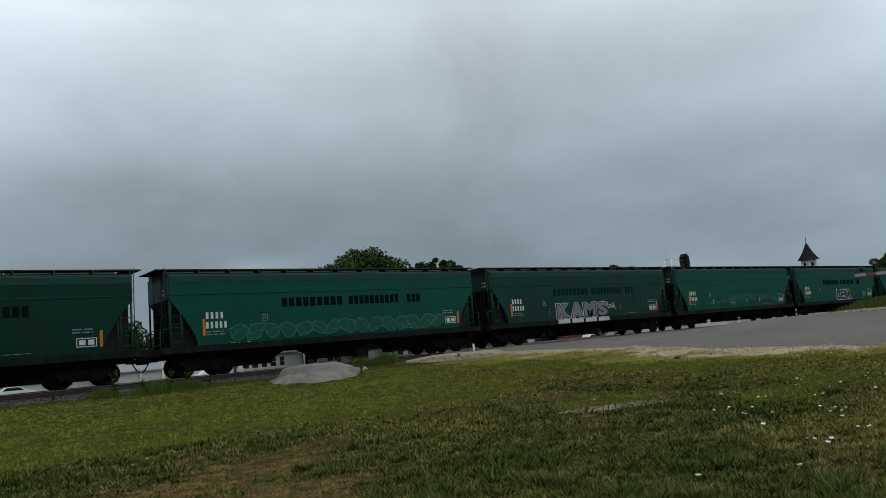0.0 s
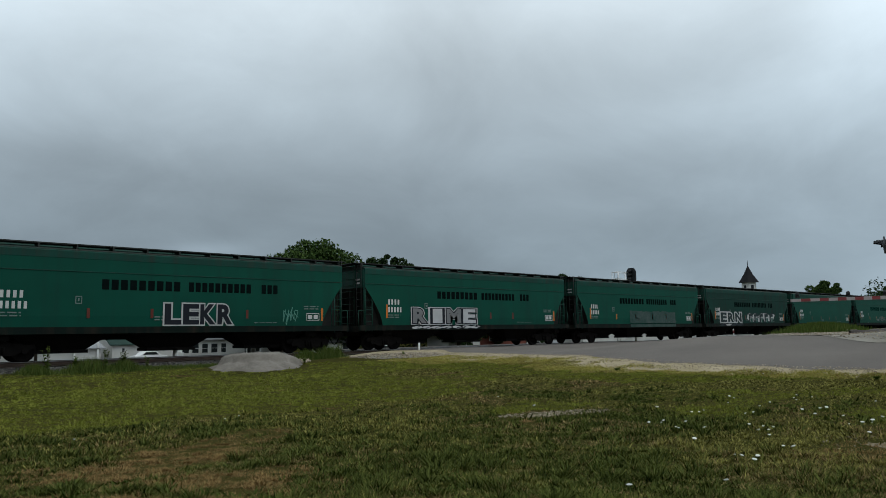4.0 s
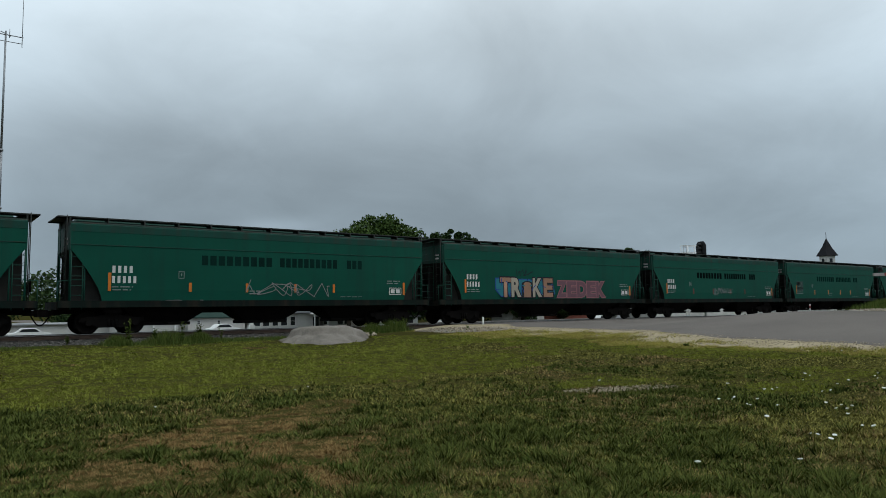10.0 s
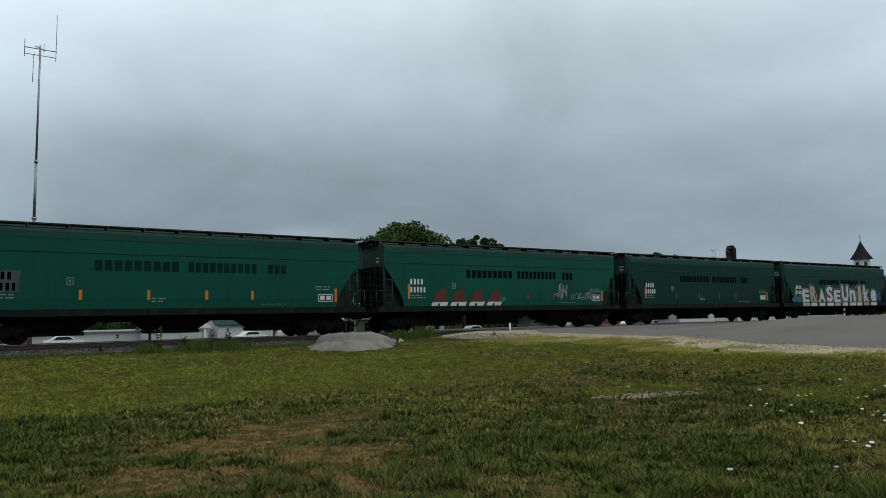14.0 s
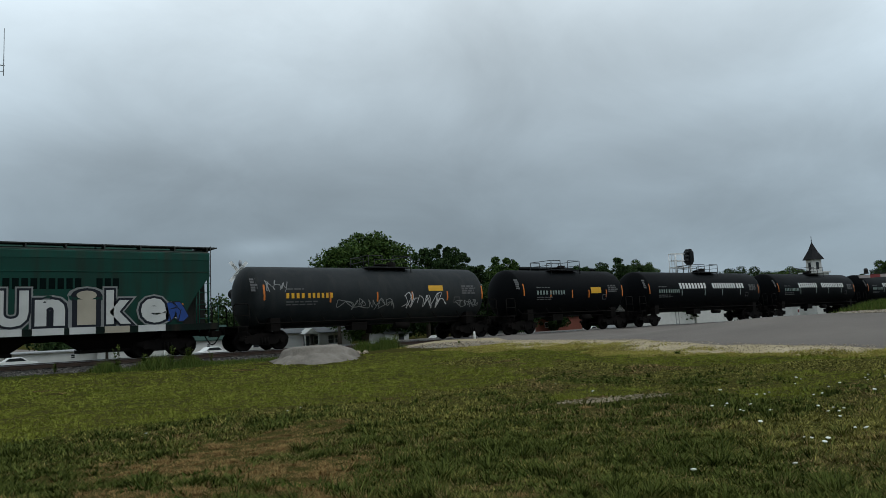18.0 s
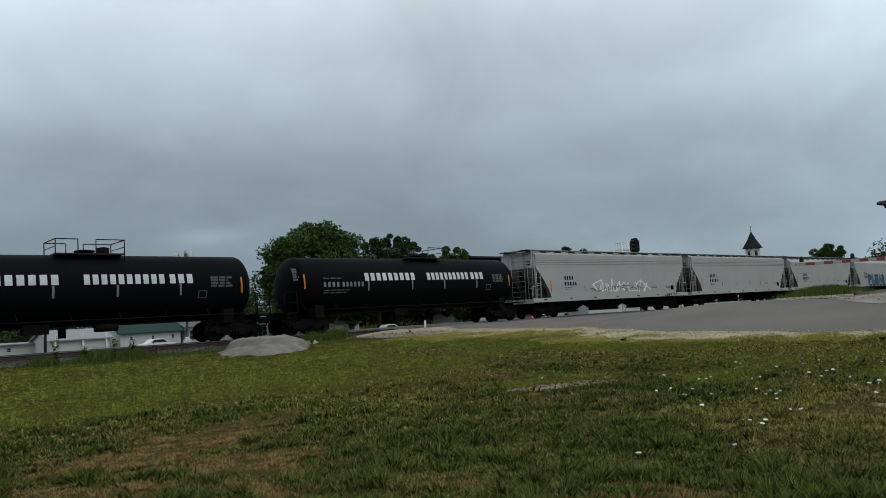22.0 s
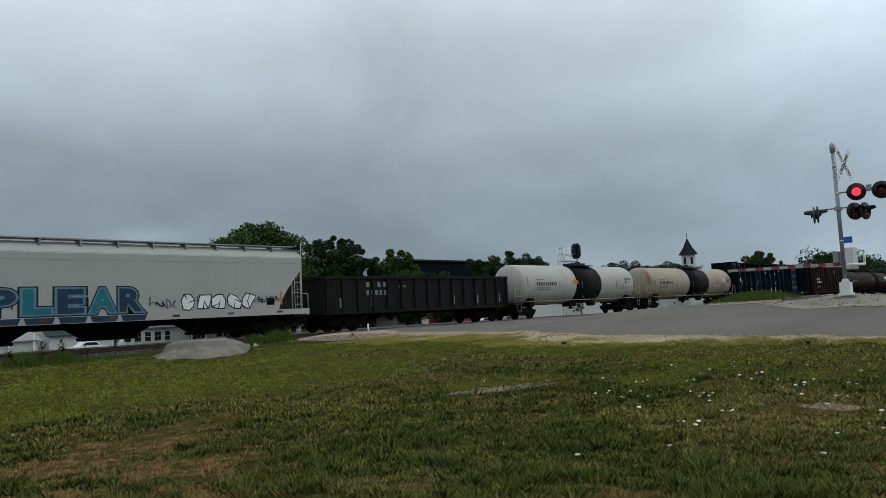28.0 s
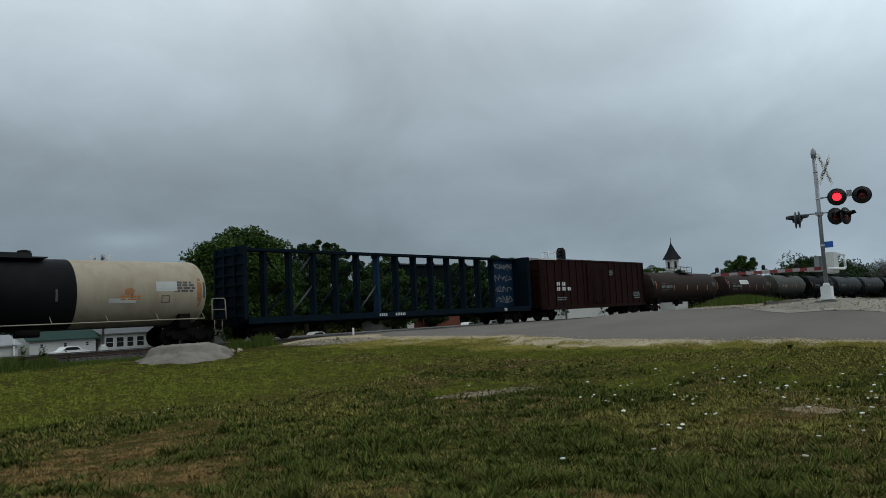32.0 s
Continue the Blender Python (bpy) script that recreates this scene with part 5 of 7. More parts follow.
sprayed_word(greens[15], "Unike", 0.6, 7.1, 1.3, 3.0, ["wash", "wash", "sand"], "night", "huge white graffiti letter with black outline", (1, 4), halo="haze")
for k in range(10):
    q = -5.8 + 1.29 * k
    decal("graffiti_drip", [(q, q + (0.95 if k % 3 else 1.1), 1.10, 1.37)], "spray_wash" if k % 4 else "spray_sand", greens[15], lambda z: -1.612, "white lower part of the letters")

t1 = couple(tank("tank_car", 16.8, "grey_tank", "dusty dark grey tank car with white scribbles", seed=1, ink="amber", marks=(4, 6)), 278.5, 295.3)
tank_face = lambda z: -math.sqrt(max(1.52 ** 2 - (z - 2.52) ** 2, 0.02)) - 0.004
scrawl(t1, -6.4, -5.2, 2.7, 3.3, 4, "haze", 31, tank_face)
scrawl(t1, -2.6, 1.0, 1.75, 2.35, 9, "haze", 32, tank_face)
scrawl(t1, 1.2, 4.2, 1.75, 2.65, 9, "silver", 33, tank_face)
scrawl(t1, 4.9, 6.6, 1.75, 2.2, 6, "haze", 34, tank_face)
decal("placard", [(3.0, 4.0, 2.7, 3.0)], "amber", t1, tank_face, "amber warning panel")
t2 = couple(tank("tank_car", 12.8, "black_tank", "short black tank car with an amber panel", seed=2, marks=(4, 6)), 295.3, 308.1)
decal("placard", [(1.6, 2.6, 2.45, 2.85)], "amber", t2, tank_face, "amber warning panel")
longs = []
for k in range(3):
    longs.append(couple(tank("tank_car", 18.4, "black_tank", "long black tank car with bold white company lettering", seed=3 + k, marks=(4, 6), company=True), 308.1 + 18.4 * k, 326.5 + 18.4 * k))
w1 = couple(hopper("hopper_car", 20.3, "white", "grey-white covered hopper car with faded scribbles", 5, False, 41), 363.3, 383.6)
scrawl(w1, -2.9, 0.3, 1.5, 2.6, 6, "ghost", 42, width=0.075, label="faded white sprayed letters")
scrawl(w1, -3.2, 3.4, 1.6, 2.1, 7, "night", 142, width=0.025, label="thin black sprayed scribble")
scrawl(w1, 0.3, 4.4, 1.5, 2.5, 6, "ghost", 43, width=0.075, label="faded white sprayed letters")
decal("mark_patch", [(-6.85, -4.75, 1.9, 2.95)], "spray_steel", w1, lambda z: CAR_Y + 0.002, "repainted grey panel behind the mark")
scrawl(w1, 6.6, 8.2, 1.1, 1.34, 6, "night", 144, lambda z: -1.605, width=0.05, label="black scribble on the sill")
w2 = couple(hopper("hopper_car", 20.0, "white", "clean grey-white covered hopper car", 5, False, 43), 383.6, 403.6)
w3 = couple(hopper("hopper_car", 18.5, "white", "grey-white covered hopper car with rust spots", 6, False, 45, ribs=False), 403.6, 422.1)
w4 = couple(hopper("hopper_car", 20.2, "white", "grey-white covered hopper car with blue graffiti", 5, False, 47, ribs=False), 422.1, 442.3)
sprayed_word(w4, "PLEAR", -4.9, 1.4, 1.38, 2.62, ["navy", "teal"], "sky", "rounded blue graffiti letter with pale and black outlines", halo="night")
for k in range(5):
    q = -4.8 + 1.25 * k
    bm = bmesh.new()
    prism(bm, [(q + 0.15, 1.10), (q + 0.05, 1.35), (q + 1.2, 1.35), (q + 1.1, 1.10)], "y", -1.614, -1.609)
    part("letter_foot", bm, "spray_navy", w4, "dark lower part of the letter")
spray(w4, 2.95, 6.8, 1.42, 2.25, 5, ["ghost"], "slate", 49, label="thin black outlined letter", wide=0.5)
scrawl(w4, 1.6, 2.7, 1.55, 2.0, 5, "night", 149, width=0.03, label="thin black sprayed scribble")
scrawl(w4, 7.0, 8.2, 1.7, 2.05, 5, "night", 150, width=0.03, label="thin black sprayed scribble")
couple(gondola("gondola_car", 17.1), 442.3, 459.4)
c1 = couple(tank("tank_car", 18.8, "cream_tank", "cream white tank car with a broad black band", band=1.85, band_at=0.65, seed=51, ink="ink_black"), 459.4, 478.2)
c2 = couple(tank("tank_car", 21.0, "buff_tank", "stained cream tank car with a broad black band", band=2.25, band_at=0.95, seed=53, ink="ink_black"), 478.65, 499.65)
def stain(parent, x, z, rx, rz, key, seed, label):
    """A ragged rust stain on a tank's near side."""
    bm = bmesh.new()
    n, rows = 26, []
    for s in (0.02, 0.5, 1.0):
        row = []
        for i in range(n):
            a = 2 * math.pi * i / n
            f = s * (1 + 0.30 * noise.noise((math.cos(a) * 2 + seed, math.sin(a) * 2, 0)) + 0.16 * noise.noise((math.cos(a) * 6, math.sin(a) * 6 + seed, 1)))
            q = z + rz * f * math.sin(a)
            row.append(bm.verts.new((x + rx * f * math.cos(a), tank_face(q) - 0.004, q)))
        rows.append(row)
    for p, q in zip(rows, rows[1:]):
        for i in range(n):
            bm.faces.new((p[i], p[(i + 1) % n], q[(i + 1) % n], q[i]))
    part("rust_stain", bm, "spray_" + key, parent, label)


stain(c2, -9.22, 3.05, 0.17, 0.75, "rust", 1, "orange rust stain on the tank end")
stain(c2, -8.45, 2.45, 0.05, 0.35, "rust", 2, "thin rust run down the tank")
stain(c2, 8.70, 2.5, 0.13, 0.7, "rust", 3, "orange rust stain on the tank end")
stain(c2, 5.4, 2.55, 0.22, 0.16, "rust", 4, "small rust mark")
decal("placard", lines_cells(5.0, 2.3, 1.1, 2, 0.07, 0.13, seed=8), "orange", c2, tank_face, "faded orange stencil")
decal("paint_patch", [(-4.55, -3.65, 2.35, 2.75)], "spray_sand", c2, tank_face, "pale repainted patch")
decal("paint_patch", [(4.5, 5.7, 2.05, 2.25)], "spray_wash", c2, tank_face, "white repainted patch")
decal("placard", [(-1.75, -0.95, 2.52, 2.8)], "orange", c1, tank_face, "orange warning panel")
decal("data_plate", [(6.6, 7.5, 2.35, 2.9)], "spray_wash", c1, tank_face, "white data panel")
decal("data_plate", [(6.6, 7.6, 2.55, 3.0)], "spray_wash", c2, tank_face, "white data panel")
couple(centre_beam("lumber_car", 25.2), 499.85, 525.1)
couple(boxcar("boxcar", 18.4), 525.1, 543.5)
couple(tank("tank_car", 18.4, "brown_tank", "rusty dark brown tank car", seed=61), 543.5, 561.9)
p = couple(tank("tank_car", 17.4, "brown_tank", "brown-grey tank car with a white name panel", seed=63), 561.9, 579.3)
decal("name_panel", [(-3.4, -0.6, 2.75, 3.25)], "ink_white", p, tank_face, "white name panel")
at = 579.3
for k, (paint, n) in enumerate((("olive_tank", 15.0), ("black_tank", 15.0), ("grey_tank", 18.0), ("grey_tank", 18.0), ("black_tank", 17.0), ("brown_tank", 18.0), ("grey_tank", 18.0))):
    couple(tank("tank_car", n, paint, {"olive_tank": "olive-grey steel tank car", "black_tank": "plain black steel tank car", "grey_tank": "dusty dark grey tank car", "brown_tank": "rusty dark brown tank car"}[paint], seed=70 + k), at, at + n)
    at += n


# the lettering and the sprayed paint sit a little towards the leading end of their cars
PAINTED = {"car_mark", "small_print", "data_panel", "class_mark", "letter_bar", "reflector", "graffiti", "graffiti_drip", "graffiti_letter", "letter_foot", "mark_patch", "data_plate", "placard", "sill_reflector", "paint_patch", "graffiti_stroke"}
for car in greens + [w1, w2, w3, w4] + longs:
    for o in car.children:
        if o.name.split(".")[0] in PAINTED:
            o.location.x -= 0.3


# ---- crossing signals ----
def facing(d):
    """Turn so that local -y points along the heading d (degrees from +x)."""
    return Matrix.Rotation(radians(d + 90), 4, "Z")


def lamp_unit(parent, at, heading, lit, shell="black"):
    """A flashing-light unit: round background, hood, lens."""
    m = Matrix.Translation(at) @ facing(heading)
    bm = bmesh.new()
    lathe(bm, [(0.0, 0.305), (0.02, 0.31), (0.03, 0.30), (0.035, 0.17)], 28, "y")
    lathe(bm, [(0.03, 0.16), (0.16, 0.13), (0.2, 0.06)], 16, "y")
    u = part("lamp_unit", bm, shell, parent, "round black flashing-light unit")
    u.matrix_basis = m
    bm = bmesh.new()
    k = 14
    rows = []
    for depth in (0.0, -0.30):
        row = []
        for i in range(k + 1):
            a = radians(-25 + 230 * i / k)
            if depth and (i < 3 or i > k - 3):
                row.append(bm.verts.new((0.165 * math.cos(a), -0.08, 0.165 * math.sin(a))))
            else:
                row.append(bm.verts.new((0.165 * math.cos(a), depth, 0.165 * math.sin(a))))
        rows.append(row)
    for i in range(k):
        bm.faces.new((rows[0][i], rows[0][i + 1], rows[1][i + 1], rows[1][i]))
    bmesh.ops.solidify(bm, geom=bm.faces[:], thickness=0.006)
    part("hood", bm, shell, u)
    bm = bmesh.new()
    lathe(bm, [(-0.045, 0.02), (-0.035, 0.10), (-0.01, 0.145), (0.01, 0.148)], 24, "y")
    part("lens", bm, "red_lit" if lit else "red_dark", u, "lit red lens" if lit else "unlit dark red lens")
    return u


def crossbuck(parent, at, heading, size=1.22):
    m = Matrix.Translation(at) @ facing(heading)
    blades = []
    for ang, words in ((-50, "CROSSING"), (50, "RAIL  ROAD")):
        bm = bmesh.new()
        turn = Matrix.Rotation(radians(ang), 4, "Y")
        box(bm, -size / 2, size / 2, -0.008 if ang > 0 else 0.002, 0.0 if ang > 0 else 0.01, -0.10, 0.10, 0, turn)
        b = part("crossbuck_blade", bm, "white_paint", parent, "white crossbuck blade with black words")
        b.matrix_basis = m
        cu = bpy.data.curves.new("crossbuck_lettering", "FONT")
        cu.body, cu.size, cu.align_x, cu.align_y, cu.extrude = words, 0.2, "CENTER", "CENTER", 0.001
        text = bpy.data.objects.new("crossbuck_lettering", cu)
        scene.collection.objects.link(text)
        me = bpy.data.meshes.new_from_object(text)
        bpy.data.objects.remove(text)
        me.materials.clear()
        me.materials.append(M["black"])
        o = part("crossbuck_lettering", me, None, b)
        o.matrix_basis = Matrix.Translation((0, -0.012, 0)) @ turn @ Matrix.Rotation(radians(90), 4, "X")
    return blades


def signal_mast(name, m, height, label):
    s = thing(name, m, label, "crossing signal", "crossing signals")
    bm = bmesh.new()
    rod(bm, (0, 0, 0.3), (0, 0, height), 0.068, 18)
    part("mast", bm, "galv", s, "galvanised round mast")
    bm = bmesh.new()
    lathe(bm, [(height - 0.05, 0.09), (height + 0.10, 0.10), (height + 0.22, 0.085), (height + 0.30, 0.03)], 14, "z")
    part("bell", bm, "galv", s, "grey crossing bell on the mast top")
    bm = bmesh.new()
    box(bm, -0.17, 0.17, -0.17, 0.17, -0.05, 0.42)
    box(bm, -0.21, 0.21, -0.21, 0.21, -0.05, 0.04)
    lathe(bm, [(0.42, 0.13), (0.48, 0.11), (0.54, 0.09)], 14, "z")
    part("base", bm, "white_paint", s, "white cast junction box")
    bm = bmesh.new()
    box(bm, -0.34, 0.34, -0.34, 0.34, -0.7, -0.09)
    part("foundation", bm, "concrete", s)
    return s


MAST = (28.0, 7.17, 1.52)
near = signal_mast("crossing_signal", pose(*MAST), 5.15, "galvanised crossing mast with crossbuck, red lamps and striped gate arm")
crossbuck(near, (0.06, -0.30, 4.62), 257, 1.36)
bm = bmesh.new()
pipe(bm, [(0, 0, 3.60), (0.10, -0.42, 3.62), (0.34, -1.40, 3.62)], 0.03, 8)
box(bm, 0.14, 0.26, -1.05, -0.90, 3.56, 3.78)
part("upper_crossarm", bm, "galv", near)
lamp_unit(near, (0.08, -0.60, 3.58), 193, True)
lamp_unit(near, (0.26, -1.35, 3.56), 193, False)
bm = bmesh.new()
pipe(bm, [(-0.24, 1.0, 3.06), (0.2, -0.86, 3.06)], 0.026, 8)
box(bm, -0.13, 0.13, -0.10, 0.10, 2.98, 3.10)
part("lower_crossarm", bm, "galv", near)
lamp_unit(near, (-0.10, 0.80, 2.90), 112, False, "signal_grey")
lamp_unit(near, (-0.20, 0.62, 2.90), 292, False, "signal_grey")
lamp_unit(near, (0.10, -0.50, 2.90), 228, False)
lamp_unit(near, (0.20, -0.80, 2.88), 250, False)
bm = bmesh.new()
box(bm, -0.02, 0.02, 0.02, 0.34, 1.80, 2.02, 0, Matrix.Rotation(radians(190), 4, "Z"))
part("notice_plate", bm, "blue_sign", near, "small blue notice plate")
bm = bmesh.new()
for i in range(3):
    box(bm, -0.024, -0.020, 0.04, 0.30, 1.84 + 0.07 * i, 1.87 + 0.07 * i, 0, Matrix.Rotation(radians(190), 4, "Z"))
part("notice_text", bm, "white_paint", near)
# gate machine and arm
ARM = math.degrees(math.atan2(0.304, -0.953))
gm = Matrix.Rotation(radians(ARM), 4, "Z")
bm = bmesh.new()
box(bm, -0.17, 0.17, 0.16, 0.44, 0.86, 1.62, 0, gm)
bmesh.ops.bevel(bm, geom=bm.edges[:], offset=0.03, segments=2, affect="EDGES")
machine = part("gate_machine", bm, "trim", near, "pale grey gate mechanism box")
bm = bmesh.new()
box(bm, -0.12, 0.12, -0.30, -0.10, 1.00, 1.52, 0, gm)
part("gear_case", bm, "galv", machine)
for z in (1.12, 1.34):
    bm = bmesh.new()
    rod(bm, gm @ Vector((-0.18, 0.30, z)), gm @ Vector((-0.22, 0.30, z)), 0.06, 12)
    part("cover_plate", bm, "galv", machine)
for y in (-0.36, 0.49):
    bm = bmesh.new()
    pipe(bm, [gm @ Vector(p) for p in ((0.60, y, 1.02), (-0.40, y, 1.02), (-0.44, y, 1.10), (-0.44, y, 1.46), (-0.38, y, 1.52), (-0.15, y, 1.52))], 0.045, 8)
    part("counterweight", bm, "white_paint", machine, "white counterweight bracket")
for z in (1.85, 2.95, 3.55, 4.55):
    bm = bmesh.new()
    lathe(bm, [(z, 0.076), (z + 0.07, 0.076)], 18, "z")
    part("mast_clamp", bm, "alu", near, "steel clamp band on the mast")
arm = thing("gate_arm", Matrix.Translation((MAST[0], MAST[1], MAST[2] + 1.07)) @ gm @ Matrix.Rotation(radians(1.6), 4, "Y"), "lowered red and white striped crossing gate arm", "gate arm")
for i in range(14):
    bm = bmesh.new()
    h = 0.062 - 0.0015 * i
    box(bm, 0.25 + 0.41 * i, 0.66 + 0.41 * i - 0.001, -0.022, 0.022, -h, h)
    part("stripe", bm, "red_paint" if i % 2 == 0 else "arm_white", arm)
for x in (1.6, 3.4, 5.7):
    bm = bmesh.new()
    box(bm, x - 0.05, x + 0.05, -0.04, 0.04, 0.07, 0.12)
    lathe(bm, [(0.12, 0.06), (0.2, 0.06), (0.24, 0.03)], 10, "z", (x, 0, 0))
    part("arm_lamp", bm, "black", arm, "small dark gate-arm lamp")

FAR = (15.9, 40.0, 0.35)
far = signal_mast("crossing_signal", pose(*FAR), 5.2, "crossing mast with crossbuck and red lamps beyond the track")
crossbuck(far, (-0.15, -0.12, 4.8), 262, 1.5)
bm = bmesh.new()
pipe(bm, [(-0.55, -0.1, 3.55), (0.55, -0.1, 3.55)], 0.03, 8)
part("upper_crossarm", bm, "galv", far)
lamp_unit(far, (-0.38, -0.15, 3.5), 255, True)
lamp_unit(far, (0.38, -0.15, 3.5), 255, False)
lamp_unit(far, (-0.38, 0.15, 3.5), 80, False)

# railway signal with its platform, past the track
sig = thing("railway_signal", pose(58.6, 38.2, 0.1), "black railway signal head on a mast with a caged platform", "railway signal")
bm = bmesh.new()
rod(bm, (0.2, 0, 0), (0.2, 0, 6.9), 0.09, 12)
part("mast", bm, "alu", sig)
bm = bmesh.new()
prism(bm, [(-0.5, 6.25), (-0.5, 7.1), (-0.28, 7.42), (0.28, 7.42), (0.5, 7.1), (0.5, 6.25), (0.28, 5.95), (-0.28, 5.95)], "x", -0.12, 0.0)
for z in (6.32, 6.72, 7.1):
    lathe(bm, [(-0.5, 0.14), (-0.12, 0.15)], 12, "x", (0, 0, z))
part("signal_head", bm, "black", sig, "black target-shaped signal head")
bm = bmesh.new()
box(bm, -1.9, 0.3, 0.2, 0.9, 5.7, 5.76)
part("platform", bm, "grate_white", sig)
bm = bmesh.new()
for y in (0.2, 0.9):
    for x in (-1.9, -0.8, 0.3):
        rod(bm, (x, y, 4.5), (x, y, 7.0), 0.04)
    for z in (4.5, 5.1, 5.7, 6.35, 7.0):
        rod(bm, (-1.9, y, z), (0.3, y, z), 0.035)
for x in (-1.9, 0.3):
    for z in (4.5, 5.7, 6.35, 7.0):
        rod(bm, (x, 0.2, z), (x, 0.9, z), 0.035)
part("platform_rail", bm, "white_paint", sig)
bm = bmesh.new()
ladder_bm(bm, 0.45, 0.0, 7.0, 18)
part("ladder", bm, "galv", sig).location = (-1.85, 0.5, 0)

# communications pole
pole = thing("antenna_pole", pose(6.75, 85, -1.5), "tall slender grey antenna pole with whip aerials", "antenna pole")
bm = bmesh.new()
rod(bm, (0, 0, 0), (0, 0, 14), 0.20, 14, 0.17)
rod(bm, (0, 0, 14), (0, 0, 20), 0.15, 14, 0.13)
rod(bm, (0, 0, 20), (0, 0, 32.7), 0.11, 12, 0.09)
lathe(bm, [(13.9, 0.24), (14.1, 0.24)], 14, "z")
lathe(bm, [(19.9, 0.20), (20.15, 0.20)], 14, "z")
part("shaft", bm, "galv", pole)
bm = bmesh.new()
rod(bm, (-1.5, 0, 32.3), (1.6, 0, 32.3), 0.05)
rod(bm, (-1.4, 0, 31.6), (1.5, 0, 31.6), 0.04)
rod(bm, (-0.5, -0.5, 32.4), (0.5, 0.5, 32.4), 0.05)
part("antenna_arm", bm, "galv", pole)
for x, z0, z1 in ((-1.45, 31.3, 33.2), (1.5, 31.2, 36.4), (-0.6, 28.6, 31.6), (0.35, 32.0, 33.0)):
    bm = bmesh.new()
    rod(bm, (x, 0, z0), (x, 0, z1), 0.035)
    part("whip_aerial", bm, "galv", pole)


# street utility pole behind the track
up = thing("utility_pole", pose(17.4, 80, -1.4), "weathered wooden utility pole with a crossarm", "utility pole")
bm = bmesh.new()
rod(bm, (0, 0, 0), (0, 0, 9.4), 0.15, 12, 0.10)
part("pole", bm, "bark", up)
bm = bmesh.new()
box(bm, -1.0, 1.0, -0.16, -0.06, 8.55, 8.67)
part("crossarm", bm, "bark", up)
for x in (-0.9, -0.45, 0.45, 0.9):
    bm = bmesh.new()
    lathe(bm, [(8.67, 0.03), (8.74, 0.05), (8.82, 0.03)], 10, "z", (x, -0.11, 0))
    part("insulator", bm, "trim", up)
bm = bmesh.new()
lathe(bm, [(6.9, 0.18), (7.6, 0.18), (7.65, 0.05)], 14, "z", (0.28, -0.1, 0))
part("transformer", bm, "grey_wall", up, "grey pole-mounted transformer can")

# ---- trees ----
def leaf_mesh(name, centres, radii, per, size, material, rng, squash=0.8):
    pts = []
    for c, r in zip(centres, radii):
        d = rng.normal(size=(per, 3))
        d /= np.linalg.norm(d, axis=1)[:, None]
        pts.append(c + d * (r * rng.uniform(0.55, 1.05, (per, 1))) * np.array([1, 1, squash]))
    p = np.concatenate(pts)
    n = len(p)
    u = rng.normal(size=(n, 3)); u /= np.linalg.norm(u, axis=1)[:, None]
    v = np.cross(u, rng.normal(size=(n, 3))); v /= np.linalg.norm(v, axis=1)[:, None]
    s = size * rng.uniform(0.6, 1.3, (n, 1))
    co = np.stack([p - u * s, p + v * s * 0.55, p + u * s, p - v * s * 0.55], 1).reshape(-1, 3)
    me = bpy.data.meshes.new(name)
    me.vertices.add(4 * n)
    me.vertices.foreach_set("co", co.ravel())
    me.loops.add(4 * n)
    me.loops.foreach_set("vertex_index", np.arange(4 * n))
    me.polygons.add(n)
    me.polygons.foreach_set("loop_start", np.arange(0, 4 * n, 4))
    me.update(calc_edges=True)
    me.materials.append(M[material])
    return me


def tree(x, y, height, width, label, seed, clumps=70, per=110, size=0.30, material="leaf", base=None, low=0.22, name="tree", lumps=1.0):
    rng = np.random.default_rng(seed)
    z0 = float(land_z(x, y)) if base is None else base
    t = thing(name, pose(x, y, z0), label, "tree", "trees beyond the railway")
    bm = bmesh.new()
    th = height * 0.45
    rod(bm, (0, 0, -0.3), (0, 0, th), width * 0.03 + 0.1, 9, width * 0.018 + 0.06)
    for i in range(7):
        a, k = i * 2.4 + seed, rng.uniform(0.5, 1.0)
        rod(bm, (0, 0, th * k), (math.cos(a) * width * 0.3, math.sin(a) * width * 0.3, th * k + height * 0.25), width * 0.012 + 0.03, 6, 0.03)
    rod(bm, (0, 0, th), (0.1, 0, height * 0.85), width * 0.018 + 0.05, 7, 0.03)
    part("trunk", bm, "bark", t)
    d = rng.normal(size=(clumps, 3))
    d /= np.linalg.norm(d, axis=1)[:, None]
    rad = rng.uniform(0.35, 1.0, (clumps, 1)) ** 0.5
    mid = height * (0.5 + low / 2)
    per, size = int(per * 2.0), size * 0.72
    c = d * rad * np.array([width * 0.5 - 0.8, width * 0.5 - 0.8, height * (0.5 - low / 2) - 0.6]) + np.array([0, 0, mid])
    r = rng.uniform(0.06, 0.13, clumps) * width * lumps
    part("crown", leaf_mesh("crown", c, r, per, size, material, rng), None, t)
    return t


tree(54.6, 90, 16.8, 17.2, "broad full-leaved green shade tree", 1, 170, 150, 0.32, low=0.08)
tree(49.2, 88, 13.6, 7.6, "smaller dark green leafy tree", 2, 70, 120, 0.3)
tree(77.5, 100, 18.2, 10.5, "upright dark green tree with a pointed crown", 3, 100, 130, 0.3, "leaf_dark", low=0.05, lumps=0.8)
tree(72.0, 98, 16.4, 11.0, "dark green leafy tree crown", 4, 80, 120, 0.3, "leaf_dark", low=0.05)
tree(84.5, 102, 16.4, 10.5, "dark green leafy tree crown", 5, 80, 120, 0.3, "leaf_dark", low=0.05)
tree(63.5, 94, 12.8, 10.5, "dense dark green tree", 17, 80, 120, 0.3, "leaf_dark", low=0.05)
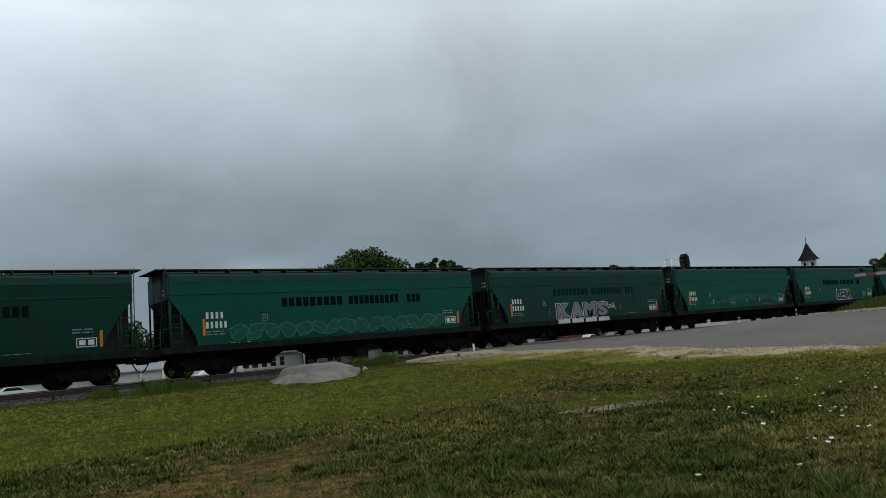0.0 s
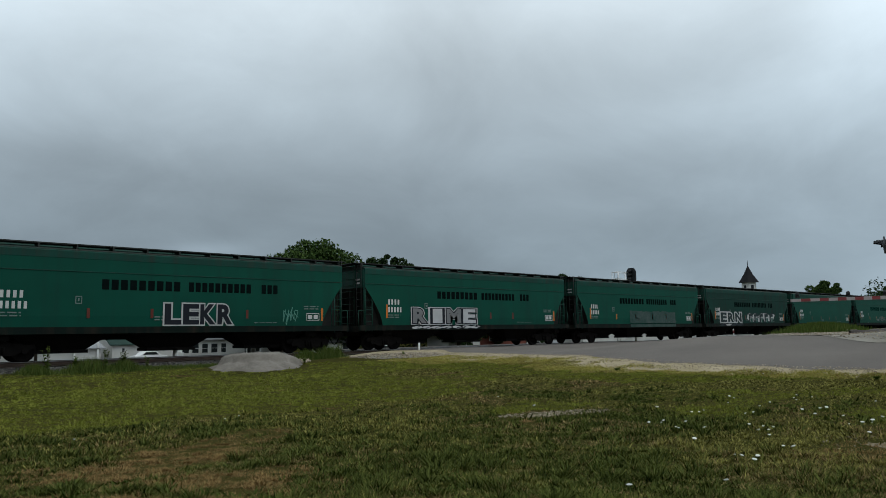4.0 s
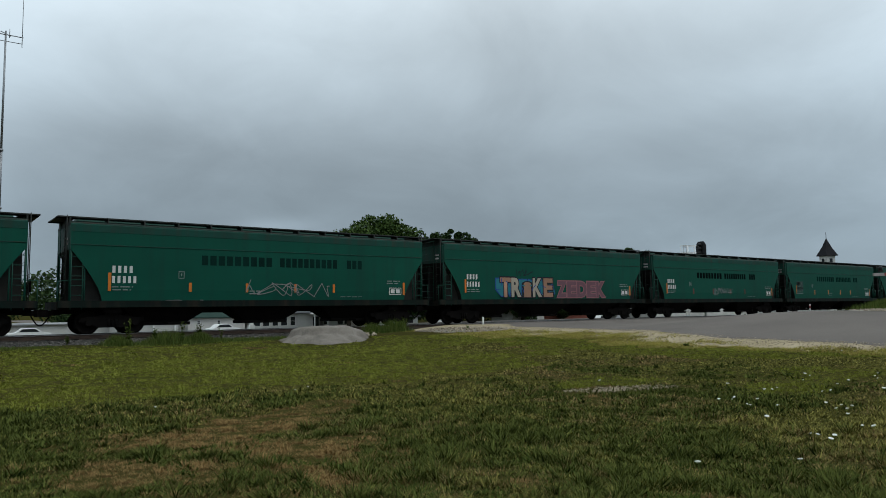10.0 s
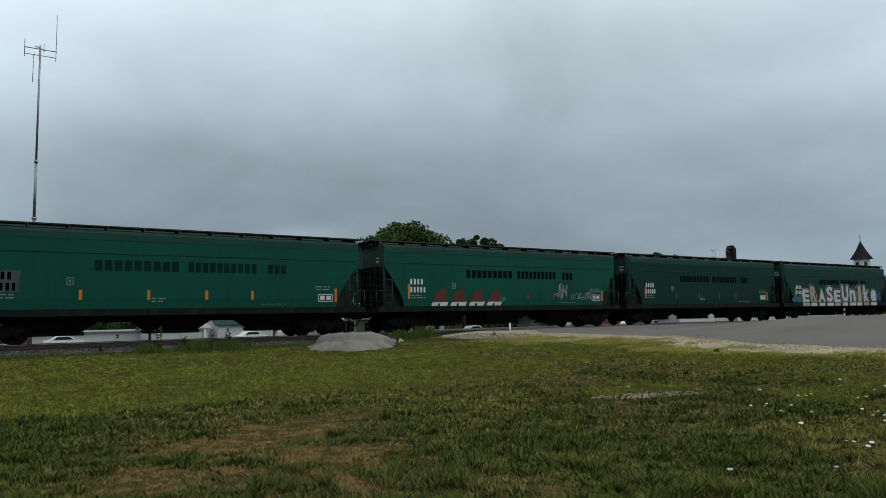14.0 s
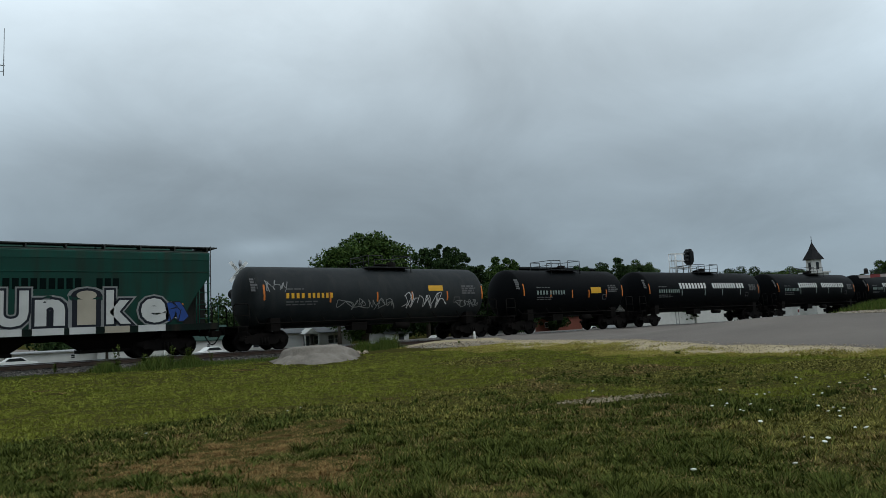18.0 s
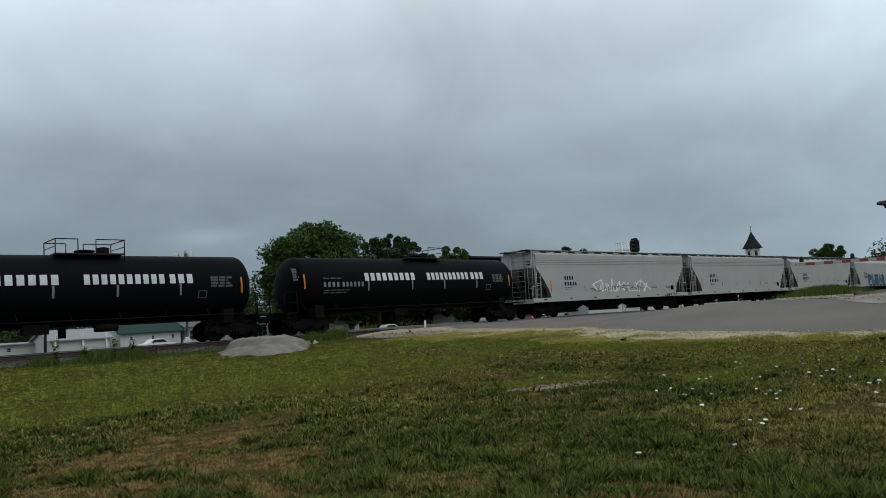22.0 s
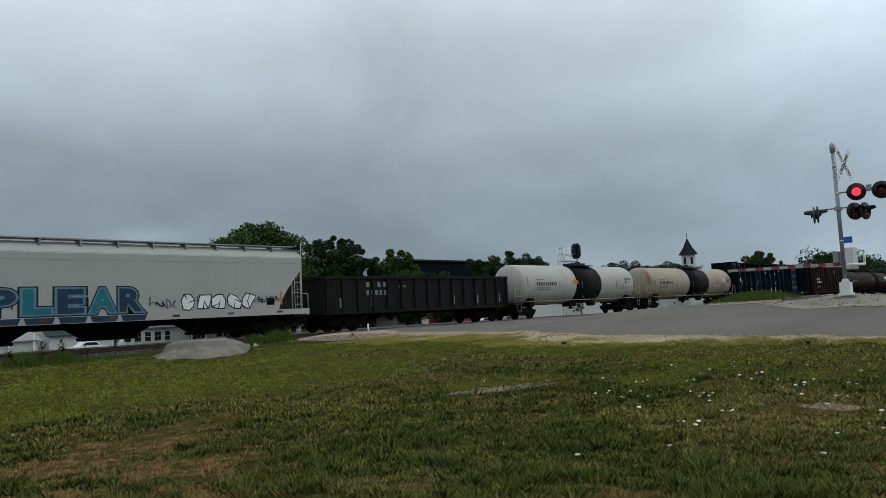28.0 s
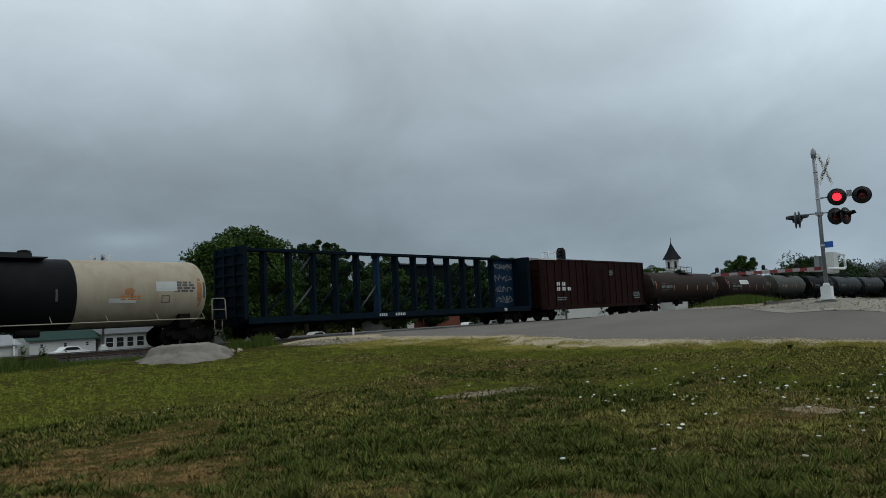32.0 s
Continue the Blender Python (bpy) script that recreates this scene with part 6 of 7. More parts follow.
tree(95.0, 104, 16.4, 11.5, "rounded green tree crown", 6, 70, 110, 0.34, low=0.05)
tree(90, 96, 11.0, 11, "dense dark green bushy tree", 18, 80, 110, 0.34, "leaf_dark", low=0.0)
tree(103, 99, 12.4, 11, "dense dark green bushy tree", 19, 80, 110, 0.34, "leaf_dark", low=0.0)
tree(117.5, 100, 15.6, 11, "dense dark green leafy tree", 20, 80, 120, 0.32, "leaf_dark", low=0.0)
tree(126.5, 101, 16.6, 11, "tall dark green leafy tree", 21, 80, 120, 0.32, "leaf_dark", low=0.0)
tree(136, 106, 15.2, 8, "dark green leafy tree behind a barn", 22, 60, 120, 0.32, "leaf_dark", low=0.0)
tree(136, 120, 17.2, 8.0, "narrow green tree top", 7, 45, 220, 0.24, "leaf_dark")
tree(161, 120, 19.0, 11, "rounded dark green tree", 8, 60, 220, 0.24)
tree(150, 114, 18.0, 12, "broad dark green tree", 9, 80, 220, 0.24, "leaf_dark", low=0.05)
tree(168, 114, 15.0, 9, "small dark green tree", 10, 45, 200, 0.24, "leaf_dark")
tree(184, 104, 15.8, 17, "low broad green tree", 11, 60, 220, 0.24, "leaf_dark")
tree(197, 98, 14.8, 14, "low dark green tree", 12, 60, 220, 0.24)
tree(167, 60, 13.0, 9.0, "open-crowned green tree by the railway", 13, 60, 200, 0.24)
tree(158, 60, 9.5, 10, "low dark leafy tree", 14, 50, 200, 0.24, "leaf_dark")
tree(223, 60, 14.8, 12, "dense dark green tree", 15, 60, 200, 0.24, "leaf_dark")
tree(205, 64, 9.5, 12, "low dark leafy tree", 16, 50, 200, 0.24, "leaf_dark")


def woods(name, x0, x1, y0, y1, top, n, seed, size, label):
    rng = np.random.default_rng(seed)
    xs, ys = rng.uniform(x0, x1, n), rng.uniform(y0, y1, n)
    hs = top * rng.uniform(0.45, 1.0, n)
    c = np.stack([xs, ys, land_z(xs, ys) + hs * rng.uniform(0.35, 0.95, n)], 1)
    ob = new(name, leaf_mesh(name, c, top * rng.uniform(0.16, 0.3, n), 130, size * 0.7, "leaf_dark", rng))
    return tagged(ob, label, "trees", kind="stuff")


woods("far_woods", -90, 140, 128, 160, 10.5, 620, 31, 0.5, "low dark line of far trees and hedges")
woods("far_woods", 250, 520, 70, 82, 16.5, 900, 32, 0.62, "dark line of far woods beside the railway")
woods("far_woods", 130, 240, 92, 130, 9.5, 260, 33, 0.55, "dark line of trees behind the church")

woods("hedge", 17, 70, 109, 115, 4.6, 260, 35, 0.4, "dark hedge and low trees behind the houses")
woods("tree_belt", 70, 114, 108, 118, 12.5, 330, 34, 0.42, "dense dark belt of trees behind the sheds")

# leafless tree on the far right
bare = thing("bare_tree", pose(318, 60, -1.2), "leafless grey tree above the woods", "tree", "trees beyond the railway")
rng = random.Random(5)
bm = bmesh.new()
rod(bm, (0, 0, 0), (0, 0, 8), 0.4, 8, 0.28)
part("trunk", bm, "twig", bare)
bm = bmesh.new()
for i in range(70):
    a, z, q = rng.uniform(0, 6.28), rng.uniform(6, 9), rng.uniform(0.1, 1.45)
    reach_out = rng.uniform(6.5, 8.5)
    tip = (math.cos(a) * reach_out * math.sin(q), math.sin(a) * reach_out * math.sin(q), 9 + reach_out * math.cos(q))
    rod(bm, (0, 0, z), tip, 0.10, 4, 0.03)
    for _ in range(5):
        k = rng.uniform(0.35, 0.9)
        p = (tip[0] * k, tip[1] * k, z + (tip[2] - z) * k)
        rod(bm, p, (p[0] + rng.uniform(-2, 2), p[1] + rng.uniform(-2, 2), p[2] + rng.uniform(0.5, 2.2)), 0.05, 3, 0.02)
part("crown", bm, "twig", bare)


# ---- buildings beyond the track ----
def window(parent, x, y, z, w, h, name="window"):
    bm = bmesh.new()
    for q in (-w / 2 - 0.05, w / 2 - 0.03):
        box(bm, x + q, x + q + 0.08, y - 0.06, y, z - 0.05, z + h + 0.05)
    for q in (-0.06, h - 0.02):
        box(bm, x - w / 2 + 0.03, x + w / 2 - 0.03, y - 0.06, y, z + q, z + q + 0.08)
    box(bm, x - w / 2 + 0.03, x + w / 2 - 0.03, y - 0.04, y, z + h * 0.5 - 0.025, z + h * 0.5 + 0.025)
    f = part(name, bm, "trim", parent)
    bm = bmesh.new()
    box(bm, x - w / 2, x + w / 2, y - 0.015, y, z, z + h)
    part("pane", bm, "glass", f)


def gable_house(x, y, w, d, wall, roof, label, walls="siding", roofing="shingle_grey", windows=(), along=True, z=None, yaw=0.0, door=None):
    h = thing("house", pose(x, y, float(land_z(x, y)) if z is None else z, 0, 0, yaw), label, "house", "houses beyond the railway")
    bm = bmesh.new()
    box(bm, -w / 2, w / 2, 0, d, -0.3, wall)
    if along:
        prism(bm, [(0, wall), (d / 2, wall + roof), (d, wall)], "x", -w / 2, w / 2)
    else:
        prism(bm, [(-w / 2, wall), (0, wall + roof), (w / 2, wall)], "y", 0, d)
    part("wall", bm, walls, h)
    bm = bmesh.new()
    o = 0.4
    if along:
        for s in (0, 1):
            y0, y1 = (-o, d / 2) if s == 0 else (d / 2, d + o)
            za, zb = (wall - o * roof / (d / 2), wall + roof) if s == 0 else (wall + roof, wall - o * roof / (d / 2))
            prism(bm, [(y0, za + 0.02), (y0, za + 0.16), (y1, zb + 0.16), (y1, zb + 0.02)], "x", -w / 2 - o, w / 2 + o)
    else:
        for s in (0, 1):
            x0, x1 = (-w / 2 - o, 0) if s == 0 else (0, w / 2 + o)
            za, zb = (wall - o * roof / (w / 2), wall + roof) if s == 0 else (wall + roof, wall - o * roof / (w / 2))
            prism(bm, [(x0, za + 0.02), (x0, za + 0.16), (x1, zb + 0.16), (x1, zb + 0.02)], "y", -o, d + o)
    part("roof", bm, roofing, h)
    for wx, wz, ww, wh in windows:
        window(h, wx, -0.005, wz, ww, wh)
    if door is not None:
        bm = bmesh.new()
        box(bm, door - 0.48, door + 0.48, -0.06, 0.0, 0.1, 2.15)
        part("door", bm, "glass", h, "dark front door")
    return h


hz = -1.5
# long white house with dark windows and a porch
h1 = gable_house(45.2, 99, 12.0, 8, 2.7, 1.0, "long white clapboard house with dark windows and a porch", roofing="shingle_grey", windows=[(-5.0, 0.9, 1.0, 1.3), (-3.6, 0.9, 1.0, 1.3), (-2.2, 0.9, 0.9, 1.3), (-0.8, 0.9, 1.0, 1.3), (0.6, 0.9, 0.8, 1.3)], z=hz, door=4.4)
gable_house(53.9, 99, 7.2, 7, 2.6, 1.0, "small white house with three dark windows", roofing="shingle_grey", windows=[(-2.6, 0.9, 0.9, 1.25), (-0.1, 0.9, 1.0, 1.25), (1.1, 0.9, 1.0, 1.25)], z=hz)
bm = bmesh.new()
prism(bm, [(3.1, 2.5), (4.4, 3.35), (5.7, 2.5)], "y", -2.0, 0.3)
p1 = part("porch_roof", bm, "siding", h1, "white porch gable")
for x in (3.3, 5.5):
    bm = bmesh.new()
    box(bm, x - 0.08, x + 0.08, -1.95, -1.79, 0, 2.5)
    part("porch_post", bm, "white_paint", h1)
gable_house(34.4, 99, 8.0, 9, 2.35, 1.9, "white clapboard house with a dark green roof", roofing="shingle_green", windows=[(-2.6, 1.35, 0.4, 0.5), (0.2, 1.35, 0.4, 0.5), (2.9, 1.35, 0.4, 0.5)], z=hz)
metal = gable_house(24.8, 96, 6.8, 9, 1.95, 1.15, "white house with a blue-grey roof and posts", walls="siding", roofing="grey_wall", z=hz)
for x in (-2.9, 0.2, 2.9):
    bm = bmesh.new()
    box(bm, x - 0.1, x + 0.1, -0.4, -0.2, 0, 2.8)
    part("post", bm, "white_paint", metal)
long_wall = gable_house(15.0, 104, 13.6, 5, 1.65, 0.12, "long low white building", roofing="grey_wall", walls="siding", windows=[(-4, 0.8, 0.5, 0.5), (3.5, 0.8, 0.5, 0.5)], z=hz)
brick_left = gable_house(5.4, 100, 4.6, 8, 3.5, 0.3, "red brick building with a wide window", walls="brick", roofing="grey_wall", windows=[(0.3, 0.6, 1.8, 1.5)], z=hz)
gable_house(-4.0, 100, 13.5, 8, 3.5, 0.3, "plain grey-walled commercial building", walls="grey_wall", roofing="grey_wall", windows=[(2.8, 0.6, 1.2, 1.4), (-2.0, 0.6, 1.6, 1.4)], z=hz)
gable_house(104.6, 99, 14.6, 8, 3.4, 0.25, "low red brick shed with a flat roof", walls="brick", roofing="tar", windows=[(-3, 1.5, 1.0, 0.9)], z=hz)
gable_house(92.4, 97, 8.0, 6, 2.7, 0.9, "small white annex with a shallow gable", walls="siding", roofing="shingle_grey", along=False, z=hz)
gable_house(61.5, 92, 4.4, 5, 2.0, 0.7, "pale little shed with a dark doorway", walls="siding", roofing="shingle_grey", z=hz, door=0.8)
gable_house(134.5, 100, 7.2, 9, 1.6, 1.5, "white house with a gabled front", along=False, z=hz + 0.4, windows=[(-1.5, 0.5, 0.8, 1.0), (1.5, 0.5, 0.8, 1.0)])
gable_house(120.0, 100, 5.6, 9, 1.7, 1.5, "white cottage with a gabled front", along=False, z=hz + 0.4, windows=[(0, 0.6, 0.9, 1.0)])
barn = thing("house", pose(145.2, 92, hz), "long white metal barn with a pale roof and sloping ends", "house", "houses beyond the railway")
bm = bmesh.new()
box(bm, -23.2, 23.2, 0, 13, -0.3, 6.7)
part("wall", bm, "siding", barn)
bm = bmesh.new()
foot = [bm.verts.new(q) for q in ((-23.7, -0.5, 6.65), (23.7, -0.5, 6.65), (23.7, 13.5, 6.65), (-23.7, 13.5, 6.65))]
ridge = [bm.verts.new(q) for q in ((-14.6, 6.5, 9.75), (12.8, 6.5, 9.75))]
for f in ((foot[0], foot[1], ridge[1], ridge[0]), (foot[1], foot[2], ridge[1]), (foot[2], foot[3], ridge[0], ridge[1]), (foot[3], foot[0], ridge[0]), (foot[3], foot[2], foot[1], foot[0])):
    bm.faces.new(f)
part("roof", bm, "white_paint", barn, "pale metal roof")
for k in range(6):
    window(barn, -18 + 7 * k, -0.005, 3.6, 1.3, 1.1)
gable_house(117.0, 108, 27, 10, 13.9, 0.8, "tall dark flat-roofed grain shed", walls="tar", roofing="tar", z=hz)

# church
ch = thing("church", pose(122.2, 56.2, -0.9, 0, 0, -24), "white wooden church with a dark pointed steeple", "church")
bm = bmesh.new()
box(bm, -4.0, 4.0, 1.4, 14, -0.3, 4.2)
prism(bm, [(-4.0, 4.2), (0, 7.6), (4.0, 4.2)], "y", 1.4, 14)
part("nave", bm, "siding", ch)
bm = bmesh.new()
for s in (-1, 1):
    prism(bm, [(0, 7.65), (0, 7.85), (s * 4.5, 3.95), (s * 4.5, 3.75)], "y", 1.1, 14.3)
part("nave_roof", bm, "shingle", ch)
bm = bmesh.new()
box(bm, -1.5, 1.5, -1.5, 1.5, -0.3, 8.4)
part("tower", bm, "siding", ch)
bm = bmesh.new()
box(bm, -1.75, 1.75, -1.75, 1.75, 8.15, 8.4)
part("tower_cornice", bm, "trim", ch)
bm = bmesh.new()
box(bm, -0.82, 0.82, -0.82, 0.82, 8.4, 10.5)
part("belfry", bm, "siding", ch, "white belfry with dark louvres")
for a in range(4):
    for x in (0.0,):
        bm = bmesh.new()
        box(bm, x - 0.28, x + 0.28, -0.84, -0.79, 8.75, 10.0, 0, Matrix.Rotation(a * math.pi / 2, 4, "Z"))
        part("louvre", bm, "glass", ch)
bm = bmesh.new()
v = [bm.verts.new((sx * 1.18, sy * 1.18, 10.45)) for sx, sy in ((-1, -1), (1, -1), (1, 1), (-1, 1))]
w = [bm.verts.new((sx * 0.52, sy * 0.52, 11.9)) for sx, sy in ((-1, -1), (1, -1), (1, 1), (-1, 1))]
tip = bm.verts.new((0, 0, 13.5))
bm.faces.new(v[::-1])
for i in range(4):
    bm.faces.new((v[i], v[(i + 1) % 4], w[(i + 1) % 4], w[i]))
    bm.faces.new((w[i], w[(i + 1) % 4], tip))
part("steeple", bm, "shingle", ch, "dark shingled pointed steeple")
bm = bmesh.new()
rod(bm, (0, 0, 13.3), (0, 0, 14.4), 0.05)
part("finial", bm, "black", ch)


# parked vehicles seen under the train
def parked_car(x, y, yaw, paint, label, van=False):
    c = thing("parked_car", pose(x, y, float(land_z(x, y)), 0, 0, yaw), label, "car", "parked cars")
    bm = bmesh.new()
    if van:
        prism(bm, [(-2.4, 0.35), (-2.4, 1.0), (-2.2, 1.9), (1.1, 1.95), (1.8, 1.2), (2.5, 1.05), (2.55, 0.35)], "y", -0.92, 0.92)
    else:
        prism(bm, [(-2.2, 0.35), (-2.25, 0.85), (-1.5, 0.95), (-0.9, 1.42), (0.5, 1.45), (1.2, 0.98), (2.1, 0.85), (2.2, 0.35)], "y", -0.88, 0.88)
    bmesh.ops.bevel(bm, geom=bm.edges[:], offset=0.06, segments=2, affect="EDGES")
    part("body", bm, paint, c)
    bm = bmesh.new()
    if van:
        prism(bm, [(-2.0, 1.15), (-1.95, 1.75), (0.95, 1.78), (1.45, 1.2)], "y", -0.935, 0.935)
    else:
        prism(bm, [(-1.25, 1.0), (-0.82, 1.34), (0.42, 1.36), (0.9, 1.0)], "y", -0.895, 0.895)
    part("side_glass", bm, "glass", c)
    for wx in (-1.35, 1.4):
        for wy in (-0.82, 0.82):
            bm = bmesh.new()
            lathe(bm, [(wy - 0.1, 0.05), (wy - 0.1, 0.32), (wy + 0.1, 0.32), (wy + 0.1, 0.05)], 18, "y", (wx, 0, 0.32))
            part("wheel", bm, "tyre", c)
    return c


parked_car(11.2, 96, 0, "white_paint", "white parked car in front of a long building")
parked_car(33.8, 95, 5, "white_paint", "white parked car beside a house")
parked_car(66.5, 88, 0, "white_paint", "white parked car near the shed")
parked_car(104, 90, 12, "white_paint", "white parked car on the far street")
parked_car(111, 90, 12, "grey_wall", "grey parked car on the far street")

# ---- foreground and trackside ----
def lump(name, x, y, rx, ry, h, material, label, category, seed, sink=0.12, flat=1.6, n=34, ramp=False):
    """A heap: a low dome with an uneven outline."""
    rng = random.Random(seed)
    bm = bmesh.new()
    rings = []
    for j in range(26):
        s = j / 25
        ring = []
        for i in range(n):
            a = 2 * math.pi * i / n
            edge = 1 + 0.34 * noise.noise((math.cos(a) * 1.7 + seed, math.sin(a) * 1.7, 0)) + 0.16 * noise.noise((math.cos(a) * 5, math.sin(a) * 5 + seed, 2))
            px, py = x + rx * s * edge * math.cos(a), y + ry * s * edge * math.sin(a)
            if ramp:  # tipped load: a broad apron, and a flat upper tier set back on it with a steep lip
                u, w = (px - x - 0.24 * rx) / (0.78 * rx), (py - y - 0.22 * ry) / (0.70 * ry)
                lip = math.hypot(u, w) + 0.10 * noise.noise((px * 1.4, py * 1.4, seed + 5))
                top = 0.60 * h * min(1.0, max(0.0, 1 - s) / 0.52) + 0.38 * h * float(1 - ease(0.90, 0.97, lip)) - 0.05 * h * float(ease(0.97, 1.0, lip) * (1 - ease(1.0, 1.12, lip)))
            else:
                top = h * (1 - s ** flat) ** 0.8 if s < 1 else 0
            z = float(land_z(px, py)) + top + (0.05 if ramp else 0.14) * h * noise.noise((px * 2.5, py * 2.5, seed)) + (0.04 if ramp else 0.12) * h * noise.noise((px * 6, py * 6, seed)) - sink * s ** 4
            ring.append(bm.verts.new((px, py, z)))
        rings.append(ring)
    for a, b in zip(rings[1:], rings[2:]):
        for i in range(n):
            bm.faces.new((a[i], a[(i + 1) % n], b[(i + 1) % n], b[i])).smooth = True
    c = rings[1]
    bm.faces.new(c).smooth = True
    bmesh.ops.delete(bm, geom=rings[0], context="VERTS")
    bmesh.ops.recalc_face_normals(bm, faces=bm.faces)
    return tagged(new(name, mesh_of(bm, name, material)), label, category)


lump("gravel_mound", 13.6, 26.5, 2.3, 2.1, 0.56, "mound", "flat-topped grey heap of packed rubble on the lawn", "rubble pile", 3, flat=7.0, n=90, ramp=True)
lump("gravel_mound", 21.8, 26.9, 3.0, 1.5, 0.26, "gravel", "low spread heap of pale gravel by the crossing", "gravel pile", 8)
lump("bare_patch", 10.75, 9.06, 0.85, 0.34, 0.012, "bare_soil", "bare stony patch in the lawn", "bare patch", 9, sink=0.03)
lump("bare_patch", 10.9, 3.1, 0.5, 0.75, 0.004, "bare_soil", "bare stony patch among wild flowers", "bare patch", 10, sink=0.03)
lump("grassy_hump", 62, 23, 7, 2.4, 0.2, "soil", "grassy hump between track and road", "earth mound", 11)


def tri_mesh(name, co, material):
    n = len(co) // 3
    me = bpy.data.meshes.new(name)
    me.vertices.add(3 * n)
    me.vertices.foreach_set("co", np.ascontiguousarray(co, dtype=np.float32).ravel())
    me.loops.add(3 * n)
    me.loops.foreach_set("vertex_index", np.arange(3 * n))
    me.polygons.add(n)
    me.polygons.foreach_set("loop_start", np.arange(0, 3 * n, 3))
    me.update(calc_edges=True)
    me.materials.append(M[material])
    return me


def blades(x, y, height, width, rng, lean=0.5, heading=None):
    """Single grass blades at x, y: a narrow triangle each, leaning a little, or by given amounts and headings."""
    n = len(x)
    z = land_z(x, y) - 0.006
    b = rng.uniform(0, 2 * np.pi, n) if heading is None else heading
    a = rng.uniform(0, 2 * np.pi, n) if heading is None else b + np.pi / 2 + rng.normal(0, 0.5, n)
    k = (rng.uniform(0.1, lean, n) if heading is None else lean) * height
    base = np.stack([x, y, z], 1)
    side = np.stack([np.cos(a), np.sin(a), np.zeros(n)], 1) * (width / 2)[:, None]
    tip = base + np.stack([np.cos(b) * k, np.sin(b) * k, height], 1)
    return np.stack([base - side, base + side, tip], 1).reshape(-1, 3)


def value_noise(x, y, scale, seed):
    """Smooth noise over the plan."""
    r = np.random.default_rng(seed).uniform(0, 1, (64, 64))
    u, v = x * scale + 100, y * scale + 100
    i, j = np.floor(u).astype(int), np.floor(v).astype(int)
    f, g = u - i, v - j
    f, g = f * f * (3 - 2 * f), g * g * (3 - 2 * g)
    at = lambda p, q: r[p % 64, q % 64]
    return (at(i, j) * (1 - f) + at(i + 1, j) * f) * (1 - g) + (at(i, j + 1) * (1 - f) + at(i + 1, j + 1) * f) * g


def lawn():
    rng = np.random.default_rng(7)
    n = 1080000
    r = 3.4 * (31 / 3.4) ** rng.uniform(0, 1, n) ** 0.74
    a = np.radians(rng.uniform(-2, 97, n))
    x, y = r * np.cos(a), r * np.sin(a)
    # two blades of three stand in tufts and lean out of them
    tufts = 27000
    tr = 3.4 * (31 / 3.4) ** rng.uniform(0, 1, tufts) ** 0.80
    ta = np.radians(rng.uniform(-2, 97, tufts))
    own = rng.integers(0, tufts, n)
    loose = rng.uniform(0, 1, n) < 0.18 + 0.72 * ease(9, 16, tr[own])
    spread = (0.024 + 0.0040 * tr[own])[:, None] * rng.normal(size=(n, 2))
    tx, ty = (tr * np.cos(ta))[own] + spread[:, 0], (tr * np.sin(ta))[own] + spread[:, 1]
    x, y = np.where(loose, x, tx), np.where(loose, y, ty)
    out = np.where(loose, rng.uniform(0, 2 * np.pi, n), np.arctan2(spread[:, 1], spread[:, 0]) + rng.normal(0, 0.5, n))
    vigour = np.where(loose, 0.7, np.random.default_rng(70).uniform(0.4, 2.2, tufts)[own])
    lead = np.random.default_rng(71).uniform(0, 1, tufts)[own]
    r = np.hypot(x, y)
    edge = verge_edge(y) + 0.5 + 1.5 * (value_noise(x, y, 0.75, 71) - 0.5) + 0.9 * (value_noise(x, y, 2.6, 72) - 0.5)
    keep = (x < edge + np.abs(rng.normal(0, 0.3, n)) - 0.3 * rng.uniform(0, 1, n)) & (y < 28.0 + 0.5 * rng.uniform(0, 1, n) ** 2 + 1.4 * ease(16, 20, x))
    for cx, cy, rx, ry, share in ((10.85, 8.95, 1.25, 0.55, 0.10), (10.9, 3.1, 0.6, 0.9, 0.45), (13.7, 26.5, 2.25, 1.9, 0.02), (21.6, 27.0, 3.0, 1.4, 0.12)):
        ragged = 0.55 + 0.9 * value_noise(x, y, 3.3, 73)
        keep &= (((x - cx) / rx) ** 2 + ((y - cy + 0.35 * (x - cx) * (ry < 0.56)) / ry) ** 2 > ragged) | (rng.uniform(0, 1, n) < share)
    x, y, r, edge, out, vigour, lead = (q[keep] for q in (x, y, r, edge, out, vigour, lead))
    n = len(x)
    tuft = value_noise(x, y, 1.6, 1) * 0.6 + value_noise(x, y, 5.0, 2) * 0.4
    broad = value_noise(x, y, 0.28, 3) * 0.6 + value_noise(x, y, 0.75, 33) * 0.4
    clump = 0.5 * value_noise(x, y, 10.0, 31) + 0.5 * value_noise(x, y, 4.3, 32)
    worn = 0.5 + value_noise(x, y, 1.8, 41)
    # dry ground: one long streak on the open lawn, a second in front of it, thin ones elsewhere
    sx, sy = (x - 4.2) * 0.87 + (y - 9.8) * 0.49, (y - 9.8) * 0.87 - (x - 4.2) * 0.49
    dry = 1.9 * worn * np.exp(-(sx / 2.4) ** 4 - (sy / 0.62) ** 2) * (0.30 + value_noise(x, y, 3.0, 42))
    dry += 0.95 * worn * np.exp(-((x - 4.0) / 1.2) ** 2 - ((y - 7.7) / 0.6) ** 2) + 0.7 * worn * np.exp(-((x - 1.9) / 0.9) ** 2 - ((y - 7.6) / 0.5) ** 2) + 0.5 * worn * np.exp(-((x - 4.7) / 0.6) ** 2 - ((y - 4.9) / 0.4) ** 2)
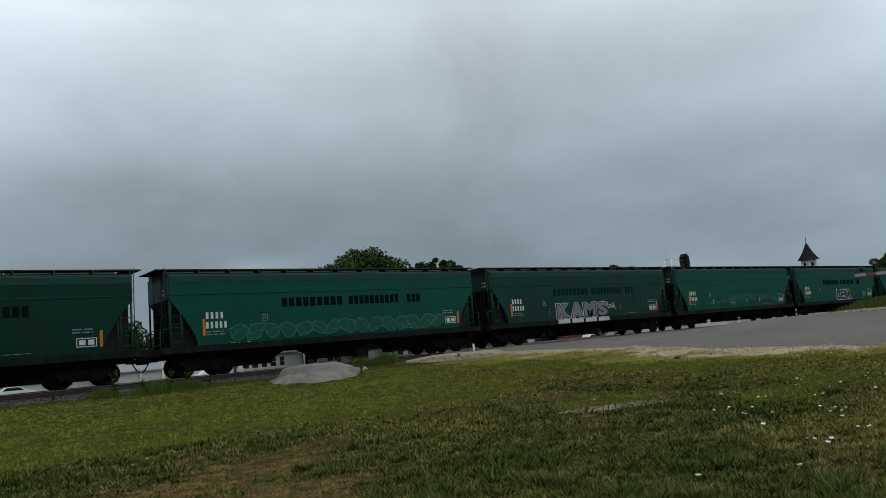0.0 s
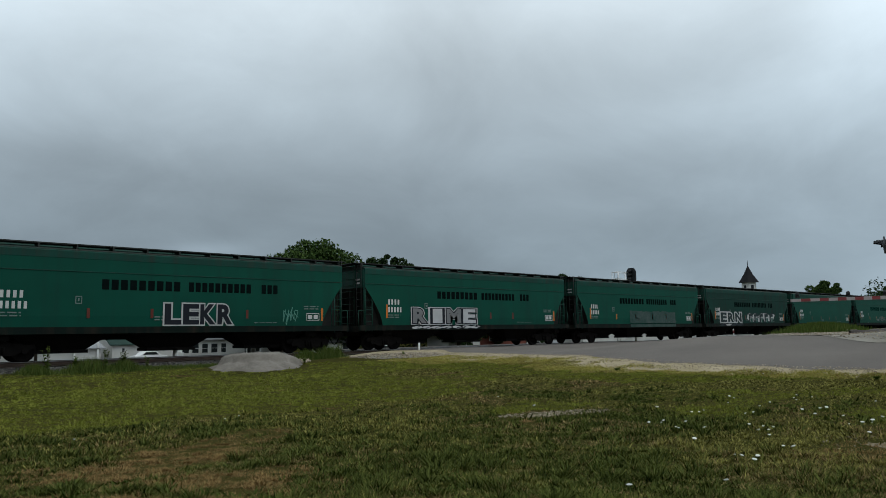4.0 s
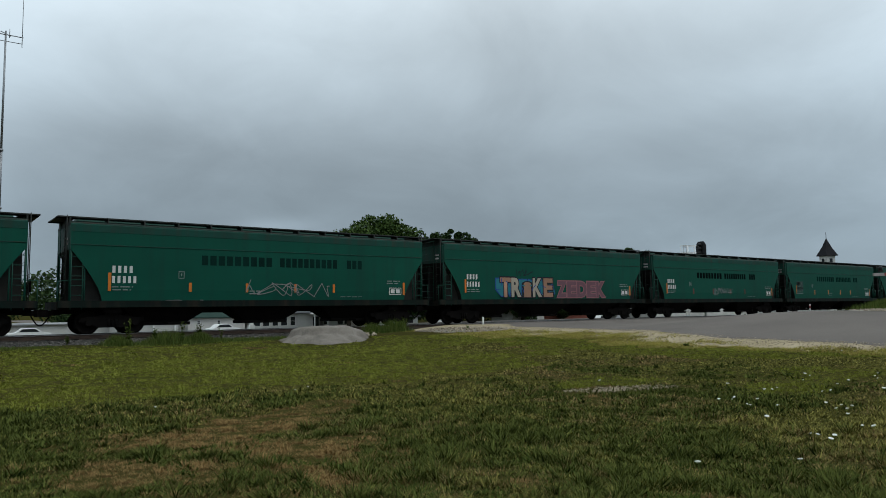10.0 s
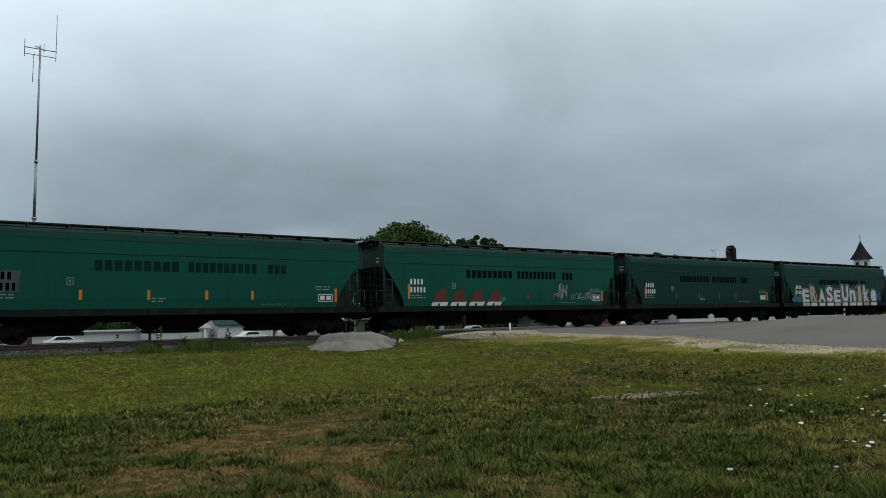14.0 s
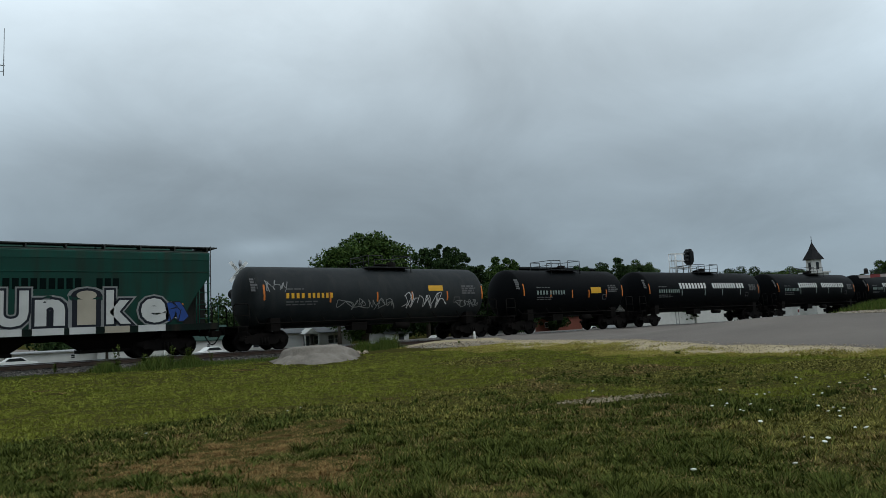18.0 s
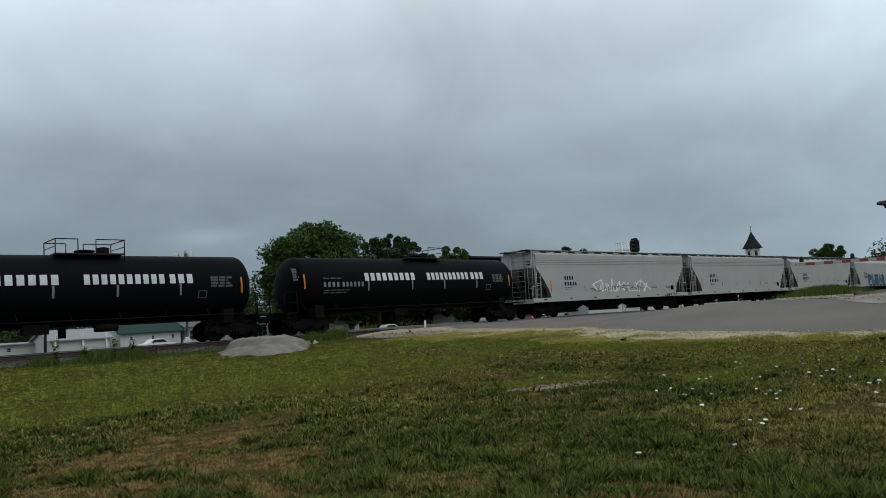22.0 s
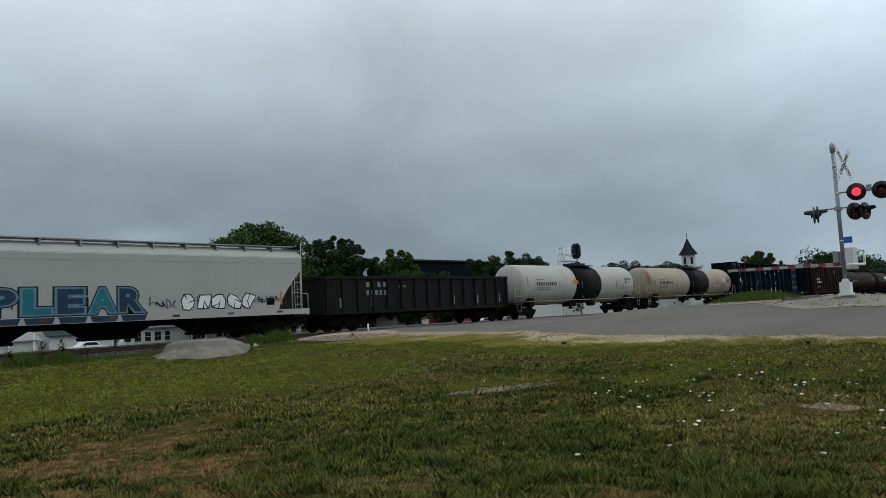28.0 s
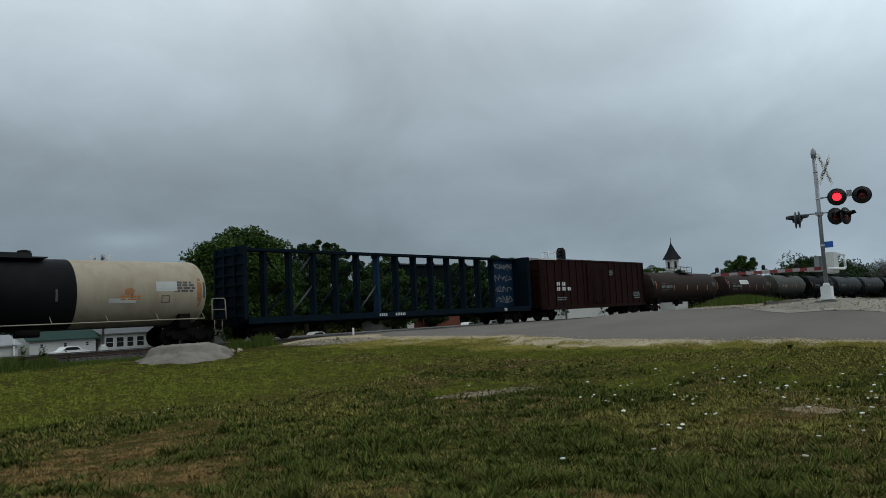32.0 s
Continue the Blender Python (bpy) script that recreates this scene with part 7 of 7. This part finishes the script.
    dry += 0.5 * worn * np.exp(-((x - 10.9) / 0.9) ** 2 - ((y - 3.0) / 1.3) ** 2) + 0.4 * worn * np.exp(-((x - 11) / 1.5) ** 2 - ((y - 9.5) / 0.35) ** 2)
    dry += 1.5 * np.clip(value_noise(x, y, 0.6, 4) - 0.62, 0, 1) + 0.75 * np.clip(value_noise(x, y, 2.2, 5) - 0.55, 0, 1) + 0.20 * (1 - ease(5, 11, r)) + 0.10 * ease(8, 13, x) * (1 - ease(12, 18, r))
    # lighter yellow-green: the far reach by the track, and towards the road
    yellow = 0.07 + 1.6 * ease(11, 20, y) * (1 - ease(9, 16, x)) * (0.70 + 0.6 * value_noise(x, y, 0.45, 6)) + 1.25 * (1 - ease(0.6, 4.2, edge - x)) * ease(7, 13, y) * (0.4 + 0.9 * value_noise(x, y, 0.8, 36))
    yellow += 0.32 * ease(10, 15, r) * ease(8, 12, x) + 0.75 * ease(19, 24, y) * ease(10, 15, x) * (0.5 + 0.8 * value_noise(x, y, 0.6, 37)) + 0.16 * value_noise(x, y, 0.9, 16) + 0.3 * ease(11, 17, r) * np.clip(value_noise(x, y, 0.5, 38) - 0.35, 0, 1)
    grain = 0.42 + 0.42 * ease(7, 17, r)
    pick = 0.14 + 0.86 * ((1 - grain) * (0.4 * rng.uniform(0, 1, n) + 0.6 * lead) + grain * (0.7 * value_noise(x, y, 0.7, 92) + 0.3 * value_noise(x, y, 2.4, 93)))
    deep = 0.20 * tuft + 0.26 * clump + 0.50 * broad + 0.40 * (lead + (0.5 - lead) * 0.8 * ease(9, 15, r)) - 0.14 * ease(4, 10, x) - 0.12 * (1 - ease(2, 7, edge - x))
    olive = 0.45 * value_noise(x, y, 0.42, 94) + 0.20 * value_noise(x, y, 1.9, 95) + 0.35 * ((lead * 7.31) % 1.0 * (1 - 0.7 * ease(9, 15, r)) + 0.35 * ease(9, 15, r)) + 0.10 * ease(5, 10, x)
    kind = np.where(dry > pick, 1, np.where(yellow > pick, 2, np.where(deep > 0.63 + 0.05 * ease(14, 20, y), 3, np.where(olive > 0.50 + 0.22 * ease(9, 14, r), 5, 0))))
    kind = np.where((value_noise(x, y, 3.1, 50) + 0.25 * lead + rng.uniform(-0.1, 0.1, n) > 0.98 + 0.4 * ease(8, 13, r)) & (rng.uniform(0, 1, n) < 0.5), 4, kind)
    flat = ease(8, 16, r)
    h = 0.82 * (0.009 + 0.014 * tuft + 0.13 * np.clip(clump - 0.42, 0, 1) + 0.016 * rng.uniform(0, 1, n)) * vigour * np.choose(kind, (1.0, 0.55, 0.95, 1.3, 0.7, 0.85)) * (1 - 0.12 * flat)
    w = (1.45 - 0.15 * ease(9, 17, r)) * (0.0026 + 0.00082 * r * (1 + 1.6 * ease(9, 20, r)) * rng.uniform(0.6, 1.4, n)) * np.choose(kind, (1.0, 0.9, 1.0, 1.25, 2.4, 1.0))
    lean = rng.uniform(0.25, 1.0, n) * (1.7 - 0.8 * flat)
    for k, material, label in ((0, "blade", "short mown green grass"), (1, "blade_dry", "dry brown grass in patches"), (2, "blade_yellow", "yellow-green grass by the road"), (3, "blade_deep", "darker lush tufts of grass"), (4, "clover", "low broad-leaved plants in the lawn"), (5, "blade_olive", "tired olive-brown grass")):
        q = kind == k
        tagged(new("lawn_grass", tri_mesh("lawn_grass", blades(x[q], y[q], h[q], w[q], rng, lean[q], out[q]), material)), label, "grass", kind="stuff")


lawn()


def lawn_around():
    """The rest of the lawn, round and behind the viewer, sparser."""
    rng = np.random.default_rng(8)
    n = 120000
    r = 16 * rng.uniform(0, 1, n) ** 0.75
    a = rng.uniform(0, 2 * np.pi, n)
    x, y = r * np.cos(a), r * np.sin(a)
    seen = (r > 3.4) & (np.degrees(a) < 97)
    x, y, r = x[~seen], y[~seen], r[~seen]
    tuft = value_noise(x, y, 1.6, 1) * 0.6 + value_noise(x, y, 5.0, 2) * 0.4
    pick = rng.uniform(0, 1, len(x))
    kind = np.where(tuft > 0.6, 3, np.where(pick < 0.12, 1, np.where(pick < 0.25, 2, 0)))
    h = 0.02 + 0.06 * tuft + 0.02 * rng.uniform(0, 1, len(x))
    w = np.full(len(x), 0.009)
    for k, material, label in ((0, "blade", "short mown green grass"), (1, "blade_dry", "dry brown grass in patches"), (2, "blade_yellow", "yellow-green grass in the lawn"), (3, "blade_deep", "darker lush tufts of grass")):
        s = kind == k
        tagged(new("lawn_grass", tri_mesh("lawn_grass", blades(x[s], y[s], h[s], w[s], rng, 0.9), material)), label, "grass", kind="stuff")


lawn_around()


def trackside():
    rng = np.random.default_rng(12)
    n = 20000
    x = rng.uniform(-6, 23.5, n)
    y = 28.3 + rng.normal(0, 0.3, n) - 0.9 * ease(14, 22, x)
    clump = value_noise(x, y * 0.3, 0.55, 21)
    keep = clump > rng.uniform(0.25, 0.9, n)
    x, y, clump = x[keep], y[keep], clump[keep]
    h = 0.06 + 0.4 * np.clip(clump - 0.5, 0, 1) * rng.uniform(0.4, 1.2, len(x))
    for cx, cy, rr, hh in ((18.0, 27.9, 0.75, 0.5), (17.0, 28.2, 0.5, 0.4), (8.0, 28.4, 0.9, 0.45), (9.2, 28.4, 0.5, 0.35), (6.2, 28.5, 0.5, 0.3)):
        k = 900
        ax, ay = rng.normal(cx, rr * 0.55, k), rng.normal(cy, 0.22, k)
        x, y = np.concatenate([x, ax]), np.concatenate([y, ay])
        h = np.concatenate([h, hh * np.exp(-((ax - cx) / rr) ** 2) * rng.uniform(0.5, 1.2, k) + 0.08])
    tagged(new("trackside_grass", tri_mesh("trackside_grass", blades(x, y, h, np.full(len(x), 0.03), rng, 0.6), "weed")), "long rough grass along the ballast", "grass", kind="stuff")
    # rough growth on the hump and berm past the road
    n = 9000
    x, y = rng.normal(62, 3.4, n), rng.normal(22.6, 1.3, n)
    z = np.full(n, 0.26) * rng.uniform(0.2, 1.6, n) ** 1.5
    co = blades(x, y, z + 0.15, np.full(n, 0.09), rng, 0.5)
    co[:, 2] += np.repeat(0.50 * np.exp(-((x - 62) / 7) ** 2 - ((y - 23) / 2.4) ** 2), 3)
    tagged(new("trackside_grass", tri_mesh("trackside_grass", co, "weed")), "long rough green grass on the hump", "grass", kind="stuff")


trackside()


def verge():
    """Thin yellow tufts in the stones along the road's edge."""
    rng = np.random.default_rng(19)
    n = 150000
    y = 2.0 + 27.3 * rng.uniform(0, 1, n) ** 0.8
    f = rng.uniform(-0.12, 1.0, n)
    x = verge_edge(y) + f * (np.interp(y, ROAD_Y, ROAD_L) - verge_edge(y))
    cover = 0.62 * value_noise(x, y, 0.8, 81) + 0.38 * value_noise(x, y, 2.6, 82) - 0.85 * (f - 0.38)
    cover += 0.25 * np.exp(-((x - 21.2) / 0.8) ** 2 - ((y - 16.2) / 1.8) ** 2) - 0.35 * np.exp(-((x - 20.9) / 1.2) ** 2 - ((y - 12.5) / 1.2) ** 2) - 0.3 * ease(25, 27, y) * ease(19, 21, x)
    q = (cover > rng.uniform(0.22, 0.68, n)) & ~((((x - 21.8) / 3.0) ** 2 + ((y - 26.9) / 1.4) ** 2 < 0.9) & (rng.uniform(0, 1, n) > 0.1))
    x, y = x[q], y[q]
    h = rng.uniform(0.02, 0.075, len(x))
    co = blades(x, y, h, np.full(len(x), 0.024), rng, 1.8)
    co[:, 2] += np.repeat(verge_lift(x, y), 3)
    tint = np.repeat(0.55 * rng.uniform(0, 1, len(x)) + 0.45 * value_noise(x, y, 1.3, 83), 3)
    for lo, hi, material, label in ((0, 0.52, "blade_straw", "thin sunburnt yellow grass along the road"), (0.52, 0.66, "blade_yellow", "yellow-green grass along the road"), (0.66, 0.74, "blade_dry", "dry straw-coloured grass along the road"), (0.74, 1.01, "blade", "short green grass along the road")):
        tagged(new("verge_grass", tri_mesh("verge_grass", co[(tint >= lo) & (tint < hi)], material)), label, "grass", kind="stuff")


verge()


def weed(x, y, h, seed, spread=0.22):
    rng = random.Random(seed)
    t = thing("weed", pose(x, y, float(land_z(x, y))), "tall leafy weed beside the ballast", "weed", "weeds along the track")
    for k in range(rng.randint(3, 5)):
        a, lean = rng.uniform(0, 6.28), rng.uniform(0.02, 0.2)
        top = Vector((math.cos(a) * lean * h, math.sin(a) * lean * h, h * rng.uniform(0.75, 1)))
        bm = bmesh.new()
        rod(bm, (0, 0, -0.05), top, 0.012, 5, 0.005)
        for i in range(26):
            f = rng.uniform(0.2, 1)
            c = top * f
            b, s = rng.uniform(0, 6.28), rng.uniform(0.5, 1.1) * spread * (1.15 - 0.6 * f)
            d = Vector((math.cos(b), math.sin(b), rng.uniform(-0.2, 0.7))) * s
            n = Vector((-math.sin(b), math.cos(b), 0)) * s * 0.3
            v = [bm.verts.new(q) for q in (c, c + d * 0.5 + n, c + d, c + d * 0.5 - n)]
            bm.faces.new(v)
        part("stalk", bm, "weed", t)
    return t


for k, (x, y, h) in enumerate(((6.6, 28.5, 1.05), (7.5, 28.6, 0.6), (8.5, 28.5, 0.9), (9.2, 28.6, 0.7), (10.1, 28.6, 0.5), (19.3, 29.0, 0.7), (18.6, 28.6, 0.5), (15.6, 26.0, 0.35), (4.6, 29.2, 0.4), (21.0, 26.2, 0.4), (19.8, 13.6, 0.10), (20.2, 6.2, 0.12))):
    weed(x, y, h, 100 + k, 0.2 if h > 0.5 else 0.14)


def wild_flowers():
    stem = bmesh.new()
    rod(stem, (0, 0, -0.02), (0.01, 0, 0.12), 0.004, 5)
    head = bmesh.new()
    lathe(head, [(0.112, 0.006), (0.120, 0.026), (0.128, 0.036), (0.134, 0.028), (0.137, 0.008)], 9, "z", (0.01, 0, 0))
    f = thing("wild_flower", pose(12.3, 7.6, float(land_z(12.3, 7.6))), "white flat-headed wild flower in the lawn", "flower", "white wild flowers")
    part("stem", stem, "weed", f)
    part("flower_head", head, "petal", f, "white flower head")
    rng = random.Random(4)
    spots = [(10.8, 6.6), (10.9, 6.6), (10.4, 6.1), (10.3, 6.0), (12.2, 6.8), (12.4, 6.8), (12.6, 6.8), (10.9, 6.2), (9.3, 5.2), (10.4, 5.6), (14.6, 7.3), (14.6, 7.2), (14.0, 7.0), (13.6, 6.2), (12.7, 5.9), (12.6, 6.0), (11.2, 5.3), (10.7, 4.9), (10.3, 4.6), (10.8, 4.8), (11.1, 4.9), (9.6, 4.1), (8.7, 4.3), (8.6, 4.2), (8.6, 4.0), (8.3, 3.9), (7.1, 3.6), (13.0, 5.0), (13.6, 5.1), (13.8, 5.1), (13.2, 4.6), (12.2, 4.2), (12.2, 4.0), (12.7, 4.0), (13.1, 2.8), (15.7, 3.2), (12.7, 2.5), (12.2, 2.6), (11.7, 2.5), (11.3, 2.1), (9.4, 1.9), (9.1, 2.1), (9.4, 2.3), (8.5, 2.4), (8.4, 1.7), (7.3, 2.2), (10.4, 3.0), (11.4, 3.2), (11.6, 3.1), (14.5, 3.6), (11.2, 3.6), (20.3, 9.1), (6.1, 4.1), (11.2, 9.7), (12.1, 11.6), (5.9, 12.6), (6.3, 12.9), (3.2, 12.0)]
    spots += [(rng.uniform(9, 16), rng.uniform(1.8, 7.0)) for _ in range(22)]
    for x, y in spots:
        copy_thing(f, pose(x, y, float(land_z(x, y)), rng.uniform(-14, 14), rng.uniform(-14, 14), rng.uniform(0, 360)) @ Matrix.Scale(rng.uniform(0.5, 0.95), 4))


wild_flowers()


def marker_post(x, y, h, label, paint="white_paint", red=False):
    p = thing("marker_post", pose(x, y, RAIL - 0.1), label, "post")
    bm = bmesh.new()
    lathe(bm, [(-0.3, 0.055), (h, 0.055), (h + 0.04, 0.03)], 12, "z")
    part("post", bm, paint, p)
    if red:
        bm = bmesh.new()
        lathe(bm, [(h - 0.32, 0.06), (h - 0.06, 0.06)], 12, "z")
        part("red_band", bm, "red_paint", p)


marker_post(60.8, 29.6, 0.9, "slim white marker post with a red band", red=True)
marker_post(24.8, 29.6, 0.45, "short white marker post by the crossing")


def timber_pile():
    rng = random.Random(9)
    for k in range(9):
        t = thing("old_tie", pose(66 + rng.uniform(-7, 8), 21.5 + rng.uniform(-1.2, 1.2), 1.25 + rng.uniform(-0.1, 0.12), rng.uniform(-6, 6), rng.uniform(-5, 5), rng.uniform(-70, 70)), "weathered discarded railway tie on the hump", "railway tie", "discarded ties")
        bm = bmesh.new()
        box(bm, -1.3, 1.3, -0.12, 0.12, -0.1, 0.1)
        part("timber", bm, "tan" if k % 3 else "concrete", t)


timber_pile()

# second line on the berm: two rusty rails
spur = thing("spur_track", pose(0, 0, 0), "rusty spur track along the gravel bank", "railway track", kind="structure")
for off in (0.0, 1.5):
    bm = bmesh.new()
    pts = []
    for i in range(40):
        s = i / 39
        x = 33 + 60 * s
        y = 9.5 + off + 15.5 * s ** 1.2
        pts.append((x, y, float(land_z(x, y)) + 0.16))
    for a, b in zip(pts, pts[1:]):
        d = (Vector(b) - Vector(a)).normalized()
        side = Vector((-d.y, d.x, 0)) * 0.04
        v = [bm.verts.new(Vector(q) + s2 * side + Vector((0, 0, z))) for q in (a, b) for s2 in (-1, 1) for z in (-0.16, 0.02)]
        for f in ((0, 1, 5, 4), (2, 6, 7, 3), (1, 3, 7, 5)):
            bm.faces.new([v[k] for k in f])
    part("rail", bm, "rail", spur)


# ---- stones and ties, last ----
def stones(name, material, n, place, size, seed, label):
    """Loose angular stones joined into one sheet of stuff."""
    rng = np.random.default_rng(seed)
    x, y, z = place(rng, n)
    s = size * rng.uniform(0.5, 1.4, (n, 1, 1))
    shape = np.array([[1, 0, 0], [0, 1, 0], [-1, 0, 0], [0, -1, 0], [0, 0, 0.8], [0, 0, -0.6]], float)
    v = shape[None] * s * rng.uniform(0.6, 1.3, (n, 6, 3))
    a = rng.uniform(0, 6.28, n)
    c, d = np.cos(a)[:, None], np.sin(a)[:, None]
    px, py = v[..., 0] * c - v[..., 1] * d, v[..., 0] * d + v[..., 1] * c
    co = np.stack([px + x[:, None], py + y[:, None], v[..., 2] + z[:, None]], -1)
    tri = np.array([(0, 1, 4), (1, 2, 4), (2, 3, 4), (3, 0, 4), (1, 0, 5), (2, 1, 5), (3, 2, 5), (0, 3, 5)])
    me = bpy.data.meshes.new(name)
    me.vertices.add(6 * n)
    me.vertices.foreach_set("co", co.astype(np.float32).ravel())
    idx = (tri[None] + 6 * np.arange(n)[:, None, None]).ravel()
    me.loops.add(len(idx))
    me.loops.foreach_set("vertex_index", idx)
    me.polygons.add(len(idx) // 3)
    me.polygons.foreach_set("loop_start", np.arange(0, len(idx), 3))
    me.update(calc_edges=True)
    me.materials.append(M[material])
    return tagged(new(name, me), label, "stones", kind="stuff")


def on_ballast(rng, n):
    x = rng.uniform(-8, 60, n)
    f = rng.uniform(0, 1, n)
    y = TRACK_Y - 1.9 - 2.7 * f
    return x, y, np.interp(-y, [-(TRACK_Y - 1.9), -(TRACK_Y - 2.6), -(TRACK_Y - 3.4), -(TRACK_Y - 4.2), -(TRACK_Y - 5.0)], [RAIL - 0.2, RAIL - 0.26, RAIL - 0.29, RAIL - 0.33, RAIL - 0.52])


def on_shoulder(rng, n):
    y = rng.uniform(0, 29, n)
    b = np.interp(y, ROAD_Y, ROAD_L)
    x = verge_edge(y) + (b + 0.3 - verge_edge(y)) * rng.uniform(0, 1, n) ** 0.7
    return x, y, land_z(x, y) + verge_lift(x, y) + 0.006


def on_berm(rng, n):
    y = rng.uniform(2, 14, n)
    x = np.interp(y, ROAD_Y, ROAD_R) + rng.uniform(-0.3, 9, n)
    return x, y, land_z(x, y) + 0.06


def on_thin_patch(rng, n):
    x, y = rng.normal(10.9, 0.4, n), rng.normal(3.1, 0.55, n)
    return x, y, land_z(x, y) + 0.012


def on_patch(rng, n):
    a, r = rng.uniform(0, 6.28, n), rng.uniform(0, 1, n) ** 0.5
    u = 1.15 * r * np.cos(a)
    x, y = 10.95 + u, 9.0 - 0.36 * u + 0.40 * r * np.sin(a) * (0.6 + 0.8 * rng.uniform(0, 1, n))
    return x, y, land_z(x, y) + 0.02


stones("ballast_stones", "ballast_stone", 14000, on_ballast, 0.045, 41, "grey crushed stones on the ballast slope")
stones("shoulder_stones", "stone", 5200, on_shoulder, 0.022, 42, "loose pale stones on the shoulder")
stones("berm_stones", "stone", 3000, on_berm, 0.03, 43, "loose pale stones on the gravel bank")
def by_mound(rng, n):
    x = rng.normal(15.9, 0.45, n)
    y = 27.6 + 0.5 * (x - 15.9) + rng.normal(0, 0.35, n)
    return x, y, land_z(x, y) + 0.02


stones("mound_stones", "stone", 420, by_mound, 0.065, 45, "loose stones at the foot of the heap")
def on_low_heap(rng, n):
    a, r = rng.uniform(0, 6.28, n), rng.uniform(0, 1, n) ** 0.6
    x, y = 21.8 + 3.2 * r * np.cos(a), 26.9 + 1.6 * r * np.sin(a)
    return x, y, land_z(x, y) + 0.26 * (1 - r ** 1.6) ** 0.8 + 0.01


stones("heap_stones", "stone", 1500, on_low_heap, 0.05, 46, "loose pale stones on the low heap")
stones("patch_stones", "stone", 130, on_thin_patch, 0.014, 47, "small stones on the thin ground")
stones("patch_stones", "stone", 420, on_patch, 0.015, 44, "small stones on the bare patch")

tie = bmesh.new()
box(tie, -0.115, 0.115, -1.3, 1.3, -0.17, 0.0)
tie_mesh = mesh_of(tie, "tie", "tie")
for k in range(190):
    x = -8 + 0.52 * k
    if not 24.5 < x < 41:
        t = part("tie", tie_mesh, None, track)
        t.location = (x, TRACK_Y + random.uniform(-0.04, 0.04), RAIL - 0.175)


# ---- motion of the train ----
def motions():
    for car, mid in TRAIN:
        walk(car, [(t, pose(HEAD + mid - SPEED * t, TRACK_Y, RAIL)) for t in (0.0, 8.0, 16.0, 24.0, 32.0)])


motions()
